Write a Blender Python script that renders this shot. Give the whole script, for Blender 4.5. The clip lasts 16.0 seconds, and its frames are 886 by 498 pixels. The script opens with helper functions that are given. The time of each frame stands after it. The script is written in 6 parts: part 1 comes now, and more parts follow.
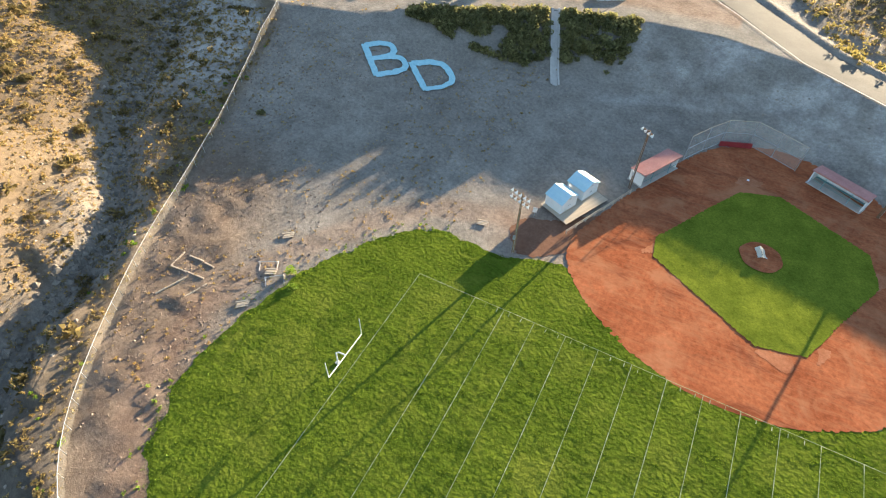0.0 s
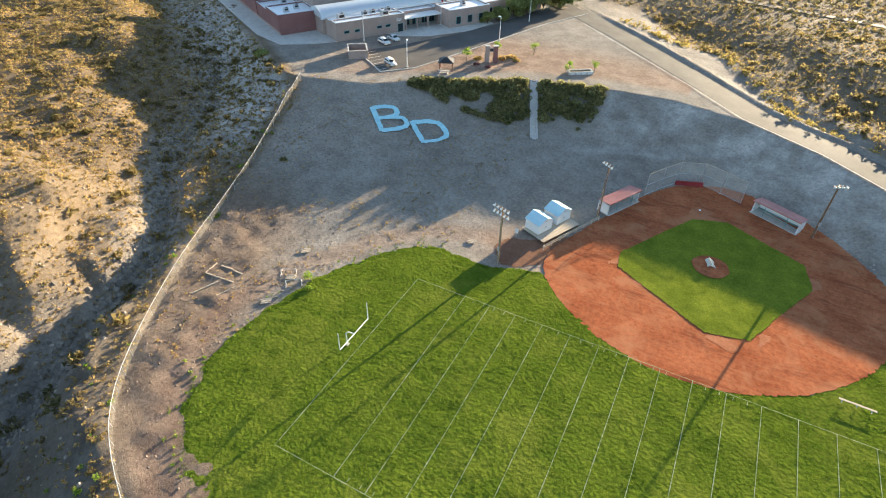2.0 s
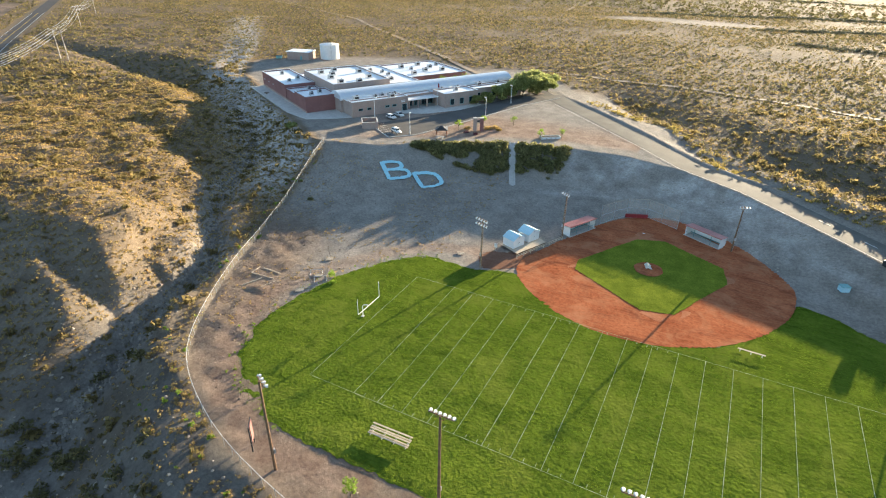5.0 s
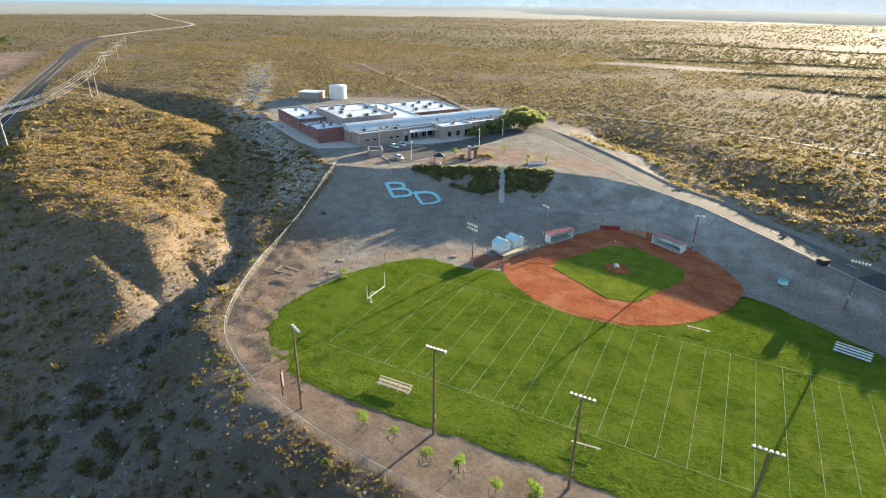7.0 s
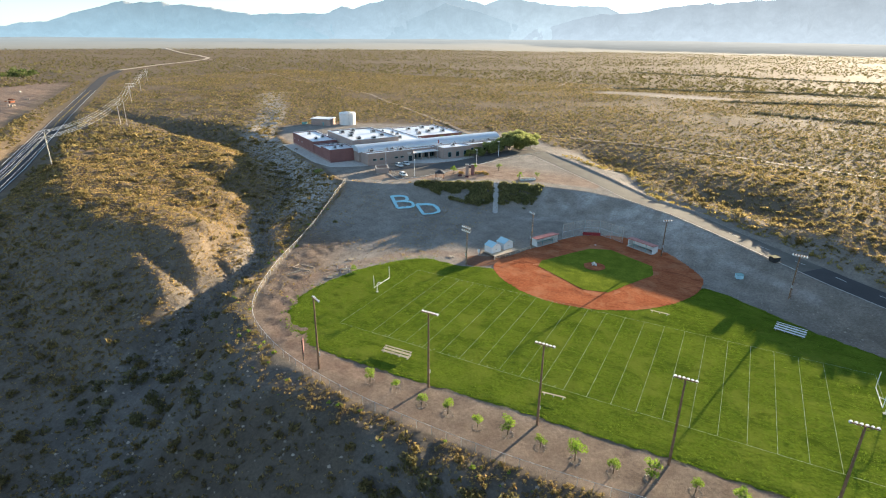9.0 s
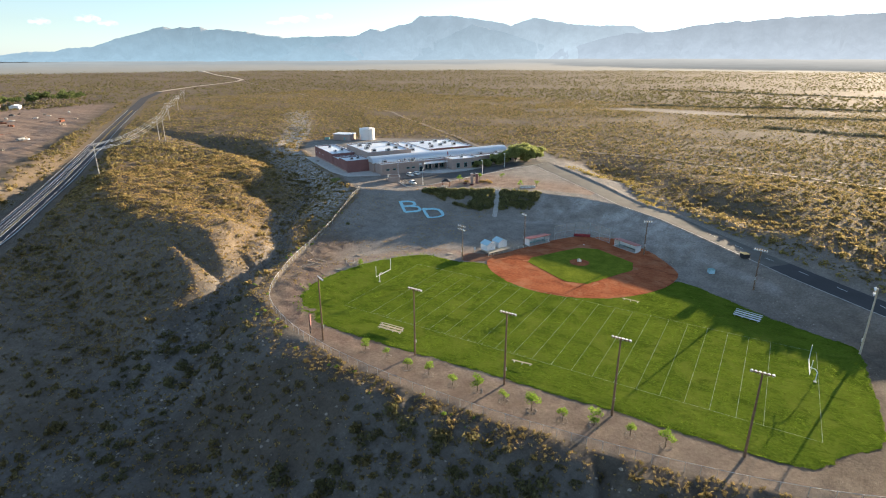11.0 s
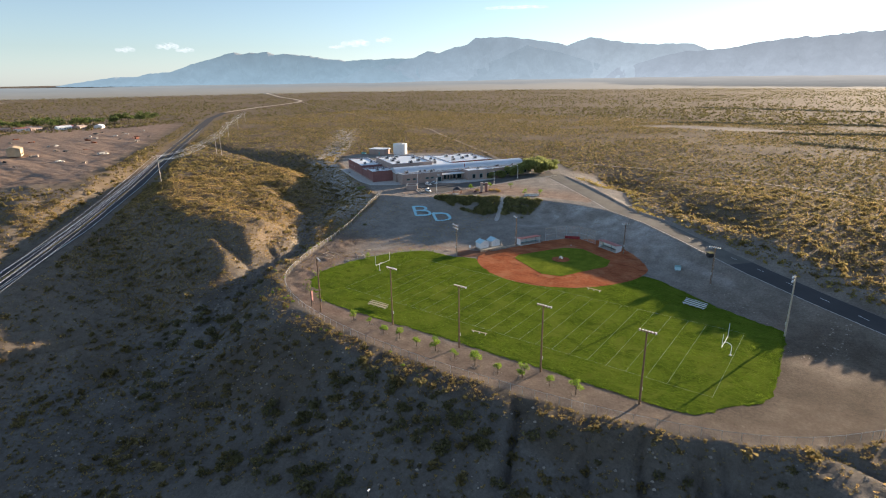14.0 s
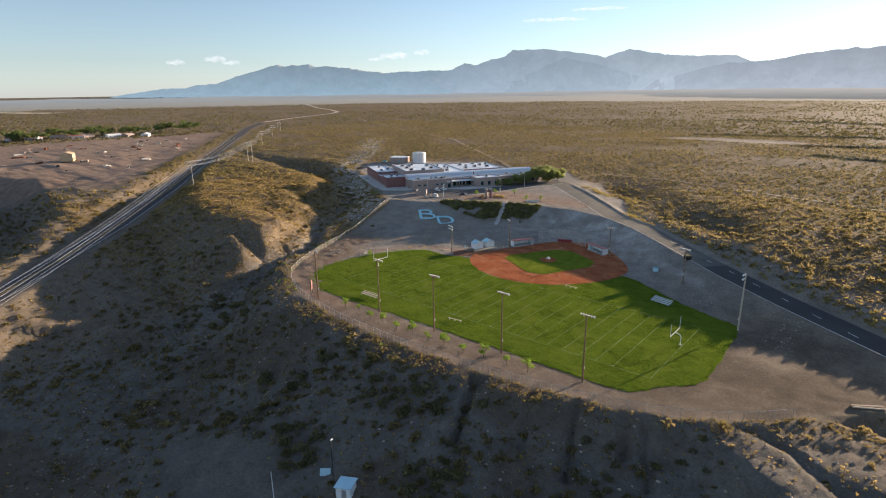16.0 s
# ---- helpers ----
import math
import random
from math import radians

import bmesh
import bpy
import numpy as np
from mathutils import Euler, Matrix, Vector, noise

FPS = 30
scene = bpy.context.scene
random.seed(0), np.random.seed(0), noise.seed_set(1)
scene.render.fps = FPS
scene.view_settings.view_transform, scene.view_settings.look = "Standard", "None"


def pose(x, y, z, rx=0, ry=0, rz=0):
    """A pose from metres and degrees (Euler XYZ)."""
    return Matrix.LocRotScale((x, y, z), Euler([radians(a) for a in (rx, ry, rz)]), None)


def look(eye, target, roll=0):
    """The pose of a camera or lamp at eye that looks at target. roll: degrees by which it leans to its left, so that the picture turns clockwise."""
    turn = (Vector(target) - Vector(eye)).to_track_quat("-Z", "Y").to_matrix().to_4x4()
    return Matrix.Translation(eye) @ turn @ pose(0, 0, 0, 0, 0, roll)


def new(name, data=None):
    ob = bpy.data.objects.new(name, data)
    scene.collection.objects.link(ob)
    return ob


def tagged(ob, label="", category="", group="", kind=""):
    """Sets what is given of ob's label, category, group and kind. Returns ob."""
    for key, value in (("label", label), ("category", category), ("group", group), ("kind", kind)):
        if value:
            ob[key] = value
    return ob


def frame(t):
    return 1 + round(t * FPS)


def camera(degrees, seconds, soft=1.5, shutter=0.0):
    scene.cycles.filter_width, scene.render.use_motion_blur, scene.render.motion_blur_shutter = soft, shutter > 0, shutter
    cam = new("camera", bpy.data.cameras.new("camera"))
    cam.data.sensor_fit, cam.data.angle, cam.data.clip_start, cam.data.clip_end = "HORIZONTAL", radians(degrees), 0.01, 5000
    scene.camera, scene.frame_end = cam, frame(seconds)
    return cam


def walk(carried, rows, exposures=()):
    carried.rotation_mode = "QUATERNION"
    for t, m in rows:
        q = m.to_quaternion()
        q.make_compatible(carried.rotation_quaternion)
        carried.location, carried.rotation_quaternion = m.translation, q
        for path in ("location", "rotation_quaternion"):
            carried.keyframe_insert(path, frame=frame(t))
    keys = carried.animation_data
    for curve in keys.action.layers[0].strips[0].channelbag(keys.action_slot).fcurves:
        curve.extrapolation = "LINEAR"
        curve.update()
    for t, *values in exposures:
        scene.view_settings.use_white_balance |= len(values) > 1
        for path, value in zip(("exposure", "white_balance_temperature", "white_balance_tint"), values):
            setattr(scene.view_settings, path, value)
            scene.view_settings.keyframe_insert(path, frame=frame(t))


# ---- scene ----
cam = camera(77.7, 16.0, soft=1.1)
PATH = [
    (0.0, (26.33, -8.57, 63.31), 26.63, -47.88, 1.83),
    (0.5, (28.64, -12.56, 63.08), 26.64, -45.14, 1.79),
    (1.0, (31.15, -16.80, 63.25), 26.79, -42.73, 1.60),
    (1.5, (33.74, -21.12, 63.40), 26.91, -40.44, 1.46),
    (2.0, (36.43, -25.52, 63.50), 27.03, -38.29, 1.34),
    (2.5, (39.15, -30.00, 63.66), 27.16, -36.33, 1.21),
    (3.0, (41.80, -34.63, 63.80), 27.16, -34.55, 1.18),
    (3.5, (44.66, -39.27, 63.86), 27.30, -32.87, 1.06),
    (4.0, (47.39, -43.99, 63.91), 27.33, -31.34, 1.01),
    (6.5, (61.43, -68.16, 63.93), 27.48, -25.11, 0.89),
    (7.0, (64.31, -72.96, 64.05), 27.51, -24.19, 0.88),
    (7.5, (67.13, -77.72, 64.06), 27.52, -23.29, 0.91),
    (8.0, (70.00, -82.48, 64.17), 27.58, -22.50, 0.89),
    (8.5, (73.18, -86.90, 64.26), 27.79, -21.82, 0.78),
    (9.0, (76.65, -90.94, 64.38), 28.23, -21.20, 0.62),
    (11.5, (98.97, -105.38, 64.29), 32.13, -18.97, -0.21),
    (12.0, (104.00, -107.37, 64.26), 33.10, -18.62, -0.36),
    (12.5, (109.22, -109.11, 64.25), 34.11, -18.25, -0.49),
    (13.0, (114.60, -110.64, 64.27), 35.13, -17.95, -0.61),
    (13.5, (120.09, -112.00, 64.34), 36.14, -17.66, -0.70),
    (14.0, (125.65, -113.22, 64.39), 37.14, -17.35, -0.78),
    (14.5, (131.24, -114.32, 64.43), 38.09, -17.01, -0.83),
    (15.0, (136.89, -115.27, 64.46), 39.03, -16.69, -0.80),
    (15.5, (142.49, -116.02, 64.55), 39.99, -16.45, -0.75),
    (16.0, (148.11, -116.63, 64.58), 40.96, -16.19, -0.70),
]
walk(cam, [(t, pose(*eye, 90 + pitch, 0, yaw) @ pose(0, 0, 0, 0, 0, roll)) for t, eye, yaw, pitch, roll in PATH],
     exposures=[(0.0, 2.36, 6550, 8), (3.5, 2.28, 6450, 7), (7.0, 2.16, 6300, 6), (9.0, 2.03, 6350, 8), (12.5, 1.7, 6350, 13), (16.0, 1.44, 6450, 16)])

# ---- world, sun, exposure ----
SUN_AZ, SUN_EL = radians(14.7), radians(8.5)      # azimuth from +y towards +x
world = bpy.data.worlds.new("world")
scene.world = world
world.use_nodes = True
wn = world.node_tree.nodes
sky = wn.new("ShaderNodeTexSky")
sky.sky_type, sky.sun_disc = "NISHITA", False
sky.sun_elevation, sky.sun_rotation = SUN_EL, SUN_AZ
sky.altitude, sky.air_density, sky.dust_density, sky.ozone_density = 600, 1.15, 0.18, 1.3
wn["Background"].inputs[1].default_value = 0.066
tone, tint = wn.new("ShaderNodeHueSaturation"), wn.new("ShaderNodeMix")
tone.inputs["Saturation"].default_value = 0.56
tint.data_type, tint.blend_type = "RGBA", "MULTIPLY"
tint.inputs["Factor"].default_value = 1.0
tint.inputs["B"].default_value = (0.755, 0.97, 1.25, 1)
world.node_tree.links.new(sky.outputs[0], tone.inputs["Color"])
world.node_tree.links.new(tone.outputs["Color"], tint.inputs["A"])
world.node_tree.links.new(tint.outputs["Result"], wn["Background"].inputs[0])
sun_data = bpy.data.lights.new("sun", "SUN")
sun_data.energy, sun_data.angle, sun_data.color = 5.0, radians(0.55), (1.0, 0.805, 0.56)
sun = new("sun", sun_data)
to_sun = Vector((math.sin(SUN_AZ) * math.cos(SUN_EL), math.cos(SUN_AZ) * math.cos(SUN_EL), math.sin(SUN_EL)))
sun.matrix_world = look((0, 0, 300), Vector((0, 0, 300)) - to_sun)

# ---- materials ----
def rgba(c):
    return (c[0], c[1], c[2], 1.0)


def material(name, low, high=None, rough=0.85, metal=0.0, scale=2.0, fine=25.0, bump=0.15, depth=0.02, blend=0.5, island=0.0, contrast=0.45, spec=0.25):
    """A surface with variation at two scales: a broad one between two colours and a fine grain in value and relief."""
    high = high or tuple(min(1.0, v * 1.25) for v in low)
    m = bpy.data.materials.new(name)
    m.use_nodes = True
    n, l = m.node_tree.nodes, m.node_tree.links
    bsdf = n["Principled BSDF"]
    bsdf.inputs["Roughness"].default_value, bsdf.inputs["Metallic"].default_value = rough, metal
    bsdf.inputs["Specular IOR Level"].default_value = spec
    co = n.new("ShaderNodeTexCoord")
    broad, grain = n.new("ShaderNodeTexNoise"), n.new("ShaderNodeTexNoise")
    broad.inputs["Scale"].default_value, broad.inputs["Detail"].default_value, broad.inputs["Roughness"].default_value = scale, 5, 0.62
    grain.inputs["Scale"].default_value, grain.inputs["Detail"].default_value = fine, 4
    ramp = n.new("ShaderNodeValToRGB")
    ramp.color_ramp.elements[0].position, ramp.color_ramp.elements[1].position = 0.5 - blend / 2, 0.5 + blend / 2
    ramp.color_ramp.elements[0].color, ramp.color_ramp.elements[1].color = rgba(low), rgba(high)
    for t in (broad, grain):
        l.new(co.outputs["Object"], t.inputs["Vector"])
    l.new(broad.outputs["Fac"], ramp.inputs["Fac"])
    mix = n.new("ShaderNodeMix")
    mix.data_type, mix.blend_type = "RGBA", "OVERLAY"
    mix.inputs["Factor"].default_value = contrast
    l.new(ramp.outputs["Color"], mix.inputs["A"])
    l.new(grain.outputs["Color"], mix.inputs["B"])
    grey = n.new("ShaderNodeHueSaturation")
    grey.inputs["Saturation"].default_value = 0.0
    l.new(grain.outputs["Color"], grey.inputs["Color"])
    l.new(grey.outputs["Color"], mix.inputs["B"])
    out = mix.outputs["Result"]
    if island:
        geo, hsv, mr = n.new("ShaderNodeNewGeometry"), n.new("ShaderNodeHueSaturation"), n.new("ShaderNodeMapRange")
        mr.inputs["To Min"].default_value, mr.inputs["To Max"].default_value = 1 - island, 1 + island
        l.new(geo.outputs["Random Per Island"], mr.inputs["Value"])
        l.new(mr.outputs["Result"], hsv.inputs["Value"])
        l.new(out, hsv.inputs["Color"])
        out = hsv.outputs["Color"]
    l.new(out, bsdf.inputs["Base Color"])
    b = n.new("ShaderNodeBump")
    b.inputs["Strength"].default_value, b.inputs["Distance"].default_value = bump, depth
    l.new(grain.outputs["Fac"], b.inputs["Height"])
    l.new(b.outputs["Normal"], bsdf.inputs["Normal"])
    return m


def ground_material():
    """Desert soil, with graded gravel, pale cut banks and pink made ground where the attribute says so."""
    m = bpy.data.materials.new("desert_soil")
    m.use_nodes = True
    n, l = m.node_tree.nodes, m.node_tree.links
    bsdf = n["Principled BSDF"]
    bsdf.inputs["Roughness"].default_value = 0.95
    bsdf.inputs["Specular IOR Level"].default_value = 0.08
    co = n.new("ShaderNodeTexCoord")

    def noise_at(scale, detail=5, rough=0.6):
        t = n.new("ShaderNodeTexNoise")
        t.inputs["Scale"].default_value, t.inputs["Detail"].default_value, t.inputs["Roughness"].default_value = scale, detail, rough
        l.new(co.outputs["Object"], t.inputs["Vector"])
        return t.outputs["Fac"]

    def ramp(fac, a, b, lo=0.35, hi=0.65):
        r = n.new("ShaderNodeValToRGB")
        r.color_ramp.elements[0].position, r.color_ramp.elements[1].position = lo, hi
        r.color_ramp.elements[0].color, r.color_ramp.elements[1].color = rgba(a), rgba(b)
        l.new(fac, r.inputs["Fac"])
        return r.outputs["Color"]

    def mixed(fac, a, b, kind="MIX", amount=None):
        x = n.new("ShaderNodeMix")
        x.data_type, x.blend_type = "RGBA", kind
        if fac is None:
            x.inputs["Factor"].default_value = amount
        else:
            l.new(fac, x.inputs["Factor"])
        l.new(a, x.inputs["A"])
        l.new(b, x.inputs["B"])
        return x.outputs["Result"]

    at = n.new("ShaderNodeAttribute")
    at.attribute_name = "ground"
    sep = n.new("ShaderNodeSeparateColor")
    l.new(at.outputs["Color"], sep.inputs["Color"])
    broad, mid, small, tiny = noise_at(0.03), noise_at(0.22), noise_at(1.6, 6, 0.7), noise_at(9.0, 3)
    desert = mixed(None, ramp(broad, (0.156, 0.117, 0.077), (0.224, 0.170, 0.112)), ramp(mid, (0.133, 0.101, 0.070), (0.242, 0.184, 0.125)), amount=0.5)
    graded = mixed(None, ramp(broad, (0.232, 0.205, 0.174), (0.335, 0.30, 0.256)), ramp(mid, (0.19, 0.167, 0.143), (0.37, 0.332, 0.285)), amount=0.5)
    pale = ramp(mid, (0.33, 0.295, 0.262), (0.54, 0.50, 0.45))
    pink = ramp(mid, (0.235, 0.158, 0.115), (0.36, 0.262, 0.196))
    col = mixed(sep.outputs[0], desert, graded)
    col = mixed(sep.outputs[1], col, pale)
    col = mixed(sep.outputs[2], col, pink)
    col = mixed(None, col, at.outputs["Alpha"], "MULTIPLY", 1.0)
    speck = ramp(small, (0.33, 0.33, 0.33), (0.66, 0.66, 0.66), 0.3, 0.7)
    col = mixed(None, col, speck, "OVERLAY", 0.85)
    speck2 = ramp(tiny, (0.36, 0.36, 0.36), (0.62, 0.62, 0.62), 0.3, 0.7)
    col = mixed(None, col, speck2, "OVERLAY", 0.8)
    l.new(col, bsdf.inputs["Base Color"])
    add = n.new("ShaderNodeMath")
    add.operation = "ADD"
    l.new(small, add.inputs[0])
    l.new(tiny, add.inputs[1])
    b = n.new("ShaderNodeBump")
    b.inputs["Strength"].default_value, b.inputs["Distance"].default_value = 0.7, 0.14
    l.new(add.outputs[0], b.inputs["Height"])
    l.new(b.outputs["Normal"], bsdf.inputs["Normal"])
    return m


def foliage(name, low, high, through_leaf=0.45, spread=0.35):
    """Leaves and stems: rough colour varied from blade to blade, with light shining through."""
    m = bpy.data.materials.new(name)
    m.use_nodes = True
    n, l = m.node_tree.nodes, m.node_tree.links
    bsdf, out = n["Principled BSDF"], n["Material Output"]
    bsdf.inputs["Roughness"].default_value, bsdf.inputs["Specular IOR Level"].default_value = 0.75, 0.2
    geo, ramp, hsv, mr = n.new("ShaderNodeNewGeometry"), n.new("ShaderNodeValToRGB"), n.new("ShaderNodeHueSaturation"), n.new("ShaderNodeMapRange")
    co, noise_ = n.new("ShaderNodeTexCoord"), n.new("ShaderNodeTexNoise")
    noise_.inputs["Scale"].default_value, noise_.inputs["Detail"].default_value = 0.35, 4
    l.new(co.outputs["Object"], noise_.inputs["Vector"])
    ramp.color_ramp.elements[0].position, ramp.color_ramp.elements[1].position = 0.3, 0.7
    ramp.color_ramp.elements[0].color, ramp.color_ramp.elements[1].color = rgba(low), rgba(high)
    l.new(noise_.outputs["Fac"], ramp.inputs["Fac"])
    mr.inputs["To Min"].default_value, mr.inputs["To Max"].default_value = 1 - spread, 1 + spread
    l.new(geo.outputs["Random Per Island"], mr.inputs["Value"])
    l.new(mr.outputs["Result"], hsv.inputs["Value"])
    l.new(ramp.outputs["Color"], hsv.inputs["Color"])
    l.new(hsv.outputs["Color"], bsdf.inputs["Base Color"])
    tr, mix = n.new("ShaderNodeBsdfTranslucent"), n.new("ShaderNodeMixShader")
    l.new(hsv.outputs["Color"], tr.inputs["Color"])
    mix.inputs["Fac"].default_value = through_leaf
    l.new(bsdf.outputs[0], mix.inputs[1])
    l.new(tr.outputs[0], mix.inputs[2])
    l.new(mix.outputs[0], out.inputs["Surface"])
    return m


SOIL = ground_material()
TURF = material("turf", (0.050, 0.085, 0.009), (0.122, 0.160, 0.018), rough=1.0, scale=0.09, fine=2.0, bump=0.9, depth=0.16, blend=0.5, contrast=1.0, spec=0.0)
MOWN = material("mown_infield_turf", (0.084, 0.115, 0.014), (0.182, 0.212, 0.027), rough=1.0, scale=0.25, fine=3.0, bump=0.4, depth=0.06, blend=0.5, contrast=0.85, spec=0.0)
BLADE = foliage("grass_blade", (0.108, 0.178, 0.017), (0.215, 0.288, 0.034), 0.66, 0.35)
BLADE.node_tree.nodes["Principled BSDF"].inputs["Specular IOR Level"].default_value = 0.0
CLAY = material("infield_clay", (0.235, 0.068, 0.030), (0.40, 0.138, 0.064), rough=1.0, scale=0.16, fine=1.6, bump=0.3, depth=0.05, blend=0.4, contrast=0.9, spec=0.0)
ASPHALT = material("asphalt", (0.04, 0.039, 0.04), (0.065, 0.062, 0.061), scale=0.12, fine=6, bump=0.15)
LIT_OLD_ASPHALT = material("sunlit_worn_asphalt", (0.10, 0.093, 0.08), (0.175, 0.162, 0.137), rough=0.85, scale=0.15, fine=4, bump=0.2, spec=0.13)
CONCRETE = material("concrete", (0.44, 0.41, 0.37), (0.60, 0.57, 0.52), scale=0.6, fine=12)
LINE = material("field_chalk", (0.12, 0.18, 0.05), (0.42, 0.46, 0.32), scale=0.9, fine=7, spec=0.0)
ROADPAINT = material("road_paint", (0.62, 0.60, 0.55), (0.8, 0.78, 0.72), scale=0.8, fine=9)
YELLOWPAINT = material("yellow_paint", (0.55, 0.36, 0.06), (0.7, 0.48, 0.1), scale=0.8, fine=9)
WOODPOLE = material("pole_wood", (0.13, 0.075, 0.045), (0.24, 0.15, 0.09), scale=1.5, fine=14, bump=0.4)
PALEWOOD = material("weathered_plank", (0.42, 0.34, 0.25), (0.58, 0.49, 0.38), scale=1.5, fine=14)
GALV = material("galvanised_steel", (0.45, 0.46, 0.47), (0.62, 0.63, 0.64), rough=0.45, metal=0.7, scale=2, fine=20)
WHITE = material("white_paint", (0.72, 0.72, 0.70), (0.82, 0.82, 0.80), rough=0.55, scale=0.8, fine=10)
ROOFWHITE = material("white_roof_membrane", (0.76, 0.79, 0.81), (0.86, 0.88, 0.89), rough=0.4, scale=0.12, fine=3, spec=0.5)
VAULTMETAL = material("pale_metal_roof", (0.55, 0.60, 0.64), (0.66, 0.71, 0.75), rough=0.35, metal=0.3, scale=0.15, fine=3, spec=0.5)
REDBLOCK = material("red_block", (0.20, 0.095, 0.088), (0.27, 0.135, 0.122), scale=0.25, fine=3)
TANBLOCK = material("tan_block", (0.31, 0.235, 0.205), (0.40, 0.31, 0.268), scale=0.25, fine=3)
REDROOF = material("faded_red_metal", (0.42, 0.17, 0.15), (0.56, 0.27, 0.23), rough=0.5, scale=0.5, fine=6)
REDPAD = material("red_padding", (0.22, 0.025, 0.03), (0.32, 0.045, 0.05), rough=0.6, scale=0.6, fine=8)
BLUEROCK = material("pale_blue_painted_stone", (0.29, 0.60, 0.68), (0.47, 0.76, 0.82), scale=1.2, fine=5, bump=0.6, depth=0.08)
BLUEROOF = material("pale_blue_roof", (0.36, 0.60, 0.70), (0.50, 0.72, 0.80), rough=0.45, scale=0.7, fine=8)
SCRUB = foliage("creosote_scrub", (0.155, 0.127, 0.054), (0.295, 0.228, 0.094), 0.68, 0.4)
DRYSCRUB = foliage("dry_grass", (0.35, 0.245, 0.09), (0.50, 0.36, 0.145), 0.6, 0.3)
LEAF = foliage("sapling_leaf", (0.15, 0.25, 0.03), (0.29, 0.39, 0.06), 0.55, 0.4)
TREELEAF = foliage("mesquite_leaf", (0.23, 0.26, 0.085), (0.37, 0.39, 0.15), 0.6, 0.35)
HEDGE = foliage("dark_slope_shrub", (0.165, 0.165, 0.07), (0.30, 0.275, 0.115), 0.55, 0.5)
BARK = material("bark", (0.11, 0.08, 0.055), (0.2, 0.15, 0.1), scale=3, fine=20)
GLASS = material("dark_glass", (0.02, 0.03, 0.035), (0.03, 0.045, 0.05), rough=0.08, scale=0.5, fine=4, bump=0.0)
DARK = material("dark_metal", (0.03, 0.03, 0.032), (0.05, 0.05, 0.052), rough=0.5, scale=1, fine=9)
RUST = material("rusty_steel", (0.16, 0.05, 0.025), (0.26, 0.09, 0.045), scale=2, fine=14)
TEAL = material("teal_paint", (0.12, 0.28, 0.28), (0.2, 0.4, 0.39), rough=0.5, scale=1.5, fine=9)



def rake(m, pale, darker):
    """Long raked streaks, pale worn patches and damp stains over a clay surface."""
    n, l = m.node_tree.nodes, m.node_tree.links
    bsdf = n["Principled BSDF"]
    col = bsdf.inputs["Base Color"].links[0].from_socket
    co = n.new("ShaderNodeTexCoord")
    for size, stretch, lo, hi, tone, amount in ((0.11, (1.0, 1.0, 1.0), 0.5, 0.64, pale, 0.7), (0.16, (0.6, 1.5, 1.0), 0.54, 0.66, darker, 0.7), (1.1, (0.22, 1.6, 1.0), 0.48, 0.68, pale, 0.45)):
        mp, t, r, x = n.new("ShaderNodeMapping"), n.new("ShaderNodeTexNoise"), n.new("ShaderNodeMapRange"), n.new("ShaderNodeMix")
        mp.inputs["Scale"].default_value, mp.inputs["Rotation"].default_value = stretch, (0, 0, radians(35))
        t.inputs["Scale"].default_value, t.inputs["Detail"].default_value, t.inputs["Roughness"].default_value, t.inputs["Distortion"].default_value = size, 6, 0.65, 0.7
        r.inputs["From Min"].default_value, r.inputs["From Max"].default_value, r.inputs["To Max"].default_value = lo, hi, amount
        x.data_type = "RGBA"
        x.inputs["B"].default_value = rgba(tone)
        l.new(co.outputs["Object"], mp.inputs["Vector"])
        l.new(mp.outputs["Vector"], t.inputs["Vector"])
        l.new(t.outputs["Fac"], r.inputs["Value"])
        l.new(r.outputs["Result"], x.inputs["Factor"])
        l.new(col, x.inputs["A"])
        col = x.outputs["Result"]
    l.new(col, bsdf.inputs["Base Color"])


rake(CLAY, (0.45, 0.20, 0.105), (0.17, 0.05, 0.027))
rake(TURF, (0.16, 0.185, 0.028), (0.050, 0.082, 0.009))
# ---- the lie of the land ----
def chain(px, py, pts):
    """Distance to a polyline, positive on its right-hand side, with the polyline's further values at the nearest place."""
    best, side, vals = None, None, None
    for a, b in zip(pts, pts[1:]):
        dx, dy = b[0] - a[0], b[1] - a[1]
        s = np.clip(((px - a[0]) * dx + (py - a[1]) * dy) / (dx * dx + dy * dy), 0, 1)
        ox, oy = px - a[0] - s * dx, py - a[1] - s * dy
        d, c = np.hypot(ox, oy), ox * dy - oy * dx
        v = [a[k] + s * (b[k] - a[k]) for k in range(2, len(a))]
        if best is None:
            best, side, vals = d, c, v
        else:
            near = d < best
            best, side = np.where(near, d, best), np.where(near, c, side)
            vals = [np.where(near, n, o) for n, o in zip(v, vals)]
    return np.where(side < 0, -best, best), vals


def smooth(x, a, b):
    t = np.clip((x - a) / (b - a), 0, 1)
    return t * t * (3 - 2 * t)


def softmin(a, b, k):
    h = np.clip(0.5 + 0.5 * (b - a) / k, 0, 1)
    return b + (a - b) * h - k * h * (1 - h)


def softmax(a, b, k):
    return -softmin(-a, -b, k)


NOISE = np.random.RandomState(7).rand(256, 256)


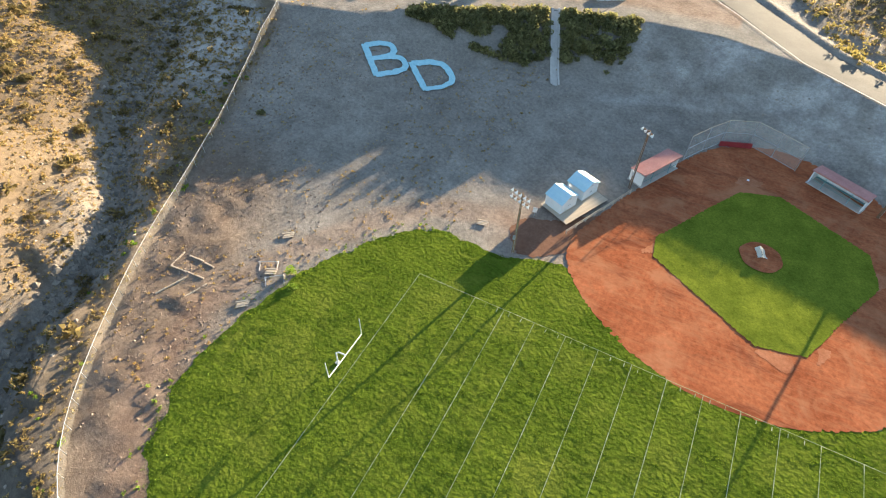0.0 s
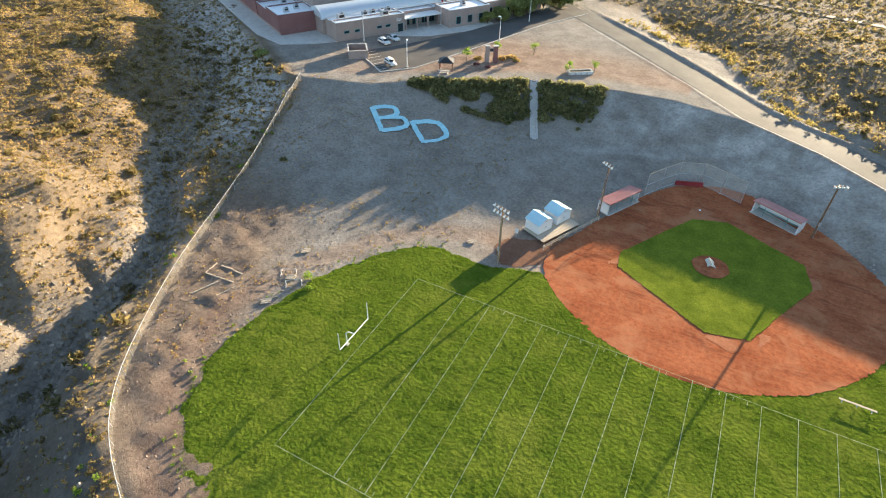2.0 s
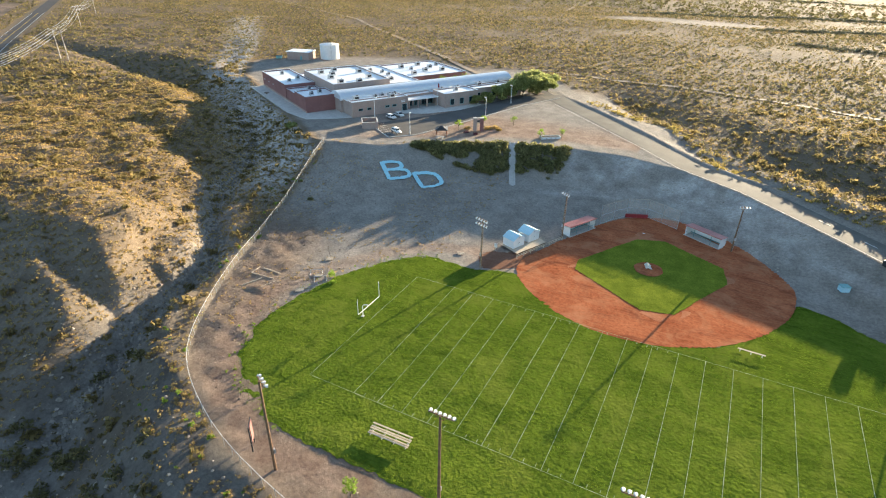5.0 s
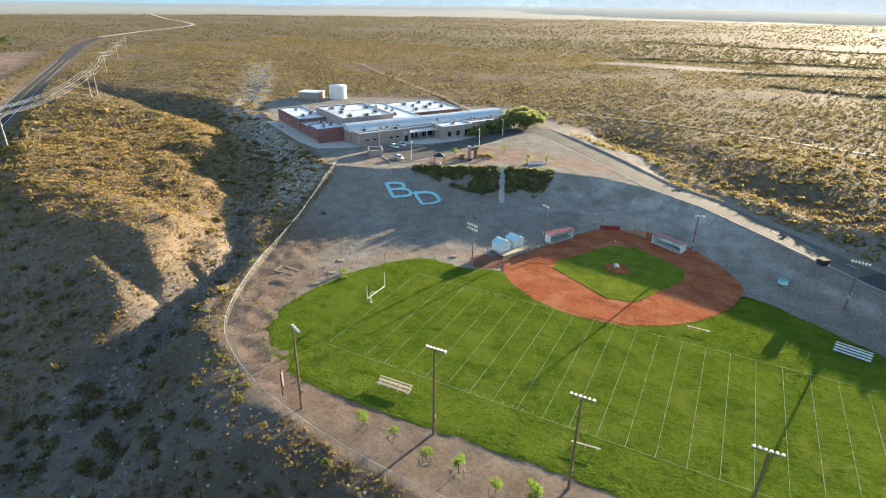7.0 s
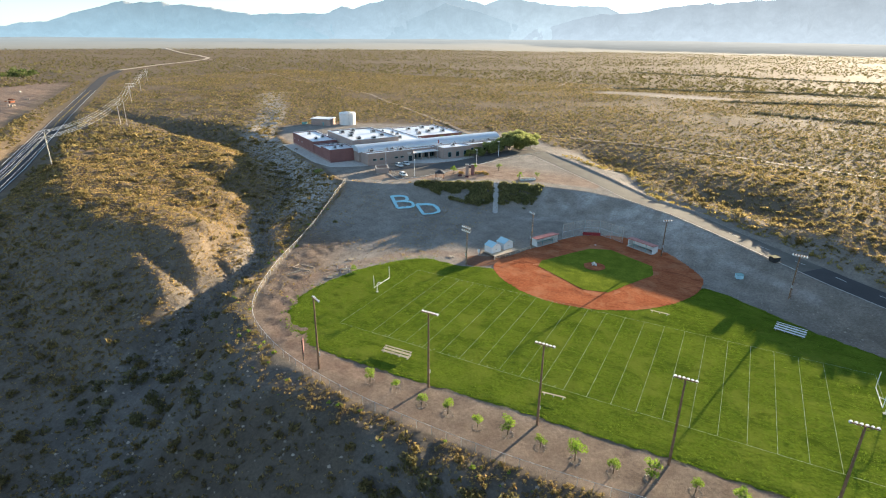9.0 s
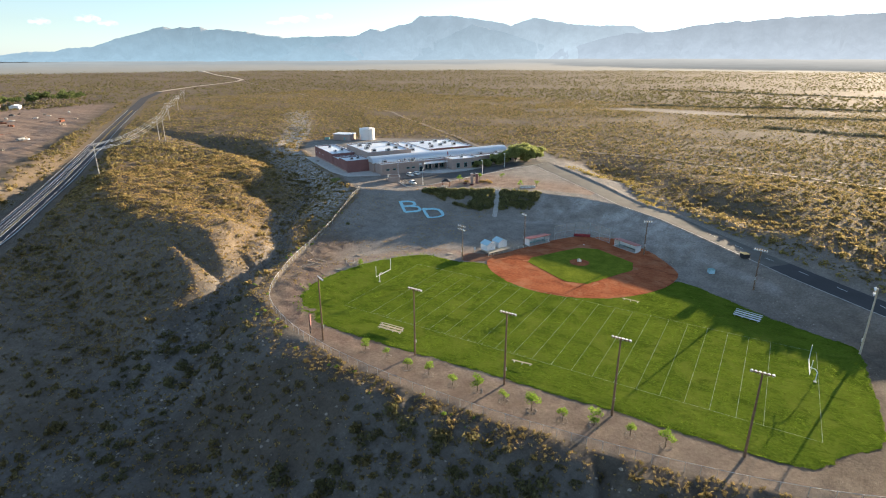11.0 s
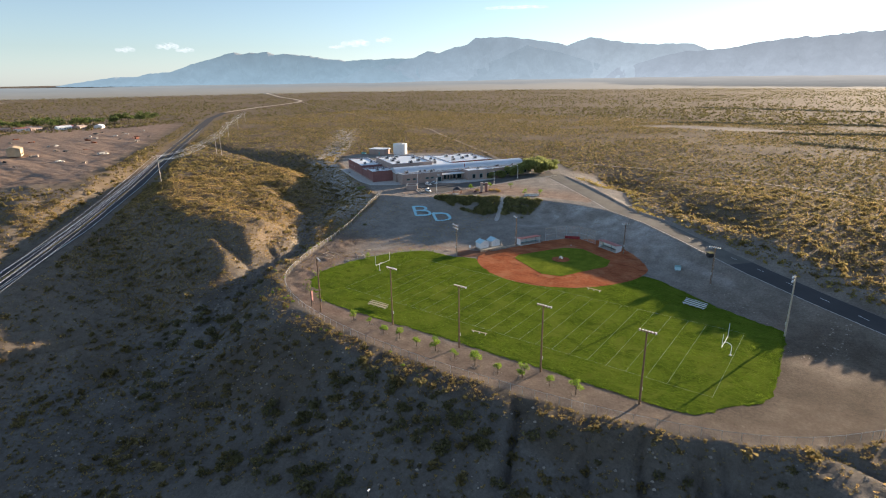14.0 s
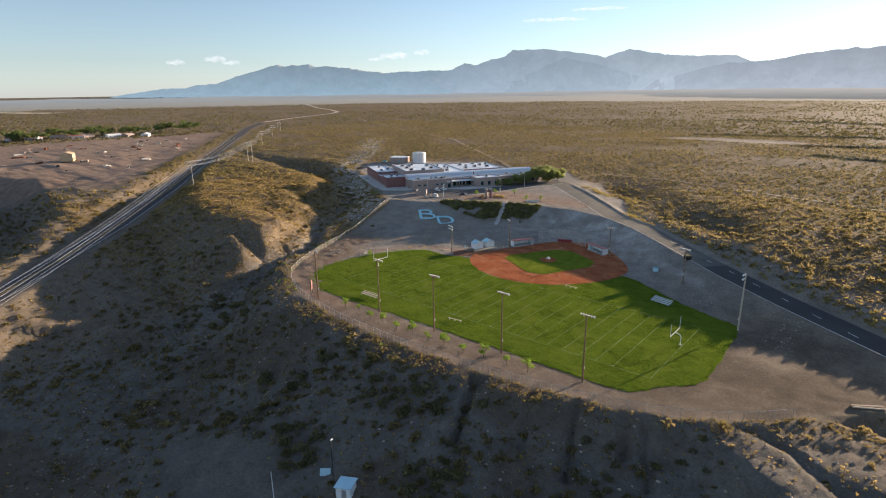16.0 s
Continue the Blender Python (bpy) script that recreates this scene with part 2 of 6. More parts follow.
def value_noise(x, y):
    xi, yi = np.floor(x).astype(int), np.floor(y).astype(int)
    fx, fy = x - xi, y - yi
    fx, fy = fx * fx * (3 - 2 * fx), fy * fy * (3 - 2 * fy)
    n = lambda i, j: NOISE[(xi + i) % 256, (yi + j) % 256]
    return (n(0, 0) * (1 - fx) + n(1, 0) * fx) * (1 - fy) + (n(0, 1) * (1 - fx) + n(1, 1) * fx) * fy - 0.5


def fbm(x, y, size, octaves=4):
    total, gain = 0.0, 1.0
    for k in range(octaves):
        total = total + gain * value_noise(x / size + 17.3 * k, y / size + 9.1 * k)
        size, gain = size * 0.5, gain * 0.5
    return total


# crest of the slope above the field, then the inner edge of the access road: x, y, z, steepness, apron, width of the level ground
CREST = [(-61, 82.5, 8.9, 0.22, 1, 150), (-44, 87, 8.9, 0.26, 1, 150), (-35, 94.6, 8.9, 0.33, 1, 150), (-8, 110.6, 8.9, 0.36, 1, 120),
         (10, 115.5, 8.9, 0.40, 0.85, 80), (27, 117, 8.8, 0.42, 0.58, 45), (43, 114.5, 8.3, 0.42, 0.3, 20), (60, 106, 7.4, 0.42, 0, 13), (80, 91, 6, 0.38, 0, 12),
         (91, 82, 5.2, 0.35, 0, 12), (103, 72, 4.5, 0.32, 0, 12), (120, 60, 3.5, 0.28, 0, 12), (136, 50, 2.5, 0.2, 0, 12), (155, 38, 1.5, 0.15, 0, 12), (260, -30, -3, 0.1, 0, 12)]
# rim of the made ground, along the fence, from behind the school round to the far end of the field
RIM = [(-330, 330), (-215, 215), (-165, 150), (-149, 139), (-122, 121), (-88, 98), (-65, 82.4), (-60, 80), (-52, 52), (-42, 24), (-32, 5), (-24, -6.5), (-15, -13), (0, -19.5),
       (23, -24), (48, -25), (66, -24), (88, -21.5), (106, -17.5), (120, -12.5), (130, -6), (140, 4), (153, 20), (175, 18), (300, -60)]
RIM = [RIM[0]] + [q for a, b in zip(RIM, RIM[1:]) for q in ((0.75 * a[0] + 0.25 * b[0], 0.75 * a[1] + 0.25 * b[1]), (0.25 * a[0] + 0.75 * b[0], 0.25 * a[1] + 0.75 * b[1]))] + [RIM[-1]]
# washes: x, y, z, steepness of the right and the left side
WASH = [(-460, 192, 9, 0.2, 0.2), (-333, 160, 6.6, 0.3, 0.24), (-289, 150, 5.8, 0.35, 0.22), (-255, 142, 5.2, 0.35, 0.2), (-207, 133, 4.6, 0.35, 0.2), (-169, 122, 4.2, 0.36, 0.24), (-150, 117, 4.0, 0.34, 0.26), (-124, 106, 3.6, 0.28, 0.3), (-102, 90, 3.2, 0.24, 0.34), (-85, 74, 2.7, 0.24, 0.4),
        (-76, 60, 2.2, 0.24, 0.45), (-70, 48, 1.3, 0.27, 0.5), (-64, 37.5, 0.2, 0.36, 0.55), (-57.5, 30, -0.8, 0.55, 0.6), (-50, 24.5, -2.4, 0.66, 0.6), (-46.5, 14, -4.2, 0.8, 0.75), (-44.5, 4, -5.9, 1.1, 1.1), (-41.5, -6, -7.2, 1.0, 1.0), (-39, -15, -8.6, 0.7, 0.6), (-35, -26, -10.5, 0.35, 0.3), (-22, -50, -15, 0.3, 0.06), (-6, -75, -18.8, 0.2, 0.12), (20, -100, -21, 0.12, 0.25), (80, -106, -20.5, 0.1, 0.24), (180, -92, -20, 0.1, 0.15), (400, -190, -26, 0.1, 0.2)]
GULLY = [(-200, 20, 8, 0.3, 0.3), (-162, -6, 3.5, 0.2, 0.42), (-130, -19, 0, 0.12, 0.5), (-100, -29, -3, 0.1, 0.5), (-74, -38, -8, 0.08, 0.5), (-50, -43, -12, 0.05, 0.42), (-30, -54, -16, 0.03, 0.3)]
# small gullies cut into the spur's face
TIP_GULLY = [(-66, -3, 5.6, 0.25, 0.35), (-57, -2, 2.4, 0.25, 0.4), (-50, -2.5, -1.4, 0.3, 0.6), (-43, -3, -6.5, 0.5, 0.9)]
FACE_GULLY = [(-62, 14, 5.4, 0.4, 0.6), (-56.5, 11.5, 2.2, 0.5, 0.8), (-50, 9.5, -2.4, 0.6, 0.9), (-45.5, 8, -5, 0.7, 0.9)]
POCKET = [(-122, 62, 9, 0.4, 0.3), (-110, 61, 7.4, 0.35, 0.3), (-98, 58, 5.4, 0.35, 0.22), (-84, 55, 3.6, 0.4, 0.22), (-75, 51, 2.2, 0.4, 0.25)]
KNOLL = [(-136, 84, 1.2), (-118, 78, 1.6), (-102, 72, 1.0)]
NORTH_GULLY = [(-330, 142, 9, 0.3, 0.3), (-270, 136, 7.6, 0.3, 0.3), (-225, 130, 6.4, 0.3, 0.3), (-205, 132, 5.0, 0.3, 0.3)]
WEST_GULLY = [(-420, -90, 5, 0.3, 0.3), (-305, -40, 0, 0.3, 0.5), (-225, -48, -3, 0.3, 0.8), (-178, -58, -5, 0.3, 0.8), (-145, -84, -8, 0.3, 0.4), (-110, -140, -12, 0.3, 0.3), (-40, -240, -18, 0.3, 0.3)]
# sharp erosion cracks down the near bank: top, foot, depth
CRACKS = [((77.7, -24), (84, -40), 2.8), ((101, -18.5), (107.7, -35), 2.2), ((111.5, -16.5), (114.5, -24), 1.6), ((115, -15), (121, -28), 2.0), ((92, -21.5), (97, -34), 1.0), ((79.5, -24), (81.5, -31), 1.2), ((41, -25.5), (42, -38), 1.0), ((57, -25), (60, -37), 0.8)]
SPUR = [(-48, -6, 0), (-61, 0, 0.6), (-100, 6, 1.8), (-148, 22, 2.2), (-180, 40, 2), (-240, 85, 0)]
# inner edge of the access road, past the school and down beside the field
ROADSIDE = [(-22, 178), (0, 158), (43, 114.5), (60, 106), (80, 91), (91, 82), (103, 72), (120, 60), (136, 50), (260, -30)]
HIGHWAY = [(-2400, 1710, 9.5), (-1960, 1390, 9.5), (-1400, 1040, 9.5), (-1190, 930, 9.5), (-1060, 850, 9.5), (-995, 785, 9.5), (-945, 712, 9.5), (-868, 578, 9.5), (-778, 450, 9.5), (-660, 352, 9.5), (-510, 246, 9.2), (-360, 138, 8), (-270, 74, 6.5), (-215, 34, 5), (-145, -23, 2), (-111, -57, -0.5), (-91, -80, -3.2), (-56, -124, -8), (16, -215, -14), (200, -430, -22)]


def valley(px, py, pts, flat, rough):
    d, (z, right, left) = chain(px, py, pts)
    return z + np.where(d > 0, right, left) * np.maximum(0, np.abs(d + rough) - flat)


def land(px, py, detail=True):
    """Height of the ground, and how far it is graded, cut pale, and pink."""
    px, py = np.asarray(px, float), np.asarray(py, float)
    far = np.hypot(px, py)
    wob = fbm(px, py, 26, 3)
    spur, (hump,) = chain(px, py, SPUR)
    plain = 9 + 1.0 * fbm(px, py, 90, 3) + 0.9 * fbm(px, py, 34, 2) * smooth(far, 1500, 400) + hump * np.exp(-(spur / 20) ** 2) + 30 * smooth(far, 2500, 5200)
    crest, (zc, steep, apron, level) = chain(px, py, CREST)
    rim, _ = chain(px, py, RIM)
    rim = -rim                                           # positive inside
    # made ground
    down = np.maximum(crest, 0)
    field = softmax(softmax(zc - steep * down, 4.7 * apron - 0.094 * down, 0.8), np.zeros_like(px), 0.5) - 0.125
    out = np.maximum(-crest, 0)
    upper = zc + (plain - zc) * smooth(out, level, level + 14 + 8 * wob)
    east = smooth(px, 25, 60)
    upper = upper + east * (softmin(zc + 0.42 * np.maximum(0, out - level - 1.5 * wob), plain + 0.8 * smooth(out, 20, 40) * smooth(out, 120, 60), 1.0) - upper) * smooth(out, level - 1, level)
    # a brushy berm along the road's outer edge and a shallow swale beyond it
    road, _ = chain(px, py, ROADSIDE)
    beyond = np.maximum(-road, 0) * (crest < 0)
    along = smooth(px, -18, 2) * smooth(px, 112, 92)
    upper = upper + along * (0.75 * np.exp(-((beyond - 12.4) / 1.1) ** 2) - (2.9 + 1.6 * wob) * np.exp(-((beyond - 34) / 18) ** 2))
    # the cut bank beside the lower road, falling away eastwards
    lid = zc + 3.6 - 1.2 * smooth(px, 95, 135) + 0.05 * np.maximum(0, out - level) + 0.5 * wob
    upper = upper + smooth(px, 84, 98) * (softmin(upper, lid, 0.6) - upper)
    made = np.where(crest > 0, field, upper)
    # natural ground with its washes
    rough = 5 * wob
    wild = plain
    wild = softmin(wild, valley(px, py, NORTH_GULLY, 2, rough), 2.5)
    wild = softmin(wild, valley(px, py, WEST_GULLY, 4, rough), 3)
    wild = softmin(wild, valley(px, py, GULLY, 5, rough), 3)
    wild = softmin(wild, valley(px, py, WASH, 1.2, 0.45 * rough), 1.6)
    wild = softmin(wild, valley(px, py, TIP_GULLY, 0.3, 0.3 * rough), 0.8)
    wild = softmin(wild, valley(px, py, FACE_GULLY, 0.3, 0.3 * rough), 0.8)
    knoll, (rise,) = chain(px, py, KNOLL)
    wild = wild + rise * np.exp(-(knoll / 8) ** 2)
    wild = softmin(wild, valley(px, py, POCKET, 1.5, 0.4 * rough), 1.2)
    wild = wild + (1.1 * fbm(px, py, 14, 3) - 1.3 * np.abs(fbm(px * 0.8 + py * 0.3, py * 0.8 - px * 0.3, 11, 3)) + 0.3) * smooth(far, 900, 300)
    # bank below the rim, with runnels
    runnel = (1.8 + 2.4 * smooth(px, 0, 40)) * np.abs(fbm(px, py * 0.22, 8, 3)) * smooth(px, -60, -20)
    edge = np.maximum(-rim, 0)
    base = np.where(crest > 0, field, np.minimum(upper, zc))
    lead = 1 + 4.5 * smooth(px, -34, -16) * smooth(px, 112, 84) * (1 + 0.8 * wob)
    bank = base - (0.64 - 0.17 * smooth(px, -12, 22) + 0.2 * smooth(px, 84, 114)) * np.maximum(0, edge - lead) - 0.07 * np.minimum(edge, lead) - 0.55 * runnel * smooth(edge, lead, lead + 8)
    cap = base + 0.10 * edge + 40 * smooth(edge, 18, 45) * smooth(px, 95, 60) + 40 * (1 - smooth(crest, -10, -1)) * smooth(px, 110, 70)
    wild = softmin(wild, cap, 0.4)
    # a low shoulder of ground beyond the far corner
    shelf, (zs, half) = chain(px, py, [(118, -13, -0.6, 1), (126, -10, -0.2, 6), (134, -9, 0, 11), (150, -10, 0, 17), (185, -22, -1, 22), (260, -60, -5, 22)])
    wild = softmax(wild, zs - 0.02 * np.abs(shelf) - 0.55 * np.maximum(0, np.abs(shelf) - half - 3 * wob) + 0.35 * fbm(px, py, 6, 3), 0.6)
    ditch, _ = chain(px, py, [(124.5, -7.5), (133, -7), (140, -10), (146, -15), (156, -24)])
    wild = wild - 1.1 * np.exp(-((ditch + 1.5 * wob) / 1.1) ** 2)
    outer = np.where(base - 0.40 * edge > wild - 4, softmax(wild, bank, 1.5), wild)
    z = np.where(rim > 0, made, outer)
    # highway on its bank
    hw, (zh,) = chain(px, py, HIGHWAY)
    a = np.abs(hw)
    z = np.where(a < 8, zh, np.where(a < 60, softmin(softmax(z, zh - 0.5 * (a - 8), 0.8), zh + 0.42 * (a - 8), 0.8), z))
    for a0, b0, deep in CRACKS:
        crack, _ = chain(px, py, [a0, b0])
        z = z - deep * np.exp(-((crack + 0.8 * wob) / 0.9) ** 2) * smooth(edge, 0.3, 2.5)
    inside = smooth(rim, -0.5, 3)
    school = smooth(-crest, level + 16, level - 4) * inside
    graded = np.where(crest > 0, inside, school)
    if detail:
        z = z + 0.65 * fbm(px, py, 5, 3) * (1 - inside) * smooth(a, 8, 13) * smooth(far, 700, 250)
        spoil = smooth(rim, 0.5, 3) * smooth(rim, 15 + 8 * wob, 8 + 8 * wob) * smooth(px, 6, -8) * smooth(py, 62, 50)
        z = z + spoil * (0.7 * np.abs(fbm(px, py, 3.2, 3)) + 0.25 * fbm(px, py, 8, 2))
        z = z - 0.45 * np.abs(fbm(px * 1.5 + py * 0.5, (py - px * 0.6) * 0.35, 7, 3)) * inside * smooth(crest, 0.5, 4) * smooth(crest, 26, 14)
        z = z + 0.10 * fbm(px, py, 3, 2) * inside * smooth(np.abs(crest), 1, 3) * smooth(rim, 22, 10)
    pale = np.clip(smooth(edge, 0.5, 4) * smooth(edge, 28, 12) * smooth(py, 40, 62), 0, 1)
    pale = np.maximum(pale, smooth(out, level, level + 5) * smooth(out, level + 16, level + 9) * 0.25 * (px > 100) * (py < 170))
    pale = np.maximum(pale, 0.95 * inside * smooth(crest, 19, 5) * smooth(px, 6, 18) * smooth(px, 90, 60) * smooth(fbm(px * 1.6, py * 0.7, 9, 4), -0.3, 0.15) * (crest > 0))
    bed, _ = chain(px, py, WASH)
    pale = np.maximum(pale, 0.4 * smooth(np.abs(bed) + 6 * fbm(px, py, 9, 3), 9, 2) * smooth(py, 70, 40) * smooth(py, -60, -20) * (1 - inside))
    pale = np.maximum(pale, 0.4 * smooth(((px + 8) / 75) ** 2 + ((py - 532) / 22) ** 2 + 1.2 * wob, 1.1, 0.6))
    ridge = smooth(a, 16, 11)
    pink = np.clip(1.0 * smooth(crest, -4, -9) * school * smooth(px, -70, -40) * smooth(py, 150, 130), 0, 1) * (px < 30)
    strip = smooth(rim, 22, 9) * smooth(py, 55, 35) * inside
    pink = np.maximum(pink, 0.6 * strip)
    graded = graded * (1 - 0.6 * strip)
    pink = np.maximum(pink, 0.9 * inside * np.exp(-((px - 12.5) ** 2 + (py - 53.5) ** 2) / 45))
    brown = inside * np.exp(-((px - 132) ** 2 + (py - 14) ** 2) / 2200)
    pink = np.maximum(pink * (1 - brown), 0.25 * brown)
    graded = graded * (1 - 0.9 * brown)
    # worn wheel tracks: round the end of the turf, and along the graded bench below the road
    lane, _ = chain(px, py, [(20, -13.5), (2, -16), (-12, -8.5), (-21.5, 4), (-24, 16), (-21, 28), (-13, 42), (-4, 51), (6, 53.5)])
    pink = np.clip(pink + 0.5 * inside * smooth(np.abs(lane) + 1.5 * fbm(px, py, 4, 2), 3.2, 1.2), 0, 1)
    bench, _ = chain(px, py, [(8, 92), (21, 99), (42, 105), (57, 98.5), (70, 90), (84, 79), (100, 66)])
    pale = np.maximum(pale, 0.45 * inside * smooth(np.abs(bench) + 1.2 * fbm(px, py, 6, 2), 2.6, 1.2) * smooth(px, 5, 16))
    u = -0.81 * (px + 240) + 0.59 * (py + 20)
    pink = np.maximum(pink, 0.9 * smooth(hw, 26, 34) * smooth(hw, 270, 230) * smooth(u, 0, 15) * smooth(u, 500, 470))
    caliche = smooth(py, 8, -12) * smooth(px, -70, -34) * (1 - inside) * smooth(far, 420, 260)
    graded = np.maximum(graded, 0.8 * caliche * smooth(fbm(px, py, 20, 3), -0.5, 0.1))
    graded = np.maximum(graded, 0.35 * smooth(py, 20, -10) * (1 - inside) * smooth(far, 420, 260))
    # how far the soil is darkened: brown corner, path strip, canyon and spur flank
    darker = 0.5 * np.clip(brown + 0.7 * smooth(px, 122, 132) * smooth(py, 4, -6) * (1 - inside) * smooth(py, -40, -22), 0, 1) * smooth(fbm(px, py, 14, 3), -0.55, 0.05)
    darker = np.maximum(darker, 0.24 * strip)
    darker = np.maximum(darker, np.maximum(0.44 * caliche, 0.22 * smooth(py, 20, -10) * (1 - inside) * smooth(far, 420, 260)))
    return z, graded, np.clip(pale * (1 - ridge), 0, 1), np.clip(pink, 0, 1), darker


def height(x, y):
    return float(land(np.array([x]), np.array([y]), False)[0][0])


def axis(lo, hi, step, reach, grow):
    mid = list(np.arange(lo, hi + step / 2, step))
    up, down, s = [hi], [lo], step
    while up[-1] < reach or down[-1] > -reach:
        s *= grow
        up.append(up[-1] + s)
        down.append(down[-1] - s)
    return np.array(down[:0:-1] + mid + up[1:])


def link_mesh(name, verts, faces, mat, parent=None, shade=False):
    me = bpy.data.meshes.new(name)
    verts = np.asarray(verts, float)
    faces = np.asarray(faces, int)
    k = faces.shape[1]
    me.vertices.add(len(verts))
    me.vertices.foreach_set("co", verts.ravel())
    me.loops.add(faces.size)
    me.loops.foreach_set("vertex_index", faces.ravel())
    me.polygons.add(len(faces))
    me.polygons.foreach_set("loop_start", np.arange(0, faces.size, k))
    me.polygons.foreach_set("loop_total", np.full(len(faces), k))
    me.polygons.foreach_set("use_smooth", np.full(len(faces), shade))
    me.update(calc_edges=True)
    me.materials.append(mat)
    ob = new(name, me)
    ob.parent = parent
    return ob


def sheet(nx, ny):
    i, j = np.meshgrid(np.arange(nx - 1), np.arange(ny - 1), indexing="ij")
    a = (i * ny + j).ravel()
    return np.stack([a, a + ny, a + ny + 1, a + 1], 1)


gx, gy = axis(-190, 190, 0.9, 4850, 1.075), axis(-125, 190, 0.9, 4850, 1.075)
mx, my = np.meshgrid(gx, gy, indexing="ij")
gz, graded, pale, pink, darker = land(mx.ravel(), my.ravel())
ground = tagged(link_mesh("ground", np.stack([mx.ravel(), my.ravel(), gz], 1), sheet(len(gx), len(gy)), SOIL, shade=True),
                "sandy desert ground with washes and graded gravel terraces", "ground", kind="structure")
layer = ground.data.color_attributes.new("ground", "FLOAT_COLOR", "POINT")
layer.data.foreach_set("color", np.stack([graded, pale, pink, 1 - darker], 1).ravel())


def strip(name, pts, offset, width, lift, mat, step=2.0, label="", parent=None, closed_z=None):
    """A band laid on the ground along a polyline, at a distance to its right."""
    line = []
    for a, b in zip(pts, pts[1:]):
        n = max(1, int(math.hypot(b[0] - a[0], b[1] - a[1]) / step))
        line += [(a[0] + (b[0] - a[0]) * k / n, a[1] + (b[1] - a[1]) * k / n) for k in range(n)]
    line.append(pts[-1][:2])
    line = np.array(line)
    way = np.gradient(line, axis=0)
    way /= np.linalg.norm(way, axis=1)[:, None]
    side = np.stack([way[:, 1], -way[:, 0]], 1)
    cross = max(2, int(width / 2.5) + 1)
    rows = [line + side * (offset + width * k / (cross - 1)) for k in range(cross)]
    v = np.stack(rows, 1).reshape(-1, 2)
    z = land(v[:, 0], v[:, 1], False)[0] + lift
    return link_mesh(name, np.column_stack([v, z]), sheet(len(line), cross), mat, parent, True)


def inside_polygon(px, py, poly):
    hit = np.zeros(px.shape, bool)
    for (ax, ay), (bx, by) in zip(poly, poly[1:] + poly[:1]):
        if ay == by:
            continue
        hit ^= ((ay > py) != (by > py)) & (px < (bx - ax) * (py - ay) / (by - ay) + ax)
    return hit


def rounded(poly, n=4):
    """Chaikin corner cutting."""
    for _ in range(n):
        poly = [q for a, b in zip(poly, poly[1:] + poly[:1]) for q in ((0.75 * a[0] + 0.25 * b[0], 0.75 * a[1] + 0.25 * b[1]), (0.25 * a[0] + 0.75 * b[0], 0.25 * a[1] + 0.75 * b[1]))]
    return poly


def patch(name, poly, lift, mat, label, cell, ragged=0.0, relief=None, kind="structure", category="", hole=None):
    """A patch of another surface on the ground: a grid of cells cut to an outline."""
    xs, ys = [p[0] for p in poly], [p[1] for p in poly]
    ax, ay = np.arange(min(xs) - 1, max(xs) + 1, cell), np.arange(min(ys) - 1, max(ys) + 1, cell)
    qx, qy = np.meshgrid(ax, ay, indexing="ij")
    qx, qy = qx.ravel(), qy.ravel()
    d, _ = chain(qx, qy, poly + poly[:1])
    d = np.abs(d) * np.where(inside_polygon(qx, qy, poly), 1, -1)
    f = sheet(len(ax), len(ay))
    f = f[(d > -0.72 * cell)[f].all(1)]
    # vertices near the outline slide onto it
    bx, by, bd = qx.copy(), qy.copy(), np.full(qx.shape, 1e9)
    for p, q in zip(poly, poly[1:] + poly[:1]):
        ux, uy = q[0] - p[0], q[1] - p[1]
        s = np.clip(((qx - p[0]) * ux + (qy - p[1]) * uy) / (ux * ux + uy * uy + 1e-9), 0, 1)
        cx, cy = p[0] + s * ux, p[1] + s * uy
        e = np.hypot(qx - cx, qy - cy)
        near = e < bd
        bx, by, bd = np.where(near, cx, bx), np.where(near, cy, by), np.where(near, e, bd)
    rim_v = (d < 0.3 * cell) & (d > -1.5 * cell)
    qx, qy = np.where(rim_v, bx, qx), np.where(rim_v, by, qy)
    shift = ragged * smooth(np.abs(d), 2.5, 0)
    qx, qy = qx + shift * fbm(qx, qy, 1.7, 3), qy + shift * fbm(qx + 40, qy + 9, 1.7, 3)
    z = land(qx, qy, False)[0] + lift
    if relief is not None:
        z = z + relief(qx, qy, d)
    if hole:
        cx, cy = qx[f].mean(1), qy[f].mean(1)
        f = f[~(inside_polygon(cx, cy, hole) & (np.abs(chain(cx, cy, hole + hole[:1])[0]) > 0.6))]
    used, f = np.unique(f, return_inverse=True)
    f = f.reshape(-1, 4)
    return tagged(link_mesh(name, np.stack([qx, qy, z], 1)[used], f, mat, None, True), label, category or name.replace("_", " "), kind=kind)

# ---- roads ----
highway = tagged(new("highway"), "two-lane asphalt highway running across the desert", "highway", kind="structure")
tagged(strip("carriageway", HIGHWAY[8:], -5.2, 10.4, 0.12, ASPHALT, parent=highway))
for off, mat, nm in ((-4.6, ROADPAINT, "edge_line"), (4.3, ROADPAINT, "edge_line"), (-0.3, YELLOWPAINT, "centre_line"), (0.15, YELLOWPAINT, "centre_line")):
    strip(nm, HIGHWAY[10:], off, 0.3 if mat is ROADPAINT else 0.15, 0.17, mat, parent=highway)
far_road = tagged(strip("road", HIGHWAY[:9], -4.5, 9, 0.8, PALEWOOD, step=20), "pale road winding away across the desert plain", "road", kind="structure")
ROADWAY = [p[:2] for p in CREST[4:]]
access = tagged(new("access_road"), "worn asphalt access road beside the ball field", "road", kind="structure")
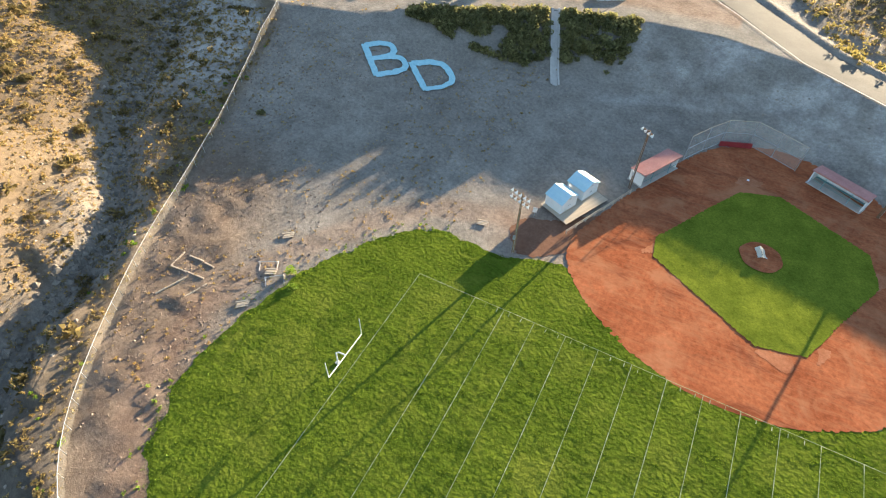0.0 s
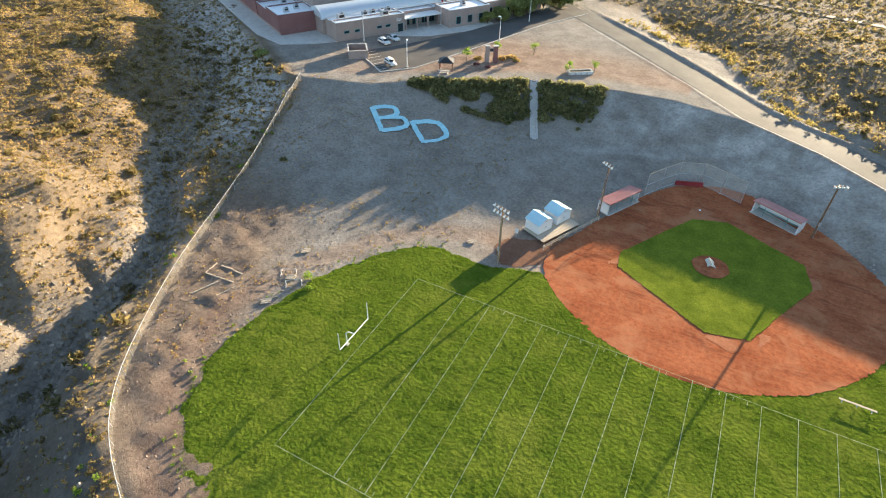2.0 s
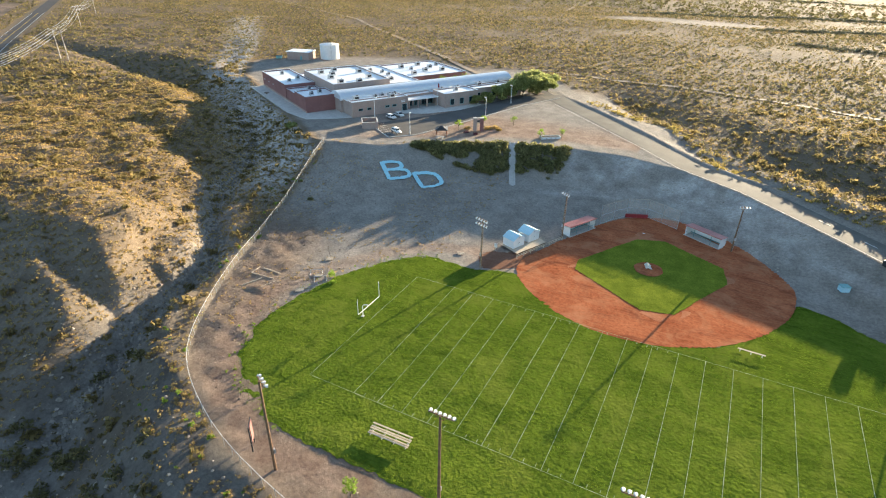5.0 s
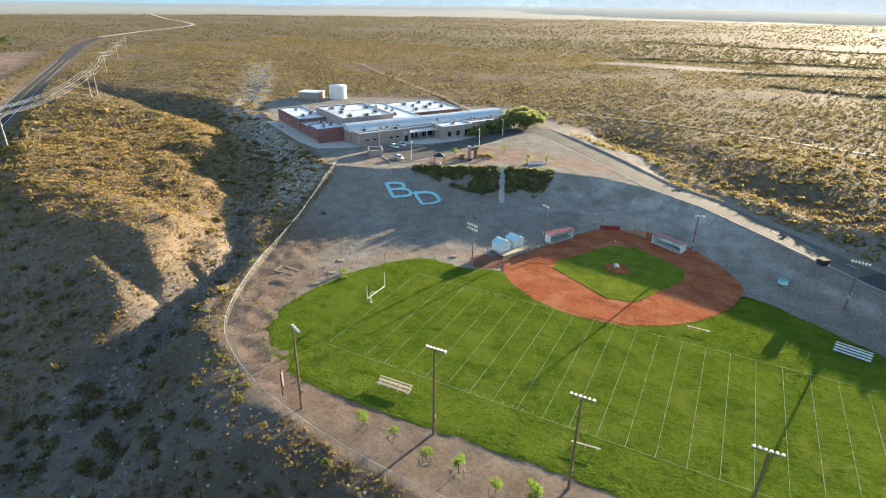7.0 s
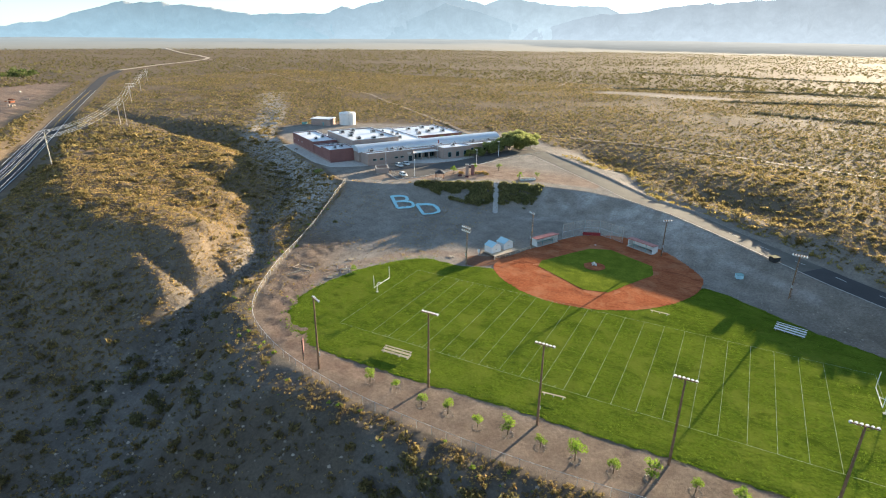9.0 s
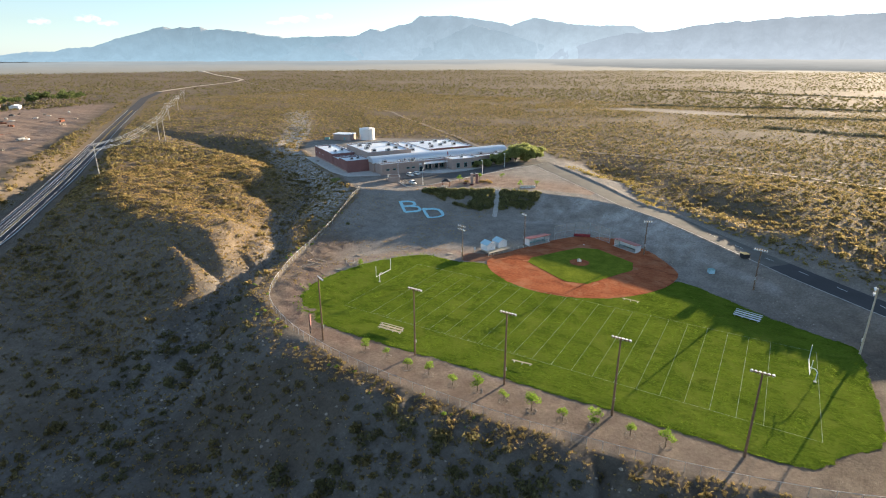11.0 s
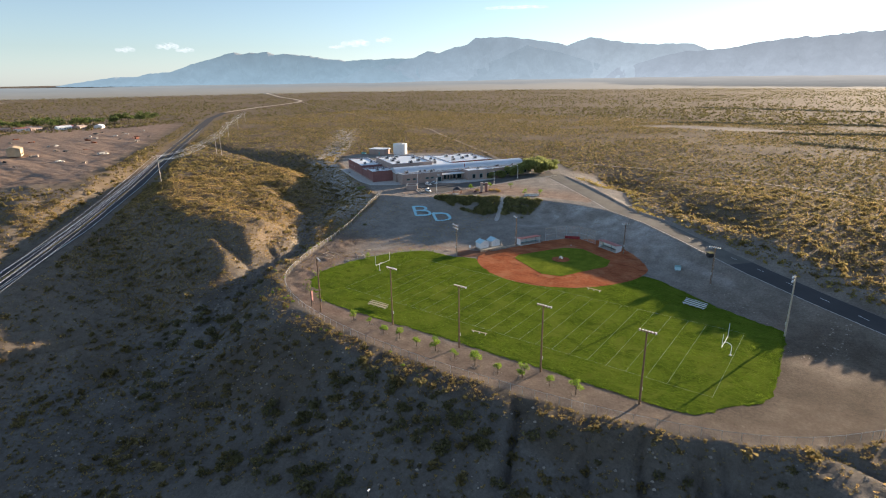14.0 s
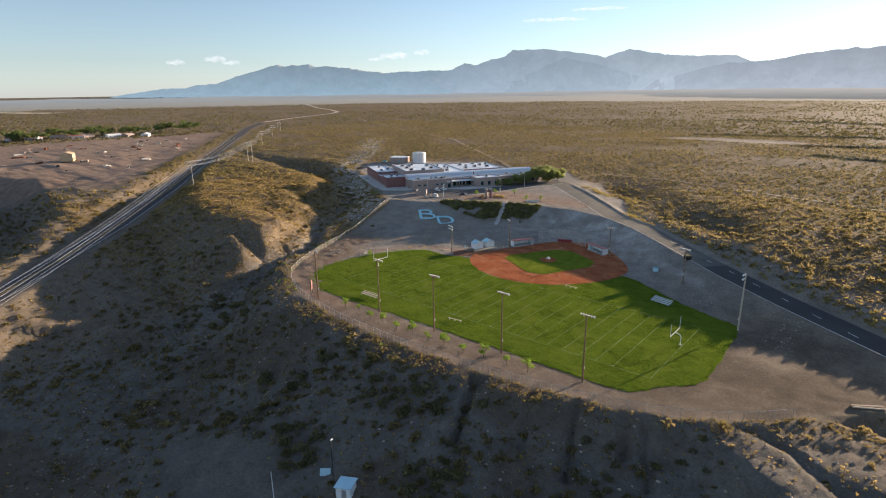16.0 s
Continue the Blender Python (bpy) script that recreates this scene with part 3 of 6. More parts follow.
# upper road coloured lighter for dust and sunlight, lower road dark for its shade
LOWER = [(97, 77)] + [p for p in ROADWAY if p[0] > 100]
strip("asphalt", [(-22, 178), (0, 158)] + [p for p in ROADWAY[2:] if p[0] < 95] + [(97, 77)], -10.2, 9.2, 0.07, LIT_OLD_ASPHALT, parent=access)
strip("asphalt", LOWER, -10.2, 9.2, 0.07, ASPHALT, parent=access)
strip("kerb", [(-12, 168)] + ROADWAY[2:], -0.9, 0.34, 0.16, CONCRETE, parent=access)
for i_ in range(9):
    xa_, ya_ = (75 + 9 * i_, 95.2 - 6.9 * i_)
    strip("lane_dash", [(xa_, ya_), (xa_ + 2.4, ya_ - 1.84)], -6.0, 0.22, 0.12, ROADPAINT, parent=access)

tagged(strip("dry_flat", [(-2250, 230), (-1820, 405)], -30, 60, 1.2, material("pale_playa", (0.5, 0.42, 0.3), (0.62, 0.53, 0.4), scale=0.01, fine=0.2), step=40), "pale dry flat far out on the plain", "dry flat", kind="structure")
TRACK = material("dirt_track", (0.24, 0.185, 0.13), (0.33, 0.26, 0.19), scale=0.2, fine=2)
for pts_ in ([(-40, 236), (11, 232), (65, 224.5), (94, 214), (150, 196), (320, 150)], [(-1043, 832), (-640, 585), (-452, 478), (-257, 372), (-137, 272), (-60, 205), (-22, 182)], [(-126, 570), (-146, 700), (-165, 853)]):
    tagged(strip("dirt_track", pts_, -1.6, 3.2, 0.25, TRACK, step=3), "pale dirt track across the scrub plain", "track", kind="structure")

# ---- playing field ----
TURF_LINE = rounded([(-18, 2), (-18.5, 14), (-16.5, 27), (-9, 41), (-2, 47), (9, 45), (18, 50), (30, 42), (40, 36), (60, 40), (72, 55), (74.5, 68), (94, 54.6), (109, 47), (116.8, 44.6), (118.6, 42.5), (119.2, 28), (119.8, 10), (118.8, 3.5), (113, -1.2), (109.5, -8.2), (104, -9.9), (60, -9.8), (2, -12.5), (-9, -8)], 2)
CLAY_LINE = rounded([(16, 51), (26, 40.5), (38, 35.6), (50, 36.2), (61, 41.5), (70, 51), (75, 64), (74, 75), (61, 88), (44, 96), (34, 92), (27, 80), (20, 63)], 3)
INFIELD_LINE = [(29.2, 61.5), (29.8, 57), (46, 47.4), (52.4, 48.9), (61.2, 67), (60, 74), (46, 81.6), (39.5, 79.5)]
tufts = lambda x, y, d: (0.062 * (0.32 - np.abs(fbm(x, y, 0.9, 3))) + 0.012 * fbm(x, y, 3.5, 2)) * smooth(d, 0, 2) * (0.6 + 0.8 * smooth(fbm(x, y, 18, 2), -0.2, 0.25)) + 0.06 * smooth(d, 0, 1.5)
turf = patch("grass_field", TURF_LINE, 0.05, TURF, "lush green mown grass playing field with clumpy texture", 0.3, 0.9, tufts, hole=CLAY_LINE)
clay = patch("clay_infield", CLAY_LINE, 0.13, CLAY, "raked red clay skin of the baseball infield", 0.5, 0.3, category="infield")
WORN = material("worn_pale_clay", (0.31, 0.112, 0.055), (0.45, 0.20, 0.11), rough=1.0, scale=0.5, fine=3, bump=0.3, depth=0.04, spec=0.0)
for wx, wy, wr, wt in ((29.4, 58.6, 1.3, 0.9), (34, 54.3, 1.0, -0.5), (48.8, 46.6, 1.6, 0.1), (54.6, 50.2, 1.0, 1.1), (61.4, 68.8, 1.4, 1.3), (40.6, 83.0, 1.6, 0.4)):
    blob = [(wx + wr * (1.5 * math.cos(a) * math.cos(wt) - 0.75 * math.sin(a) * math.sin(wt)) * (1 + 0.25 * math.sin(3 * a + wx)), wy + wr * (1.5 * math.cos(a) * math.sin(wt) + 0.75 * math.sin(a) * math.cos(wt)) * (1 + 0.25 * math.sin(3 * a + wx))) for a in np.linspace(0, 2 * math.pi, 15)[:-1]]
    patch("worn_patch", blob, 0.145, WORN, "pale dusty worn patch on the red clay", 0.4, 0.9, category="worn patch")
apron = patch("dirt_apron", rounded([(7.5, 50.5), (12, 46.8), (17, 50), (20.5, 57), (20.8, 63), (17, 60), (12.5, 56.5), (8.5, 55.5)], 2), 0.06, material("brown_dirt", (0.15, 0.078, 0.05), (0.25, 0.14, 0.094), rough=1.0, scale=0.3, fine=2, spec=0.0), "dark red-brown dirt round the sheds and pole", 0.5, 0.9, category="dirt")
infield = patch("infield_grass", INFIELD_LINE, 0.19, MOWN, "smooth mown green grass of the baseball diamond", 0.4, 0.2, lambda x, y, d: 0.05 * fbm(x, y, 1.2, 2), category="grass")

# ---- mountains ----
def mountains(name, profile, near, depth, mat, label, seed):
    az = np.radians(np.arange(profile[0][0], profile[-1][0], 0.09))
    el = np.radians(np.interp(np.degrees(az), [p[0] for p in profile], [p[1] for p in profile]))
    el = el + np.radians(0.09) * fbm(np.degrees(az) * 3 + seed, az * 0, 2.2, 4) * smooth(np.degrees(el), 0, 0.8)
    rr = np.linspace(0, 1, 34)
    A, Rr = np.meshgrid(az, rr, indexing="ij")
    dist = near + depth * Rr
    crest_at = 0.86
    top = np.tan(el)[:, None] * (near + depth * crest_at) + 64
    rise = np.where(Rr < crest_at, (Rr / crest_at) ** 1.5, np.clip((1 - Rr) / (1 - crest_at), 0, 1))
    spur = np.abs(fbm(A * 150 + seed + 2 * fbm(Rr * 4, A * 60, 2, 2), Rr * 4 + seed, 3, 4)) * 2.2
    z = 8 + (top - 8) * rise * (1 - 0.5 * spur * (1 - np.exp(-((Rr - crest_at) / 0.16) ** 2))) + 4 * fbm(A * 900, Rr * 9 + seed, 4, 3) * rise
    x, y = CENTRE[0] + dist * np.sin(A), CENTRE[1] + dist * np.cos(A)
    ob = link_mesh(name, np.stack([x.ravel(), y.ravel(), z.ravel()], 1), sheet(len(az), 34), mat, None, True)
    return tagged(ob, label, "mountain range", kind="structure")


CENTRE = (148, -116.6)


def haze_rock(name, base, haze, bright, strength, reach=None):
    """Far lit rock under haze painted as emission that brightens towards the sun's side."""
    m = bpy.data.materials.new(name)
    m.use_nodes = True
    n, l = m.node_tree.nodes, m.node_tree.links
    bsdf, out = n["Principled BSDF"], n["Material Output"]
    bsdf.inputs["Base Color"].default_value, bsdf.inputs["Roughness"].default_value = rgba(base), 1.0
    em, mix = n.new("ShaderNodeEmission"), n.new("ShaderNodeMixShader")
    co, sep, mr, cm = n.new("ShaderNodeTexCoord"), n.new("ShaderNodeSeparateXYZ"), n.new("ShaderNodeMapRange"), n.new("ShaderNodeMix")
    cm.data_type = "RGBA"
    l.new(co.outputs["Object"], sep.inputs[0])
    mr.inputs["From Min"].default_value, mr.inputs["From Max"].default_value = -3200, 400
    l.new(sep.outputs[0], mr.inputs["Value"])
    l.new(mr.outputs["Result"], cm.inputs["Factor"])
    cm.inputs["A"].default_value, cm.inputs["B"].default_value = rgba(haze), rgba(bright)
    # noise paints ridge shading into the emission colour
    ridge_noise, shade_ = n.new("ShaderNodeTexNoise"), n.new("ShaderNodeMix")
    ridge_noise.inputs["Scale"].default_value, ridge_noise.inputs["Detail"].default_value, ridge_noise.inputs["Roughness"].default_value = 0.006, 6, 0.7
    l.new(co.outputs["Object"], ridge_noise.inputs["Vector"])
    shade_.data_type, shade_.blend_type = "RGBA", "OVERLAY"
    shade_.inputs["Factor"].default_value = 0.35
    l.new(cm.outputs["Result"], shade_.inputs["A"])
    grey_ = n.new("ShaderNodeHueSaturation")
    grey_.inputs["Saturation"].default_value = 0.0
    l.new(ridge_noise.outputs["Color"], grey_.inputs["Color"])
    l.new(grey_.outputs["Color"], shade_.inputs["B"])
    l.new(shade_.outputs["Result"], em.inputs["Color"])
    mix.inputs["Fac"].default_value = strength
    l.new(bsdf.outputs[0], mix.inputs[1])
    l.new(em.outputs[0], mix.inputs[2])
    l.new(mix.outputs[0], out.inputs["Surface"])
    # painted haze thickens towards the ground
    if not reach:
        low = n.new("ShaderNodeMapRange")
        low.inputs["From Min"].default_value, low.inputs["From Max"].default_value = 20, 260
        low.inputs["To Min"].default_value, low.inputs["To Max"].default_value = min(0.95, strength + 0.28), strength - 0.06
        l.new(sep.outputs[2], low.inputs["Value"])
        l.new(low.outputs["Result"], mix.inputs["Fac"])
    # painted haze thickens with distance
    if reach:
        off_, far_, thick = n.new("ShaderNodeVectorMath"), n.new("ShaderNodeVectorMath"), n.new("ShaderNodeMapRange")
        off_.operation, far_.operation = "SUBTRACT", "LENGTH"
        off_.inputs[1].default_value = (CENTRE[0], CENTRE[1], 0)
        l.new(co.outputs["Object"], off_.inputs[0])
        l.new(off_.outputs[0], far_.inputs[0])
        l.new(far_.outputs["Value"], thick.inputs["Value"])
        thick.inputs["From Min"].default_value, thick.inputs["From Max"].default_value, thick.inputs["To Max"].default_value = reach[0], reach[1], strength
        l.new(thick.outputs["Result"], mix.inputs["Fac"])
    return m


FAR_ROCK = haze_rock("hazy_far_rock", (0.30, 0.235, 0.18), (0.125, 0.185, 0.225), (0.17, 0.215, 0.25), 0.58)
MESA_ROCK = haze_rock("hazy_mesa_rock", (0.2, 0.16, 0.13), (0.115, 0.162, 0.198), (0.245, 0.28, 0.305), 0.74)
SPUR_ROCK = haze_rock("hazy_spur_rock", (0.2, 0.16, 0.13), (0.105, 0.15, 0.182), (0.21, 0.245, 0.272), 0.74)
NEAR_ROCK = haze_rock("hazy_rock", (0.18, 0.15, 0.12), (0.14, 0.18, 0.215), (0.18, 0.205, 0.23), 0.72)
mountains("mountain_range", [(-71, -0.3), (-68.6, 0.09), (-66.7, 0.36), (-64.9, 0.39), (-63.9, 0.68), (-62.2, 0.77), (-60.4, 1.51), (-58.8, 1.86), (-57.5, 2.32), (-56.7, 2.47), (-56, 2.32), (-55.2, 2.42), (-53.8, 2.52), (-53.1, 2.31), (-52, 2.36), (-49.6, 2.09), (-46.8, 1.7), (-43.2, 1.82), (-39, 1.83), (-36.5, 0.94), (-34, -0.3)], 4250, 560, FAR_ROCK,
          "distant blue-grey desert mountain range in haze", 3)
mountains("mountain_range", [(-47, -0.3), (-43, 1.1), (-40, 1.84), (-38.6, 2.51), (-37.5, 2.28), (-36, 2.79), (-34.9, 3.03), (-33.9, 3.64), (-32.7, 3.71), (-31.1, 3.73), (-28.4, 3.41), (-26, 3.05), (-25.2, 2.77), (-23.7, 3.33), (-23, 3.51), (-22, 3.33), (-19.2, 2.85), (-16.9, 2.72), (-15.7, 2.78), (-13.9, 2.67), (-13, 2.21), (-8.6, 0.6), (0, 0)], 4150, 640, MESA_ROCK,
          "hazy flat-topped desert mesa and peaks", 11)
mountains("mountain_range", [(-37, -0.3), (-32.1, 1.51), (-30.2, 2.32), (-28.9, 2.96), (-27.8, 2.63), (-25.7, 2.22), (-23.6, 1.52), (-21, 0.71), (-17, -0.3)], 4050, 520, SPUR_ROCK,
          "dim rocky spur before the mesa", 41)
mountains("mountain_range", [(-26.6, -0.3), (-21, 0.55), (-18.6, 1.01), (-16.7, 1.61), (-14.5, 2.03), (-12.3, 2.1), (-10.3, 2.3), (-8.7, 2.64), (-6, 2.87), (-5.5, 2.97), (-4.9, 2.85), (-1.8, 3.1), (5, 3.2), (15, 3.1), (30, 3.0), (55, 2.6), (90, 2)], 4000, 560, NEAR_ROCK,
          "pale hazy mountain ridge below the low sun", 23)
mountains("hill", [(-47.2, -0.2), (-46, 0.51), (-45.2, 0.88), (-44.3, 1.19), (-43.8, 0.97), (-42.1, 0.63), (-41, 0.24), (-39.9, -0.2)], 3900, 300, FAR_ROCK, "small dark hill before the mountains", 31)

# pale gravel fan rising at the mountains' foot; haze painted as emission hides their shadow
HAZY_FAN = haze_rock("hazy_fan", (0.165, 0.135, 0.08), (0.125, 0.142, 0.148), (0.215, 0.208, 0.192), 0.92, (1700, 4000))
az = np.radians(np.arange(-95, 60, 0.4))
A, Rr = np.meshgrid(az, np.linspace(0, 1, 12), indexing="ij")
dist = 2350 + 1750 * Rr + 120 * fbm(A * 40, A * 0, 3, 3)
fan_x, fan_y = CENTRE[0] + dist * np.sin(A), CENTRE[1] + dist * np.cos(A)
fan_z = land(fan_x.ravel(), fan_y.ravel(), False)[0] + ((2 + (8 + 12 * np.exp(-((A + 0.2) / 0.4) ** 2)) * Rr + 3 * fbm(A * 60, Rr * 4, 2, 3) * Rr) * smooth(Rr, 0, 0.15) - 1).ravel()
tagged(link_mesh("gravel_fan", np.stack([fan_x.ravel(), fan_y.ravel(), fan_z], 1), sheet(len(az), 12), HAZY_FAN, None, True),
       "gravel fan rising below the mountains, pale with painted haze", "gravel fan", kind="structure")


# small far clouds, their sunlit brightness put in as emission
CLOUD = bpy.data.materials.new("sunlit_cloud")
CLOUD.use_nodes = True
cn, cl = CLOUD.node_tree.nodes, CLOUD.node_tree.links
c_em, c_tr, c_mix, c_co, c_no, c_mr = (cn.new("ShaderNode" + k) for k in ("Emission", "BsdfTransparent", "MixShader", "TexCoord", "TexNoise", "MapRange"))
c_em.inputs["Color"].default_value, c_em.inputs["Strength"].default_value = (0.80, 0.84, 0.86, 1), 0.5
c_no.inputs["Scale"].default_value, c_no.inputs["Detail"].default_value = 0.02, 5
c_mr.inputs["From Min"].default_value, c_mr.inputs["From Max"].default_value = 0.42, 0.62
c_mr.inputs["To Max"].default_value = 0.32
cl.new(c_co.outputs["Object"], c_no.inputs["Vector"])
cl.new(c_no.outputs["Fac"], c_mr.inputs["Value"])
cl.new(c_mr.outputs["Result"], c_mix.inputs["Fac"])
cl.new(c_tr.outputs[0], c_mix.inputs[1])
cl.new(c_em.outputs[0], c_mix.inputs[2])
cl.new(c_mix.outputs[0], cn["Material Output"].inputs["Surface"])
for az_, el_, w_, h_ in ((-65.5, 2.6, 60, 22), (-62.2, 2.9, 75, 26), (-60.8, 2.6, 60, 20), (-45.5, 3.2, 110, 30), (-42.8, 3.5, 60, 24), (-47.3, 2.9, 60, 16), (-30, 6.2, 240, 14), (-26, 7.0, 200, 12)):
    bm_ = bmesh.new()
    for k in range(5):
        bmesh.ops.create_icosphere(bm_, subdivisions=2, radius=1, matrix=Matrix.Translation((w_ * (k - 2) * 0.36, 0, h_ * (0.35 if k % 2 else 0.0))) @ Matrix.Diagonal((w_ * 0.36, w_ * 0.25, h_ * (0.9 - 0.12 * abs(k - 2)), 1)))
    me_ = bpy.data.meshes.new("cloud")
    bm_.to_mesh(me_)
    bm_.free()
    me_.materials.append(CLOUD)
    ob_ = new("cloud", me_)
    r_ = 4780
    ob_.matrix_world = pose(CENTRE[0] + r_ * math.sin(radians(az_)), CENTRE[1] + r_ * math.cos(radians(az_)), 64 + r_ * math.tan(radians(el_)), 0, 0, -az_)
    tagged(ob_, "small pale cloud low over the mountains", "cloud", kind="structure")

# ---- building blocks ----
def part(name, bm, mat, parent=None, label="", smooth_shade=False):
    """Links a bmesh as one mesh object under a thing or a part."""
    me = bpy.data.meshes.new(name)
    bm.to_mesh(me)
    bm.free()
    me.materials.append(mat)
    if smooth_shade:
        me.polygons.foreach_set("use_smooth", np.full(len(me.polygons), True))
    ob = new(name, me)
    ob.parent = parent
    return tagged(ob, label)


def again(ob, x, y, z, turn=0.0, size=1.0):
    """Another piece on the same mesh, under the same thing."""
    o = bpy.data.objects.new(ob.name.split(".")[0], ob.data)
    scene.collection.objects.link(o)
    o.parent = ob.parent
    o.matrix_basis = Matrix.LocRotScale((x, y, z), Euler((0, 0, turn)), (size, size, size))
    return o


def thing(name, x, y, z, turn, label, category, group=""):
    ob = new(name)
    ob.matrix_world = pose(x, y, z, 0, 0, turn)
    return tagged(ob, label, category, group)


def box(bm, x, y, z, sx, sy, sz, turn=0.0, tilt=0.0, bevel=0.0):
    """A box with its base's centre at x, y, z."""
    m = pose(x, y, z, tilt, 0, turn) @ Matrix.Translation((0, 0, sz / 2)) @ Matrix.Diagonal((sx, sy, sz, 1))
    made = bmesh.ops.create_cube(bm, size=1, matrix=m)
    if bevel:
        edges = list({e for v in made["verts"] for e in v.link_edges})
        bmesh.ops.bevel(bm, geom=edges, offset=bevel, segments=2, affect="EDGES")
    return bm


def tube(bm, a, b, r0, r1=None, seg=8):
    a, b = Vector(a), Vector(b)
    d = b - a
    m = Matrix.Translation((a + b) / 2) @ d.to_track_quat("Z", "Y").to_matrix().to_4x4()
    bmesh.ops.create_cone(bm, cap_ends=True, segments=seg, radius1=r0, radius2=r0 if r1 is None else r1, depth=d.length, matrix=m)
    return bm


def prism(bm, profile, y0, y1):
    """A profile in x and z drawn out along y."""
    a = [bm.verts.new((x, y0, z)) for x, z in profile]
    b = [bm.verts.new((x, y1, z)) for x, z in profile]
    bm.faces.new(a)
    bm.faces.new(b[::-1])
    for i in range(len(profile)):
        j = (i + 1) % len(profile)
        bm.faces.new((a[j], a[i], b[i], b[j]))
    bmesh.ops.recalc_face_normals(bm, faces=bm.faces)
    return bm


def fresh():
    return bmesh.new()


def clumps(centres, radii, heights, blades, rng, leaf=0.45):
    """Triangles scattered through domes: foliage with gaps and an uneven outline."""
    n = len(centres)
    c = np.repeat(np.asarray(centres, float), blades, 0)
    r, h = np.repeat(np.asarray(radii, float), blades), np.repeat(np.asarray(heights, float), blades)
    k = n * blades
    d = rng.randn(k, 3)
    d /= np.linalg.norm(d, axis=1)[:, None]
    d *= (0.45 + 0.55 * rng.rand(k))[:, None]
    mid = c + np.stack([d[:, 0] * r, d[:, 1] * r, (d[:, 2] * 0.5 + 0.5) * h], 1)
    size = leaf * r * (0.6 + 0.8 * rng.rand(k))
    u, v = rng.randn(k, 3), rng.randn(k, 3)
    u /= np.linalg.norm(u, axis=1)[:, None]
    v /= np.linalg.norm(v, axis=1)[:, None]
    p = np.stack([mid + u * size[:, None], mid + v * size[:, None], mid - 0.7 * (u + v) * size[:, None]], 1)
    p[:, :, 2] = np.maximum(p[:, :, 2], c[:, None, 2] - 0.05)
    return p.reshape(-1, 3), np.arange(3 * k).reshape(-1, 3)


# ---- chain-link fence along the rim ----
def wire_material(name, thin, thick):
    m = bpy.data.materials.new(name)
    m.use_nodes = True
    n, l = m.node_tree.nodes, m.node_tree.links
    bsdf = n["Principled BSDF"]
    bsdf.inputs["Base Color"].default_value, bsdf.inputs["Roughness"].default_value = (0.62, 0.60, 0.55, 1), 0.5
    co, wave = n.new("ShaderNodeTexCoord"), n.new("ShaderNodeTexNoise")
    wave.inputs["Scale"].default_value = 0.7
    l.new(co.outputs["Object"], wave.inputs["Vector"])
    mr = n.new("ShaderNodeMapRange")
    mr.inputs["To Min"].default_value, mr.inputs["To Max"].default_value = thin, thick
    l.new(wave.outputs["Fac"], mr.inputs["Value"])
    l.new(mr.outputs["Result"], bsdf.inputs["Alpha"])
    return m


WIRE = wire_material("chain_link_wire", 0.04, 0.11)
BACKSTOP_WIRE = wire_material("backstop_wire", 0.16, 0.28)


def fence(name, pts, tall, gap, label, post_r=0.045):
    root = tagged(new(name), label, "fence")
    for _ in range(2):
        pts = [pts[0]] + [q for a, b in zip(pts, pts[1:]) for q in ((0.75 * a[0] + 0.25 * b[0], 0.75 * a[1] + 0.25 * b[1]), (0.25 * a[0] + 0.75 * b[0], 0.25 * a[1] + 0.75 * b[1]))] + [pts[-1]]
    line = []
    for a, b in zip(pts, pts[1:]):
        n = max(1, round(math.hypot(b[0] - a[0], b[1] - a[1]) / gap))
        line += [(a[0] + (b[0] - a[0]) * k / n, a[1] + (b[1] - a[1]) * k / n) for k in range(n)]
    line.append(pts[-1])
    foot = [Vector((x, y, height(x, y) - 0.1)) for x, y in line]
    first = part("post", tube(fresh(), (0, 0, 0), (0, 0, tall + 0.12), post_r, seg=6), GALV, root)
    first.location = foot[0]
    for p in foot[1:]:
        again(first, *p)
    bm = fresh()
    for a, b in zip(foot, foot[1:]):
        tube(bm, a + Vector((0, 0, tall + 0.05)), b + Vector((0, 0, tall + 0.05)), 0.04, seg=6)
    part("top_rail", bm, GALV, root)
    v = [q for p in foot for q in ((p.x, p.y, p.z + 0.12), (p.x, p.y, p.z + tall))]
    f = [(2 * i, 2 * i + 2, 2 * i + 3, 2 * i + 1) for i in range(len(foot) - 1)]
    tagged(link_mesh("wire_mesh", v, f, WIRE, root), "thin see-through chain-link wire")
    return root


fence("chain_link_fence", [(-61, 81.5), (-51.5, 52.5), (-41.2, 24.5), (-31.2, 5.6), (-23.3, -5.8), (-14.5, -12.2), (0.3, -18.7), (23, -23), (48, -24), (66, -23), (88, -20.5), (106, -16.5), (119, -11.8), (129, -5.5), (138, 4)], 1.8, 3.2,
      "tall galvanised chain-link fence along the canyon rim")

# ---- field markings and goals ----
YARD, WIDE, LONG = 4.572, 36.55, 109.73
markings = tagged(new("field_markings"), "thin white chalk yard lines on the grass", "field markings", kind="structure")


def chalk(name, a, b, w):
    n = max(2, int(math.dist(a, b) / 0.4))
    t = np.linspace(0, 1, n)
    x, y = a[0] + (b[0] - a[0]) * t, a[1] + (b[1] - a[1]) * t
    dx, dy = (b[1] - a[1]) / math.dist(a, b) * w / 2, -(b[0] - a[0]) / math.dist(a, b) * w / 2
    wide = 0.72 + 0.55 * fbm(x * 3, y * 3, 4, 2)
    v = []
    for s in (-1, 1):
        qx, qy = x + s * dx * wide, y + s * dy * wide
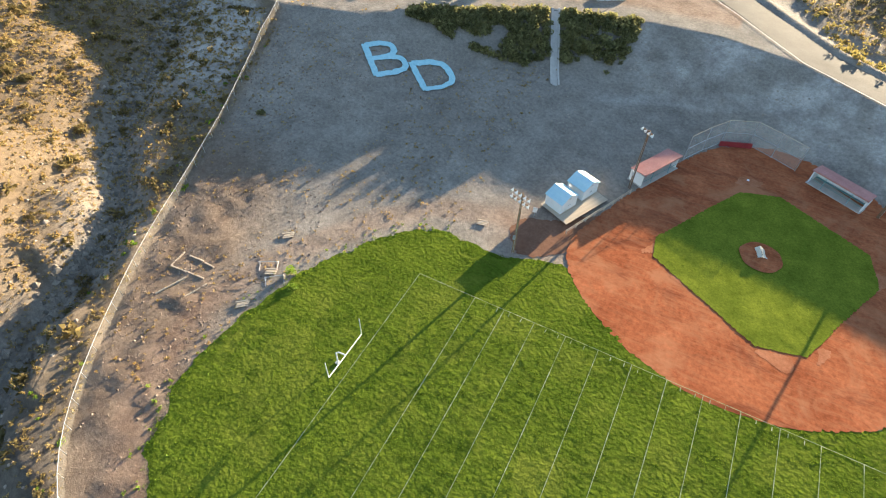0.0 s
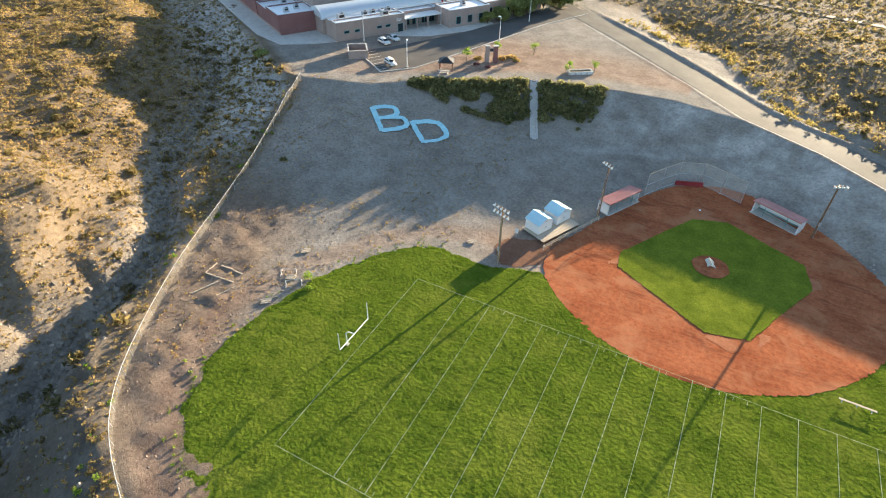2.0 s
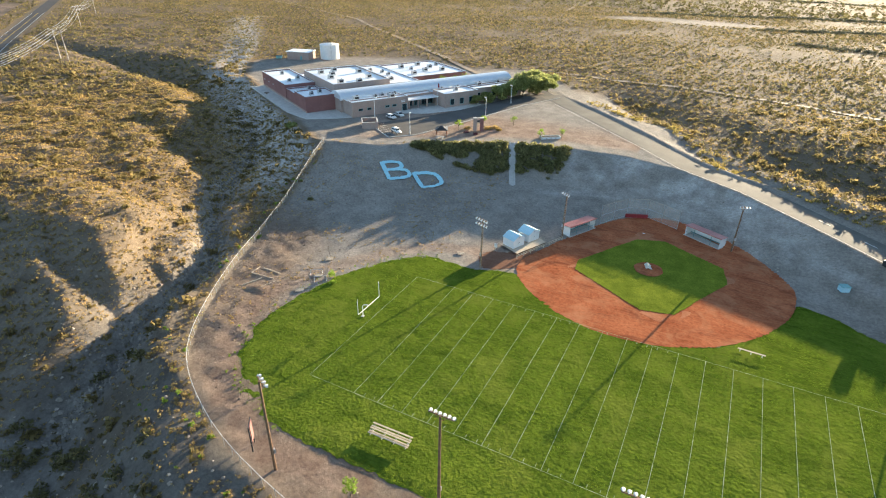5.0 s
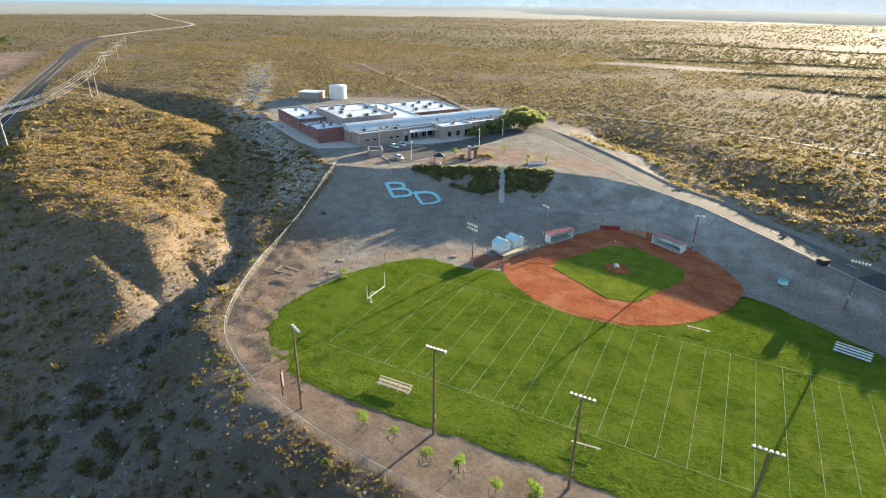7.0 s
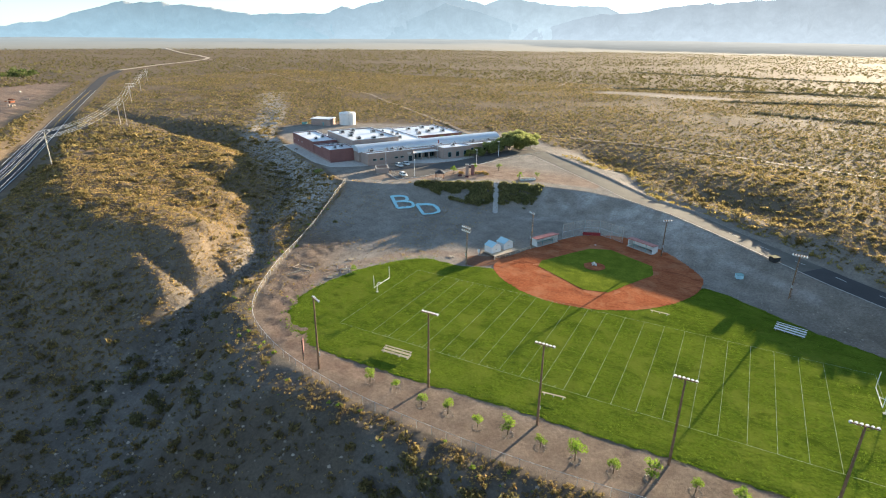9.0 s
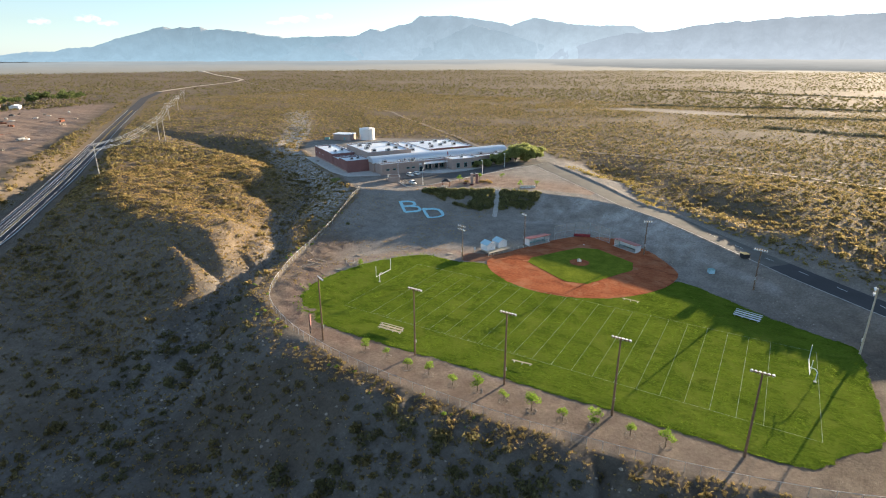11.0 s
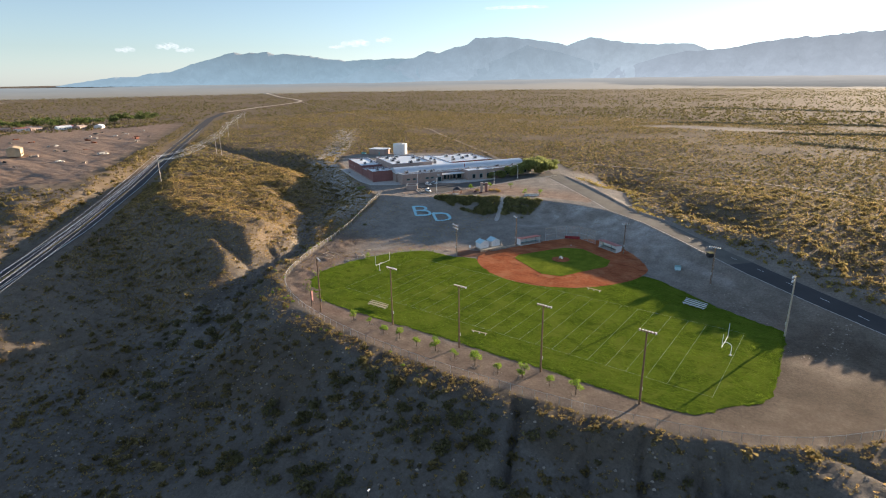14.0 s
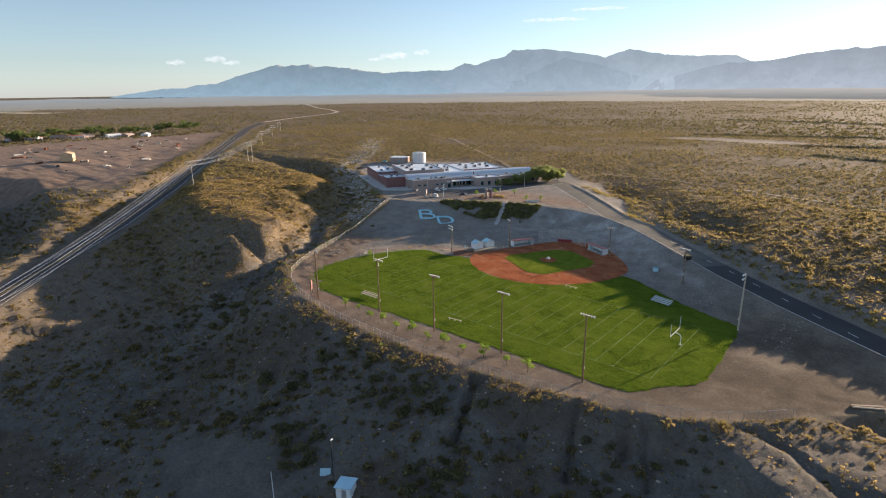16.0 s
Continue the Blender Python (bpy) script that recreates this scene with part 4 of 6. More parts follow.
        v.append(np.stack([qx, qy, land(qx, qy, False)[0] + 0.05 + tufts(qx, qy, np.full(qx.shape, 9.0)) + 0.055], 1))
    link_mesh(name, np.stack(v, 1).reshape(-1, 3), sheet(n, 2), LINE, markings)


for i in [0] + list(range(2, 23)) + [24]:
    chalk("yard_line", (i * YARD, 0), (i * YARD, WIDE), 0.115)
for y in (0, WIDE):
    chalk("sideline", (0, y), (LONG, y), 0.11)
    for i in range(12, 110):
        if i % 5:
            chalk("hash_mark", (i * 0.9144, y + (0.25 if y == 0 else -0.25)), (i * 0.9144, y + (0.85 if y == 0 else -0.85)), 0.13) if i % 2 == 0 and i < 60 else None


def goal(x, y, turn, label):
    g = thing("goal_post", x, y, 0.1, turn, label, "goal post", "football goal posts")
    bm = fresh()
    tube(bm, (-1.6, 0, 0), (-1.6, 0, 2.3), 0.09)
    tube(bm, (-1.6, 0, 2.3), (-1.1, 0, 2.85), 0.09)
    tube(bm, (-1.1, 0, 2.85), (0, 0, 3.05), 0.09)
    part("gooseneck", bm, WHITE, g)
    part("crossbar", tube(fresh(), (0, -3.55, 3.05), (0, 3.55, 3.05), 0.08), WHITE, g)
    for s in (-1, 1):
        up = part("upright", tube(fresh(), (0, 0, 0), (0, 0, 3.4), 0.06), WHITE, g)
        up.location = (0, s * 3.55, 3.05)
    part("footing", box(fresh(), -1.6, 0, -0.05, 0.6, 0.6, 0.12, bevel=0.02), CONCRETE, g)


goal(-0.3, 18.35, 0, "white gooseneck football goal post on green grass")
goal(107.5, 21.9, 180, "white gooseneck football goal post near the bare corner")


# ---- floodlight poles ----
def floodlight(parent, x, y, z, turn):
    bm = fresh()
    tube(bm, (0, 0, 0), (0, -0.3, -0.16), 0.13, 0.26, 10)
    tube(bm, (0, 0, 0), (0, 0.14, 0.06), 0.1, 0.07, 8)
    box(bm, 0, 0, 0.05, 0.06, 0.06, 0.25)
    ob = part("floodlight", bm, WHITE, parent, "white bell-shaped floodlight")
    ob.matrix_basis = pose(x, y, z, 0, 0, turn)
    return ob


def light_pole(x, y, tall, turn, tiers, lamps, label, wood=WOODPOLE, span=3.4):
    z = height(x, y) - 0.1
    p = thing("floodlight_pole", x, y, z, turn, label, "light pole", "floodlight poles round the field")
    part("pole", tube(fresh(), (0, 0, 0), (0, 0, tall), 0.24, 0.15, 10), wood, p, smooth_shade=False)
    first = None
    for k in range(tiers):
        h = tall - 0.25 - 1.15 * k
        bm = box(fresh(), 0, -0.2, h, span, 0.13, 0.16)
        tube(bm, (-0.9, -0.2, h), (0, -0.1, h - 0.7), 0.03, seg=6)
        tube(bm, (0.9, -0.2, h), (0, -0.1, h - 0.7), 0.03, seg=6)
        part("crossarm", bm, wood, p)
        for i in range(lamps):
            at = -span / 2 + 0.15 + (span - 0.3) * i / (lamps - 1)
            if first is None:
                first = floodlight(p, at, -0.3, h + 0.12, 0)
            else:
                again(first, at, -0.3, h + 0.12)
    part("meter_box", box(fresh(), 0, -0.3, 3.2, 0.4, 0.22, 0.75, bevel=0.02), GALV, p)
    bm = fresh()
    tube(bm, (0.12, -0.2, 0), (0.12, -0.16, tall - 2), 0.03, seg=6)
    part("conduit", bm, GALV, p)
    return p


light_pole(8.4, -17.4, 16.2, 155, 1, 4, "tall dark wooden floodlight pole beside the dirt path", span=2.6)
for px_, py_ in ((31.3, -11.9), (53.8, -12.2), (75.8, -11.2), (98.2, -11.0)):
    light_pole(px_, py_, 16.5, 180, 1, 6, "tall brown wooden floodlight pole on the grass edge")
light_pole(118.2, 41, 16.4, -95, 2, 3, "weathered floodlight pole with a pale lamp cluster at the field corner", PALEWOOD, 1.6)
# this pole's wood is a lighter copy of pole_wood, sunlight put into its colour
light_pole(10.4, 47.4, 12.4, -20, 2, 5, "wooden pole with two tiers of floodlights by the sheds", material("sunlit_pole_wood", (0.2, 0.13, 0.08), (0.34, 0.23, 0.14), scale=1.5, fine=14, bump=0.4))
light_pole(22.3, 71.2, 12.2, -35, 1, 4, "wooden floodlight pole beside the dugout", span=2.6)
light_pole(61.0, 84.2, 12.2, 30, 1, 4, "wooden floodlight pole below the road bank", span=2.6)
light_pole(95.1, 66.0, 12.4, -12, 1, 6, "wooden floodlight pole on the gravel bank")


# ---- bleachers and benches ----
def bleacher(x, y, turn, length, rows, mat, label):
    b = thing("bleacher", x, y, 0.12, turn, label, "bleacher")
    for k in range(rows):
        for nm, off, h in (("seat_plank", 0, 0.42), ("foot_plank", -0.38, 0.14)):
            if nm == "foot_plank" and k == 0:
                continue
            part(nm, box(fresh(), 0, 0.75 * k + off, h + 0.26 * k, length, 0.28, 0.05, bevel=0.01), mat, b)
    for i in range(4):
        at = -length / 2 + 0.4 + (length - 0.8) * i / 3
        bm = fresh()
        depth = 0.75 * (rows - 1)
        tube(bm, (at, -0.15, 0.03), (at, depth + 0.15, 0.03), 0.035, seg=6)
        for k in range(rows):
            tube(bm, (at, 0.75 * k, 0.03), (at, 0.75 * k, 0.42 + 0.26 * k), 0.03, seg=6)
        tube(bm, (at, -0.1, 0.1), (at, depth, 0.34 + 0.26 * (rows - 1)), 0.025, seg=6)
        part("frame", bm, GALV, b)
    return b


bleacher(19.6, -6.0, 2, 6.8, 3, PALEWOOD, "low weathered plank bleacher on the grass")
bleacher(94.6, 46.9, -14, 6.4, 4, WHITE, "white metal bleacher at the shaded edge of the grass")


def bench(x, y, turn, label):
    b = thing("player_bench", x, y, 0.14, turn, label, "bench", "players' benches")
    part("seat", box(fresh(), 0, 0, 0.42, 4.6, 0.34, 0.06, bevel=0.015), PALEWOOD, b)
    for i in (-1.8, 0, 1.8):
        bm = box(fresh(), i, 0, 0, 0.08, 0.3, 0.42)
        box(bm, i, 0, 0, 0.12, 0.5, 0.05)
        part("leg", bm, GALV, b)


bench(53.9, -3.2, 6, "long pale wooden players' bench on the grass")
bench(66.5, 42.7, -2, "long pale wooden players' bench by the clay infield")


# ---- baseball diamond ----
def pitchers_mound():
    bm = fresh()
    rings, seg = 6, 28
    last = None
    for k in range(rings + 1):
        r = 3.2 * (1 - k / rings)
        z = 0.26 * math.sin(math.pi / 2 * k / rings)
        ring = [bm.verts.new((r * math.cos(2 * math.pi * i / seg) * (1 + 0.04 * math.sin(5 * i)), r * math.sin(2 * math.pi * i / seg), z)) for i in range(seg)] if k < rings else [bm.verts.new((0, 0, z))]
        if last:
            for i in range(seg):
                j = (i + 1) % seg
                bm.faces.new((last[i], last[j], ring[j], ring[i]) if len(ring) > 1 else (last[i], last[j], ring[0]))
        last = ring
    ob = part("pitchers_mound", bm, CLAY, None, "", True)
    ob.matrix_world = pose(44.7, 65.0, 0.2)
    return tagged(ob, "raised round red clay pitcher's mound", "mound", kind="structure")


pitchers_mound()


def tarp(x, y, z):
    t = thing("tarpaulin", x, y, z, 20, "crumpled cream tarpaulin draped over a low frame on the mound", "tarpaulin")
    n = 14
    gx_, gy_ = np.meshgrid(np.linspace(-0.75, 0.75, n), np.linspace(-1.05, 1.05, n), indexing="ij")
    h = 0.7 * np.clip(1 - np.abs(gx_ + 0.1) / 0.85, 0, 1) ** 0.8 * (0.55 + 0.45 * smooth(gy_, -0.9, 0.6)) + 0.1 * fbm(gx_ * 9, gy_ * 9, 4, 3)
    link_mesh("cover", np.stack([gx_.ravel() * (1 + 0.25 * fbm(gy_.ravel() * 5, gx_.ravel(), 3, 2)), gy_.ravel(), np.maximum(h.ravel(), 0.02)], 1), sheet(n, n), material("cream_canvas", (0.5, 0.46, 0.37), (0.66, 0.61, 0.5), scale=1.5, fine=12, bump=0.3), t, True)
    bm = fresh()
    for s in (-0.6, 0.6):
        tube(bm, (-0.4, s, 0), (-0.1, s, 0.5), 0.03, seg=6)
        tube(bm, (0.3, s, 0), (-0.1, s, 0.5), 0.03, seg=6)
    tube(bm, (-0.1, -0.6, 0.5), (-0.1, 0.6, 0.5), 0.03, seg=6)
    part("frame", bm, DARK, t)


tarp(44.5, 65.4, 0.42)


def dugout(x, y, turn, label):
    d = thing("dugout", x, y, 0.02, turn, label, "dugout", "dugouts")
    part("roof", prism(fresh(), [(-1.6, 2.35), (1.5, 2.75), (1.5, 2.87), (-1.6, 2.47)], -4.9, 4.9), REDROOF, d, "faded pinkish red metal roof")
    bm = fresh()
    for i in range(25):
        y0 = -4.8 + 0.4 * i
        prism(bm, [(-1.6, 2.472), (1.5, 2.872), (1.5, 2.91), (-1.6, 2.51)], y0 - 0.025, y0 + 0.025)
    part("roof_seam", bm, REDROOF, d)
    part("fascia", prism(fresh(), [(1.5, 2.62), (1.56, 2.62), (1.56, 2.92), (1.5, 2.92)], -4.95, 4.95), REDROOF, d)
    part("back_wall", box(fresh(), -1.45, 0, 0, 0.18, 9.4, 2.3), WHITE, d, "white painted block back wall")
    for s in (-1, 1):
        part("end_wall", box(fresh(), -0.1, s * 4.65, 0, 2.6, 0.18, 2.3), WHITE, d)
        part("post", box(fresh(), 1.35, s * 2.3, 0, 0.1, 0.1, 2.65), TEAL, d)
    part("bench", box(fresh(), -0.9, 0, 0.42, 0.4, 8.8, 0.06), TEAL, d, "teal painted bench")
    part("front_rail", tube(fresh(), (1.3, -4.5, 1.05), (1.3, 4.5, 1.05), 0.04), TEAL, d)
    part("slab", box(fresh(), 0, 0, 0.0, 3.2, 9.8, 0.1), CONCRETE, d)


dugout(25.0, 77.0, -27, "open white dugout with a faded red metal roof beside the clay")
dugout(54.6, 87.3, -117, "open white dugout with a faded pink metal roof below the bank")


def backstop():
    root = tagged(new("backstop"), "tall chain-link backstop with angled wings behind home plate", "backstop")
    pts = [(29.0, 83.8), (31.5, 88.3), (34.2, 92.4), (39.0, 94.4), (43.3, 92.6), (47.6, 90.6)]
    tall = 5.4
    ps = [Vector((x, y, height(x, y) - 0.05)) for x, y in pts]
    first = part("post", tube(fresh(), (0, 0, 0), (0, 0, tall), 0.07), GALV, root)
    first.location = ps[0]
    for p in ps[1:]:
        again(first, *p)
    for h in (0.3, 2.7, tall):
        bm = fresh()
        for a, b in zip(ps, ps[1:]):
            tube(bm, a + Vector((0, 0, h)), b + Vector((0, 0, h)), 0.05, seg=6)
        part("rail", bm, PALEWOOD if h > 5 else GALV, root)
    v = [q for p in ps for q in ((p.x, p.y, p.z + 0.1), (p.x, p.y, p.z + tall))]
    link_mesh("wire_mesh", v, [(2 * i, 2 * i + 2, 2 * i + 3, 2 * i + 1) for i in range(len(ps) - 1)], BACKSTOP_WIRE, root)
    pad = thing("padded_wall", 36.8, 92.4, 0.1, 21, "low dark red padded wall below the backstop", "wall pad")
    for i in range(4):
        part("pad", box(fresh(), -2.25 + 1.5 * i, 0, 0, 1.46, 0.22, 1.1, bevel=0.05), REDPAD, pad)


backstop()
base_plate = tagged(part("home_plate", prism(fresh(), [(-0.22, 0), (0.22, 0), (0.22, 0.06), (-0.22, 0.06)], -0.22, 0.22), WHITE), "small white rubber home plate on the clay", "home plate")
base_plate.location = (40.4, 83.4, 0.16)


# ---- sheds by the field ----
def shed(x, y, turn, label, w=3.8, l=3.5, h=2.1):
    s = thing("storage_shed", x, y, 0.46, turn, label, "shed", "storage sheds")
    part("wall", prism(fresh(), [(-w / 2, 0), (w / 2, 0), (w / 2, h), (0, h + 0.95), (-w / 2, h)], -l / 2, l / 2), WHITE, s, "white ribbed plastic walls")
    for k, sg in enumerate((-1, 1)):
        part("roof_panel", prism(fresh(), [(0, h + 1.02), (sg * (w / 2 + 0.2), h - 0.06), (sg * (w / 2 + 0.2), h + 0.04), (0, h + 1.12)], -l / 2 - 0.15, l / 2 + 0.15), BLUEROOF, s, "pale blue-white roof panel")
    for i in range(7):
        for sg in (-1, 1):
            part("rib", box(fresh(), sg * (w / 2 + 0.01), -l / 2 + 0.3 + i * (l - 0.6) / 6, 0.1, 0.03, 0.09, h - 0.2), WHITE, s)
    for sg in (-0.5, 0.5):
        dr = part("door", box(fresh(), sg * 1.0, -l / 2 - 0.02, 0.08, 0.94, 0.06, 1.85, bevel=0.015), WHITE, s)
        part("handle", box(fresh(), sg * 0.3, -l / 2 - 0.07, 1.0, 0.05, 0.06, 0.2), DARK, dr)
    part("vent", box(fresh(), 0, -l / 2 - 0.02, h + 0.2, 0.5, 0.05, 0.25), GALV, s)


deck = thing("timber_deck", 15.2, 62.6, 0.02, -25, "low pale timber deck under the storage sheds", "deck")
boards = part("board", box(fresh(), 0, 0, 0.36, 6.0, 0.44, 0.06), PALEWOOD, deck)
boards.location = (0, -4.9, 0)
for i in range(1, 21):
    again(boards, 0, -4.9 + 0.48 * i, 0)
for sx_ in (-2.8, 0, 2.8):
    part("joist", box(fresh(), sx_, 0, 0.0, 0.2, 9.6, 0.34), WOODPOLE, deck)
shed(13.2, 60.8, 67, "white plastic storage shed with a pale blue gable roof")
shed(15.3, 65.7, 67, "white plastic storage shed with a pale blue gable roof")
rail = thing("low_rail_fence", 19.6, 62.3, 0.05, 66, "low weathered rail fence beside the clay infield", "fence")
for i in range(8):
    part("post", box(fresh(), -8 + 16 * i / 7, 0, 0, 0.14, 0.14, 1.0), PALEWOOD, rail)
for h in (0.45, 0.85):
    part("rail", box(fresh(), 0, 0, h, 16.2, 0.07, 0.14), PALEWOOD, rail)
sign_post = thing("small_sign", 10.3, 56.5, height(10.3, 56.5), 10, "small white notice board on a post in the gravel", "sign")
part("post", box(fresh(), 0, 0, 0, 0.1, 0.1, 1.7), GALV, sign_post)
part("panel", box(fresh(), 0, -0.08, 0.9, 0.7, 0.05, 1.1, bevel=0.01), WHITE, sign_post)


# ---- red frame by the path ----
board = thing("scoreboard_frame", 3.0, -16.0, 0.0, 128, "narrow dark red scoreboard frame on two steel posts", "scoreboard")
for s in (-0.9, 0.9):
    part("post", box(fresh(), s, 0, 0, 0.16, 0.16, 4.6), DARK, board)
part("panel", box(fresh(), 0, -0.1, 1.6, 1.5, 0.14, 3.2, bevel=0.02), REDBLOCK, board, "dull maroon sheet panel")
for h in (1.5, 4.7):
    part("crossbar", box(fresh(), 0, 0, h, 2.2, 0.12, 0.14), DARK, board)


# ---- foundations and litter on the gravel ----
def footing(x, y, turn, runs, label):
    f = thing("block_foundation", x, y, height(x, y) - 0.05, turn, label, "foundation")
    for ax, ay, bx, by in runs:
        n = max(1, round(math.hypot(bx - ax, by - ay) / 0.42))
        an = math.atan2(by - ay, bx - ax)
        first = None
        for i in range(n):
            q = ((ax + (bx - ax) * (i + 0.5) / n), (ay + (by - ay) * (i + 0.5) / n))
            if first is None:
                first = part("block", box(fresh(), 0, 0, 0, 0.4, 0.24, 0.34, bevel=0.02), PALEWOOD, f)
                first.matrix_basis = pose(q[0], q[1], 0, 0, 0, math.degrees(an))
            else:
                again(first, q[0], q[1], 0, an, 0.9 + 0.15 * ((i * 7) % 5) / 5)


footing(-30.0, 21.0, 5, [(-3.2, -0.8, 2.8, -0.8), (-3.2, -0.8, -3.2, 2.2), (-2.0, 1.9, 0.6, 1.9), (1.0, 1.7, 2.8, 1.5)], "low tan block foundation outline on the gravel")
footing(-27.0, 18.0, 5, [(1.2, 1.8, -0.6, -2.2), (-2.4, 1.6, -4.4, -2.6)], "broken low tan block wall lines on the gravel")


def pallet_bench(x, y, turn, label):
    b = thing("plank_stack", x, y, height(x, y), turn, label, "plank stack")
    for i in range(4):
        part("plank", box(fresh(), 0.1 * (i % 3), -0.45 + 0.3 * i, 0.16 + 0.03 * (i % 2), 1.7, 0.22, 0.06, turn=4 * (i % 3)), PALEWOOD, b)
    for s in (-0.9, 0.9):
        part("bearer", box(fresh(), 0.6 * s, 0, 0, 0.14, 1.2, 0.16), WOODPOLE, b)


pallet_bench(-22.0, 33.3, 40, "small stack of grey planks on the gravel")
pallet_bench(-19.6, 26.2, 30, "small stack of grey planks by the turf edge")
pallet_bench(-19.2, 19.6, 40, "small stack of grey planks by the turf edge")
pallet_bench(3.5, 50.8, 10, "small stack of grey planks by the turf edge")


def pipe_frame(x, y, turn, label):
    f = thing("pipe_frame", x, y, height(x, y), turn, label, "pipe frame")
    for s in (-1.3, 1.3):
        part("upright", tube(fresh(), (s, 0, 0), (s, 0, 1.0), 0.05), GALV, f)
        part("foot", tube(fresh(), (s, -0.9, 0.05), (s, 0.9, 0.05), 0.05), GALV, f)
        part("brace", tube(fresh(), (s, 0.8, 0.08), (s, 0, 0.8), 0.035), GALV, f)
    part("crossbar", tube(fresh(), (-1.3, 0, 1.0), (1.3, 0, 1.0), 0.05), GALV, f)


pipe_frame(-20.6, 27.0, 30, "low grey pipe frame standing by the turf edge")
pipe_frame(-18.0, 25.2, 40, "low grey pipe frame standing by the turf edge")

# ---- painted letters on the slope ----
def stroke(parent, path, w, closed=False):
    """A band of painted stones laid on the slope."""
    pts = np.array(path, float)
    fine = []
    n = len(pts)
    for i in range(n if closed else n - 1):
        a, b = pts[i], pts[(i + 1) % n]
        m = max(1, int(np.linalg.norm(b - a) / 0.35))
        fine += [a + (b - a) * k / m for k in range(m)]
    if not closed:
        fine.append(pts[-1])
    fine = np.array(fine)
    way = np.roll(fine, -1, 0) - np.roll(fine, 1, 0) if closed else np.gradient(fine, axis=0)
    way /= np.linalg.norm(way, axis=1)[:, None]
    side = np.stack([way[:, 1], -way[:, 0]], 1)
    if closed:
        fine, side = np.vstack([fine, fine[:1]]), np.vstack([side, side[:1]])
    rows = [fine + side * w * (k / 4 - 0.5) for k in range(5)]
    v = np.stack(rows, 1).reshape(-1, 2)
    v += 0.16 * np.stack([fbm(v[:, 0], v[:, 1], 0.9, 2), fbm(v[:, 0] + 30, v[:, 1], 0.9, 2)], 1)
    z = land(v[:, 0], v[:, 1], False)[0] + 0.22 + 0.12 * fbm(v[:, 0], v[:, 1], 0.6, 2)
    return link_mesh("stone_band", np.column_stack([v, z]), sheet(len(fine), 5), BLUEROCK, parent, False)


def slope_letter(name, foot, head, right, shapes, label):
    foot, head, right = (np.array(p, float) for p in (foot, head, right))
    root = tagged(new(name), label, "hillside letter", "painted letters on the slope")
    up, across = head - foot, right
    for shape, closed in shapes:
        stroke(root, [foot + across * u + up * v for u, v in shape], 1.3, closed)


bowl = lambda u0, u1, v0, v1: [(u0, v1), (u0 + 0.55 * (u1 - u0), v1), (u1 - 0.1 * (u1 - u0), v1 - 0.14 * (v1 - v0)), (u1, v0 + 0.66 * (v1 - v0)), (u1, v0 + 0.34 * (v1 - v0)), (u1 - 0.1 * (u1 - u0), v0 + 0.14 * (v1 - v0)), (u0 + 0.55 * (u1 - u0), v0), (u0, v0)]
slope_letter("letter_b", (-31.6, 74.4), (-37.9, 80.1), (4.5, 5.0), [([(0, -0.02), (0, 1.02)], False), (bowl(0.0, 0.82, 0.52, 0.98), False), (bowl(0.0, 1.0, 0.02, 0.52), False)],
             "large letter B of pale blue painted stones on the slope")
slope_letter("letter_d", (-21.5, 76.8), (-27.7, 81.9), (5.2, 4.7), [([(0, -0.02), (0, 1.02)], False), (bowl(0.0, 0.95, 0.04, 0.98), False)],
             "large letter D of pale blue painted stones on the slope")

# ---- school ----
SCHOOL = pose(-88.5, 105.7, 8.85, 0, 0, 60)      # x along the front, y away from it
school = new("school_building")
school.matrix_world = SCHOOL
tagged(school, "low red and tan block school with white roofs and barrel vault", "school")


def wing(u0, u1, v0, v1, tall, wall_mat, parapet=0.5, roof_mat=None):
    bm = fresh()
    box(bm, (u0 + u1) / 2, (v0 + v1) / 2, -0.3, u1 - u0, v1 - v0, tall + 0.3)
    w = part("wall", bm, wall_mat, school)
    part("roof", box(fresh(), (u0 + u1) / 2, (v0 + v1) / 2, tall + 0.004, u1 - u0 - 0.7, v1 - v0 - 0.7, 0.12), roof_mat or ROOFWHITE, school, "white membrane roof")
    bm = fresh()
    t = 0.35
    for cx, cy, sx, sy in (((u0 + u1) / 2, v0 + t / 2, u1 - u0 + 0.06, t), ((u0 + u1) / 2, v1 - t / 2, u1 - u0 + 0.06, t), (u0 + t / 2, (v0 + v1) / 2, t, v1 - v0 - 2 * t), (u1 - t / 2, (v0 + v1) / 2, t, v1 - v0 - 2 * t)):
        box(bm, cx, cy, tall, sx, sy, parapet)
    part("parapet", bm, wall_mat, school)
    bm = fresh()
    for cx, cy, sx, sy in (((u0 + u1) / 2, v0 + t / 2, u1 - u0 + 0.14, t + 0.1), ((u0 + u1) / 2, v1 - t / 2, u1 - u0 + 0.14, t + 0.1), (u0 + t / 2, (v0 + v1) / 2, t + 0.1, v1 - v0 - 2 * t), (u1 - t / 2, (v0 + v1) / 2, t + 0.1, v1 - v0 - 2 * t)):
        box(bm, cx, cy, tall + parapet, sx, sy, 0.07)
    part("coping", bm, VAULTMETAL, school)
    return w


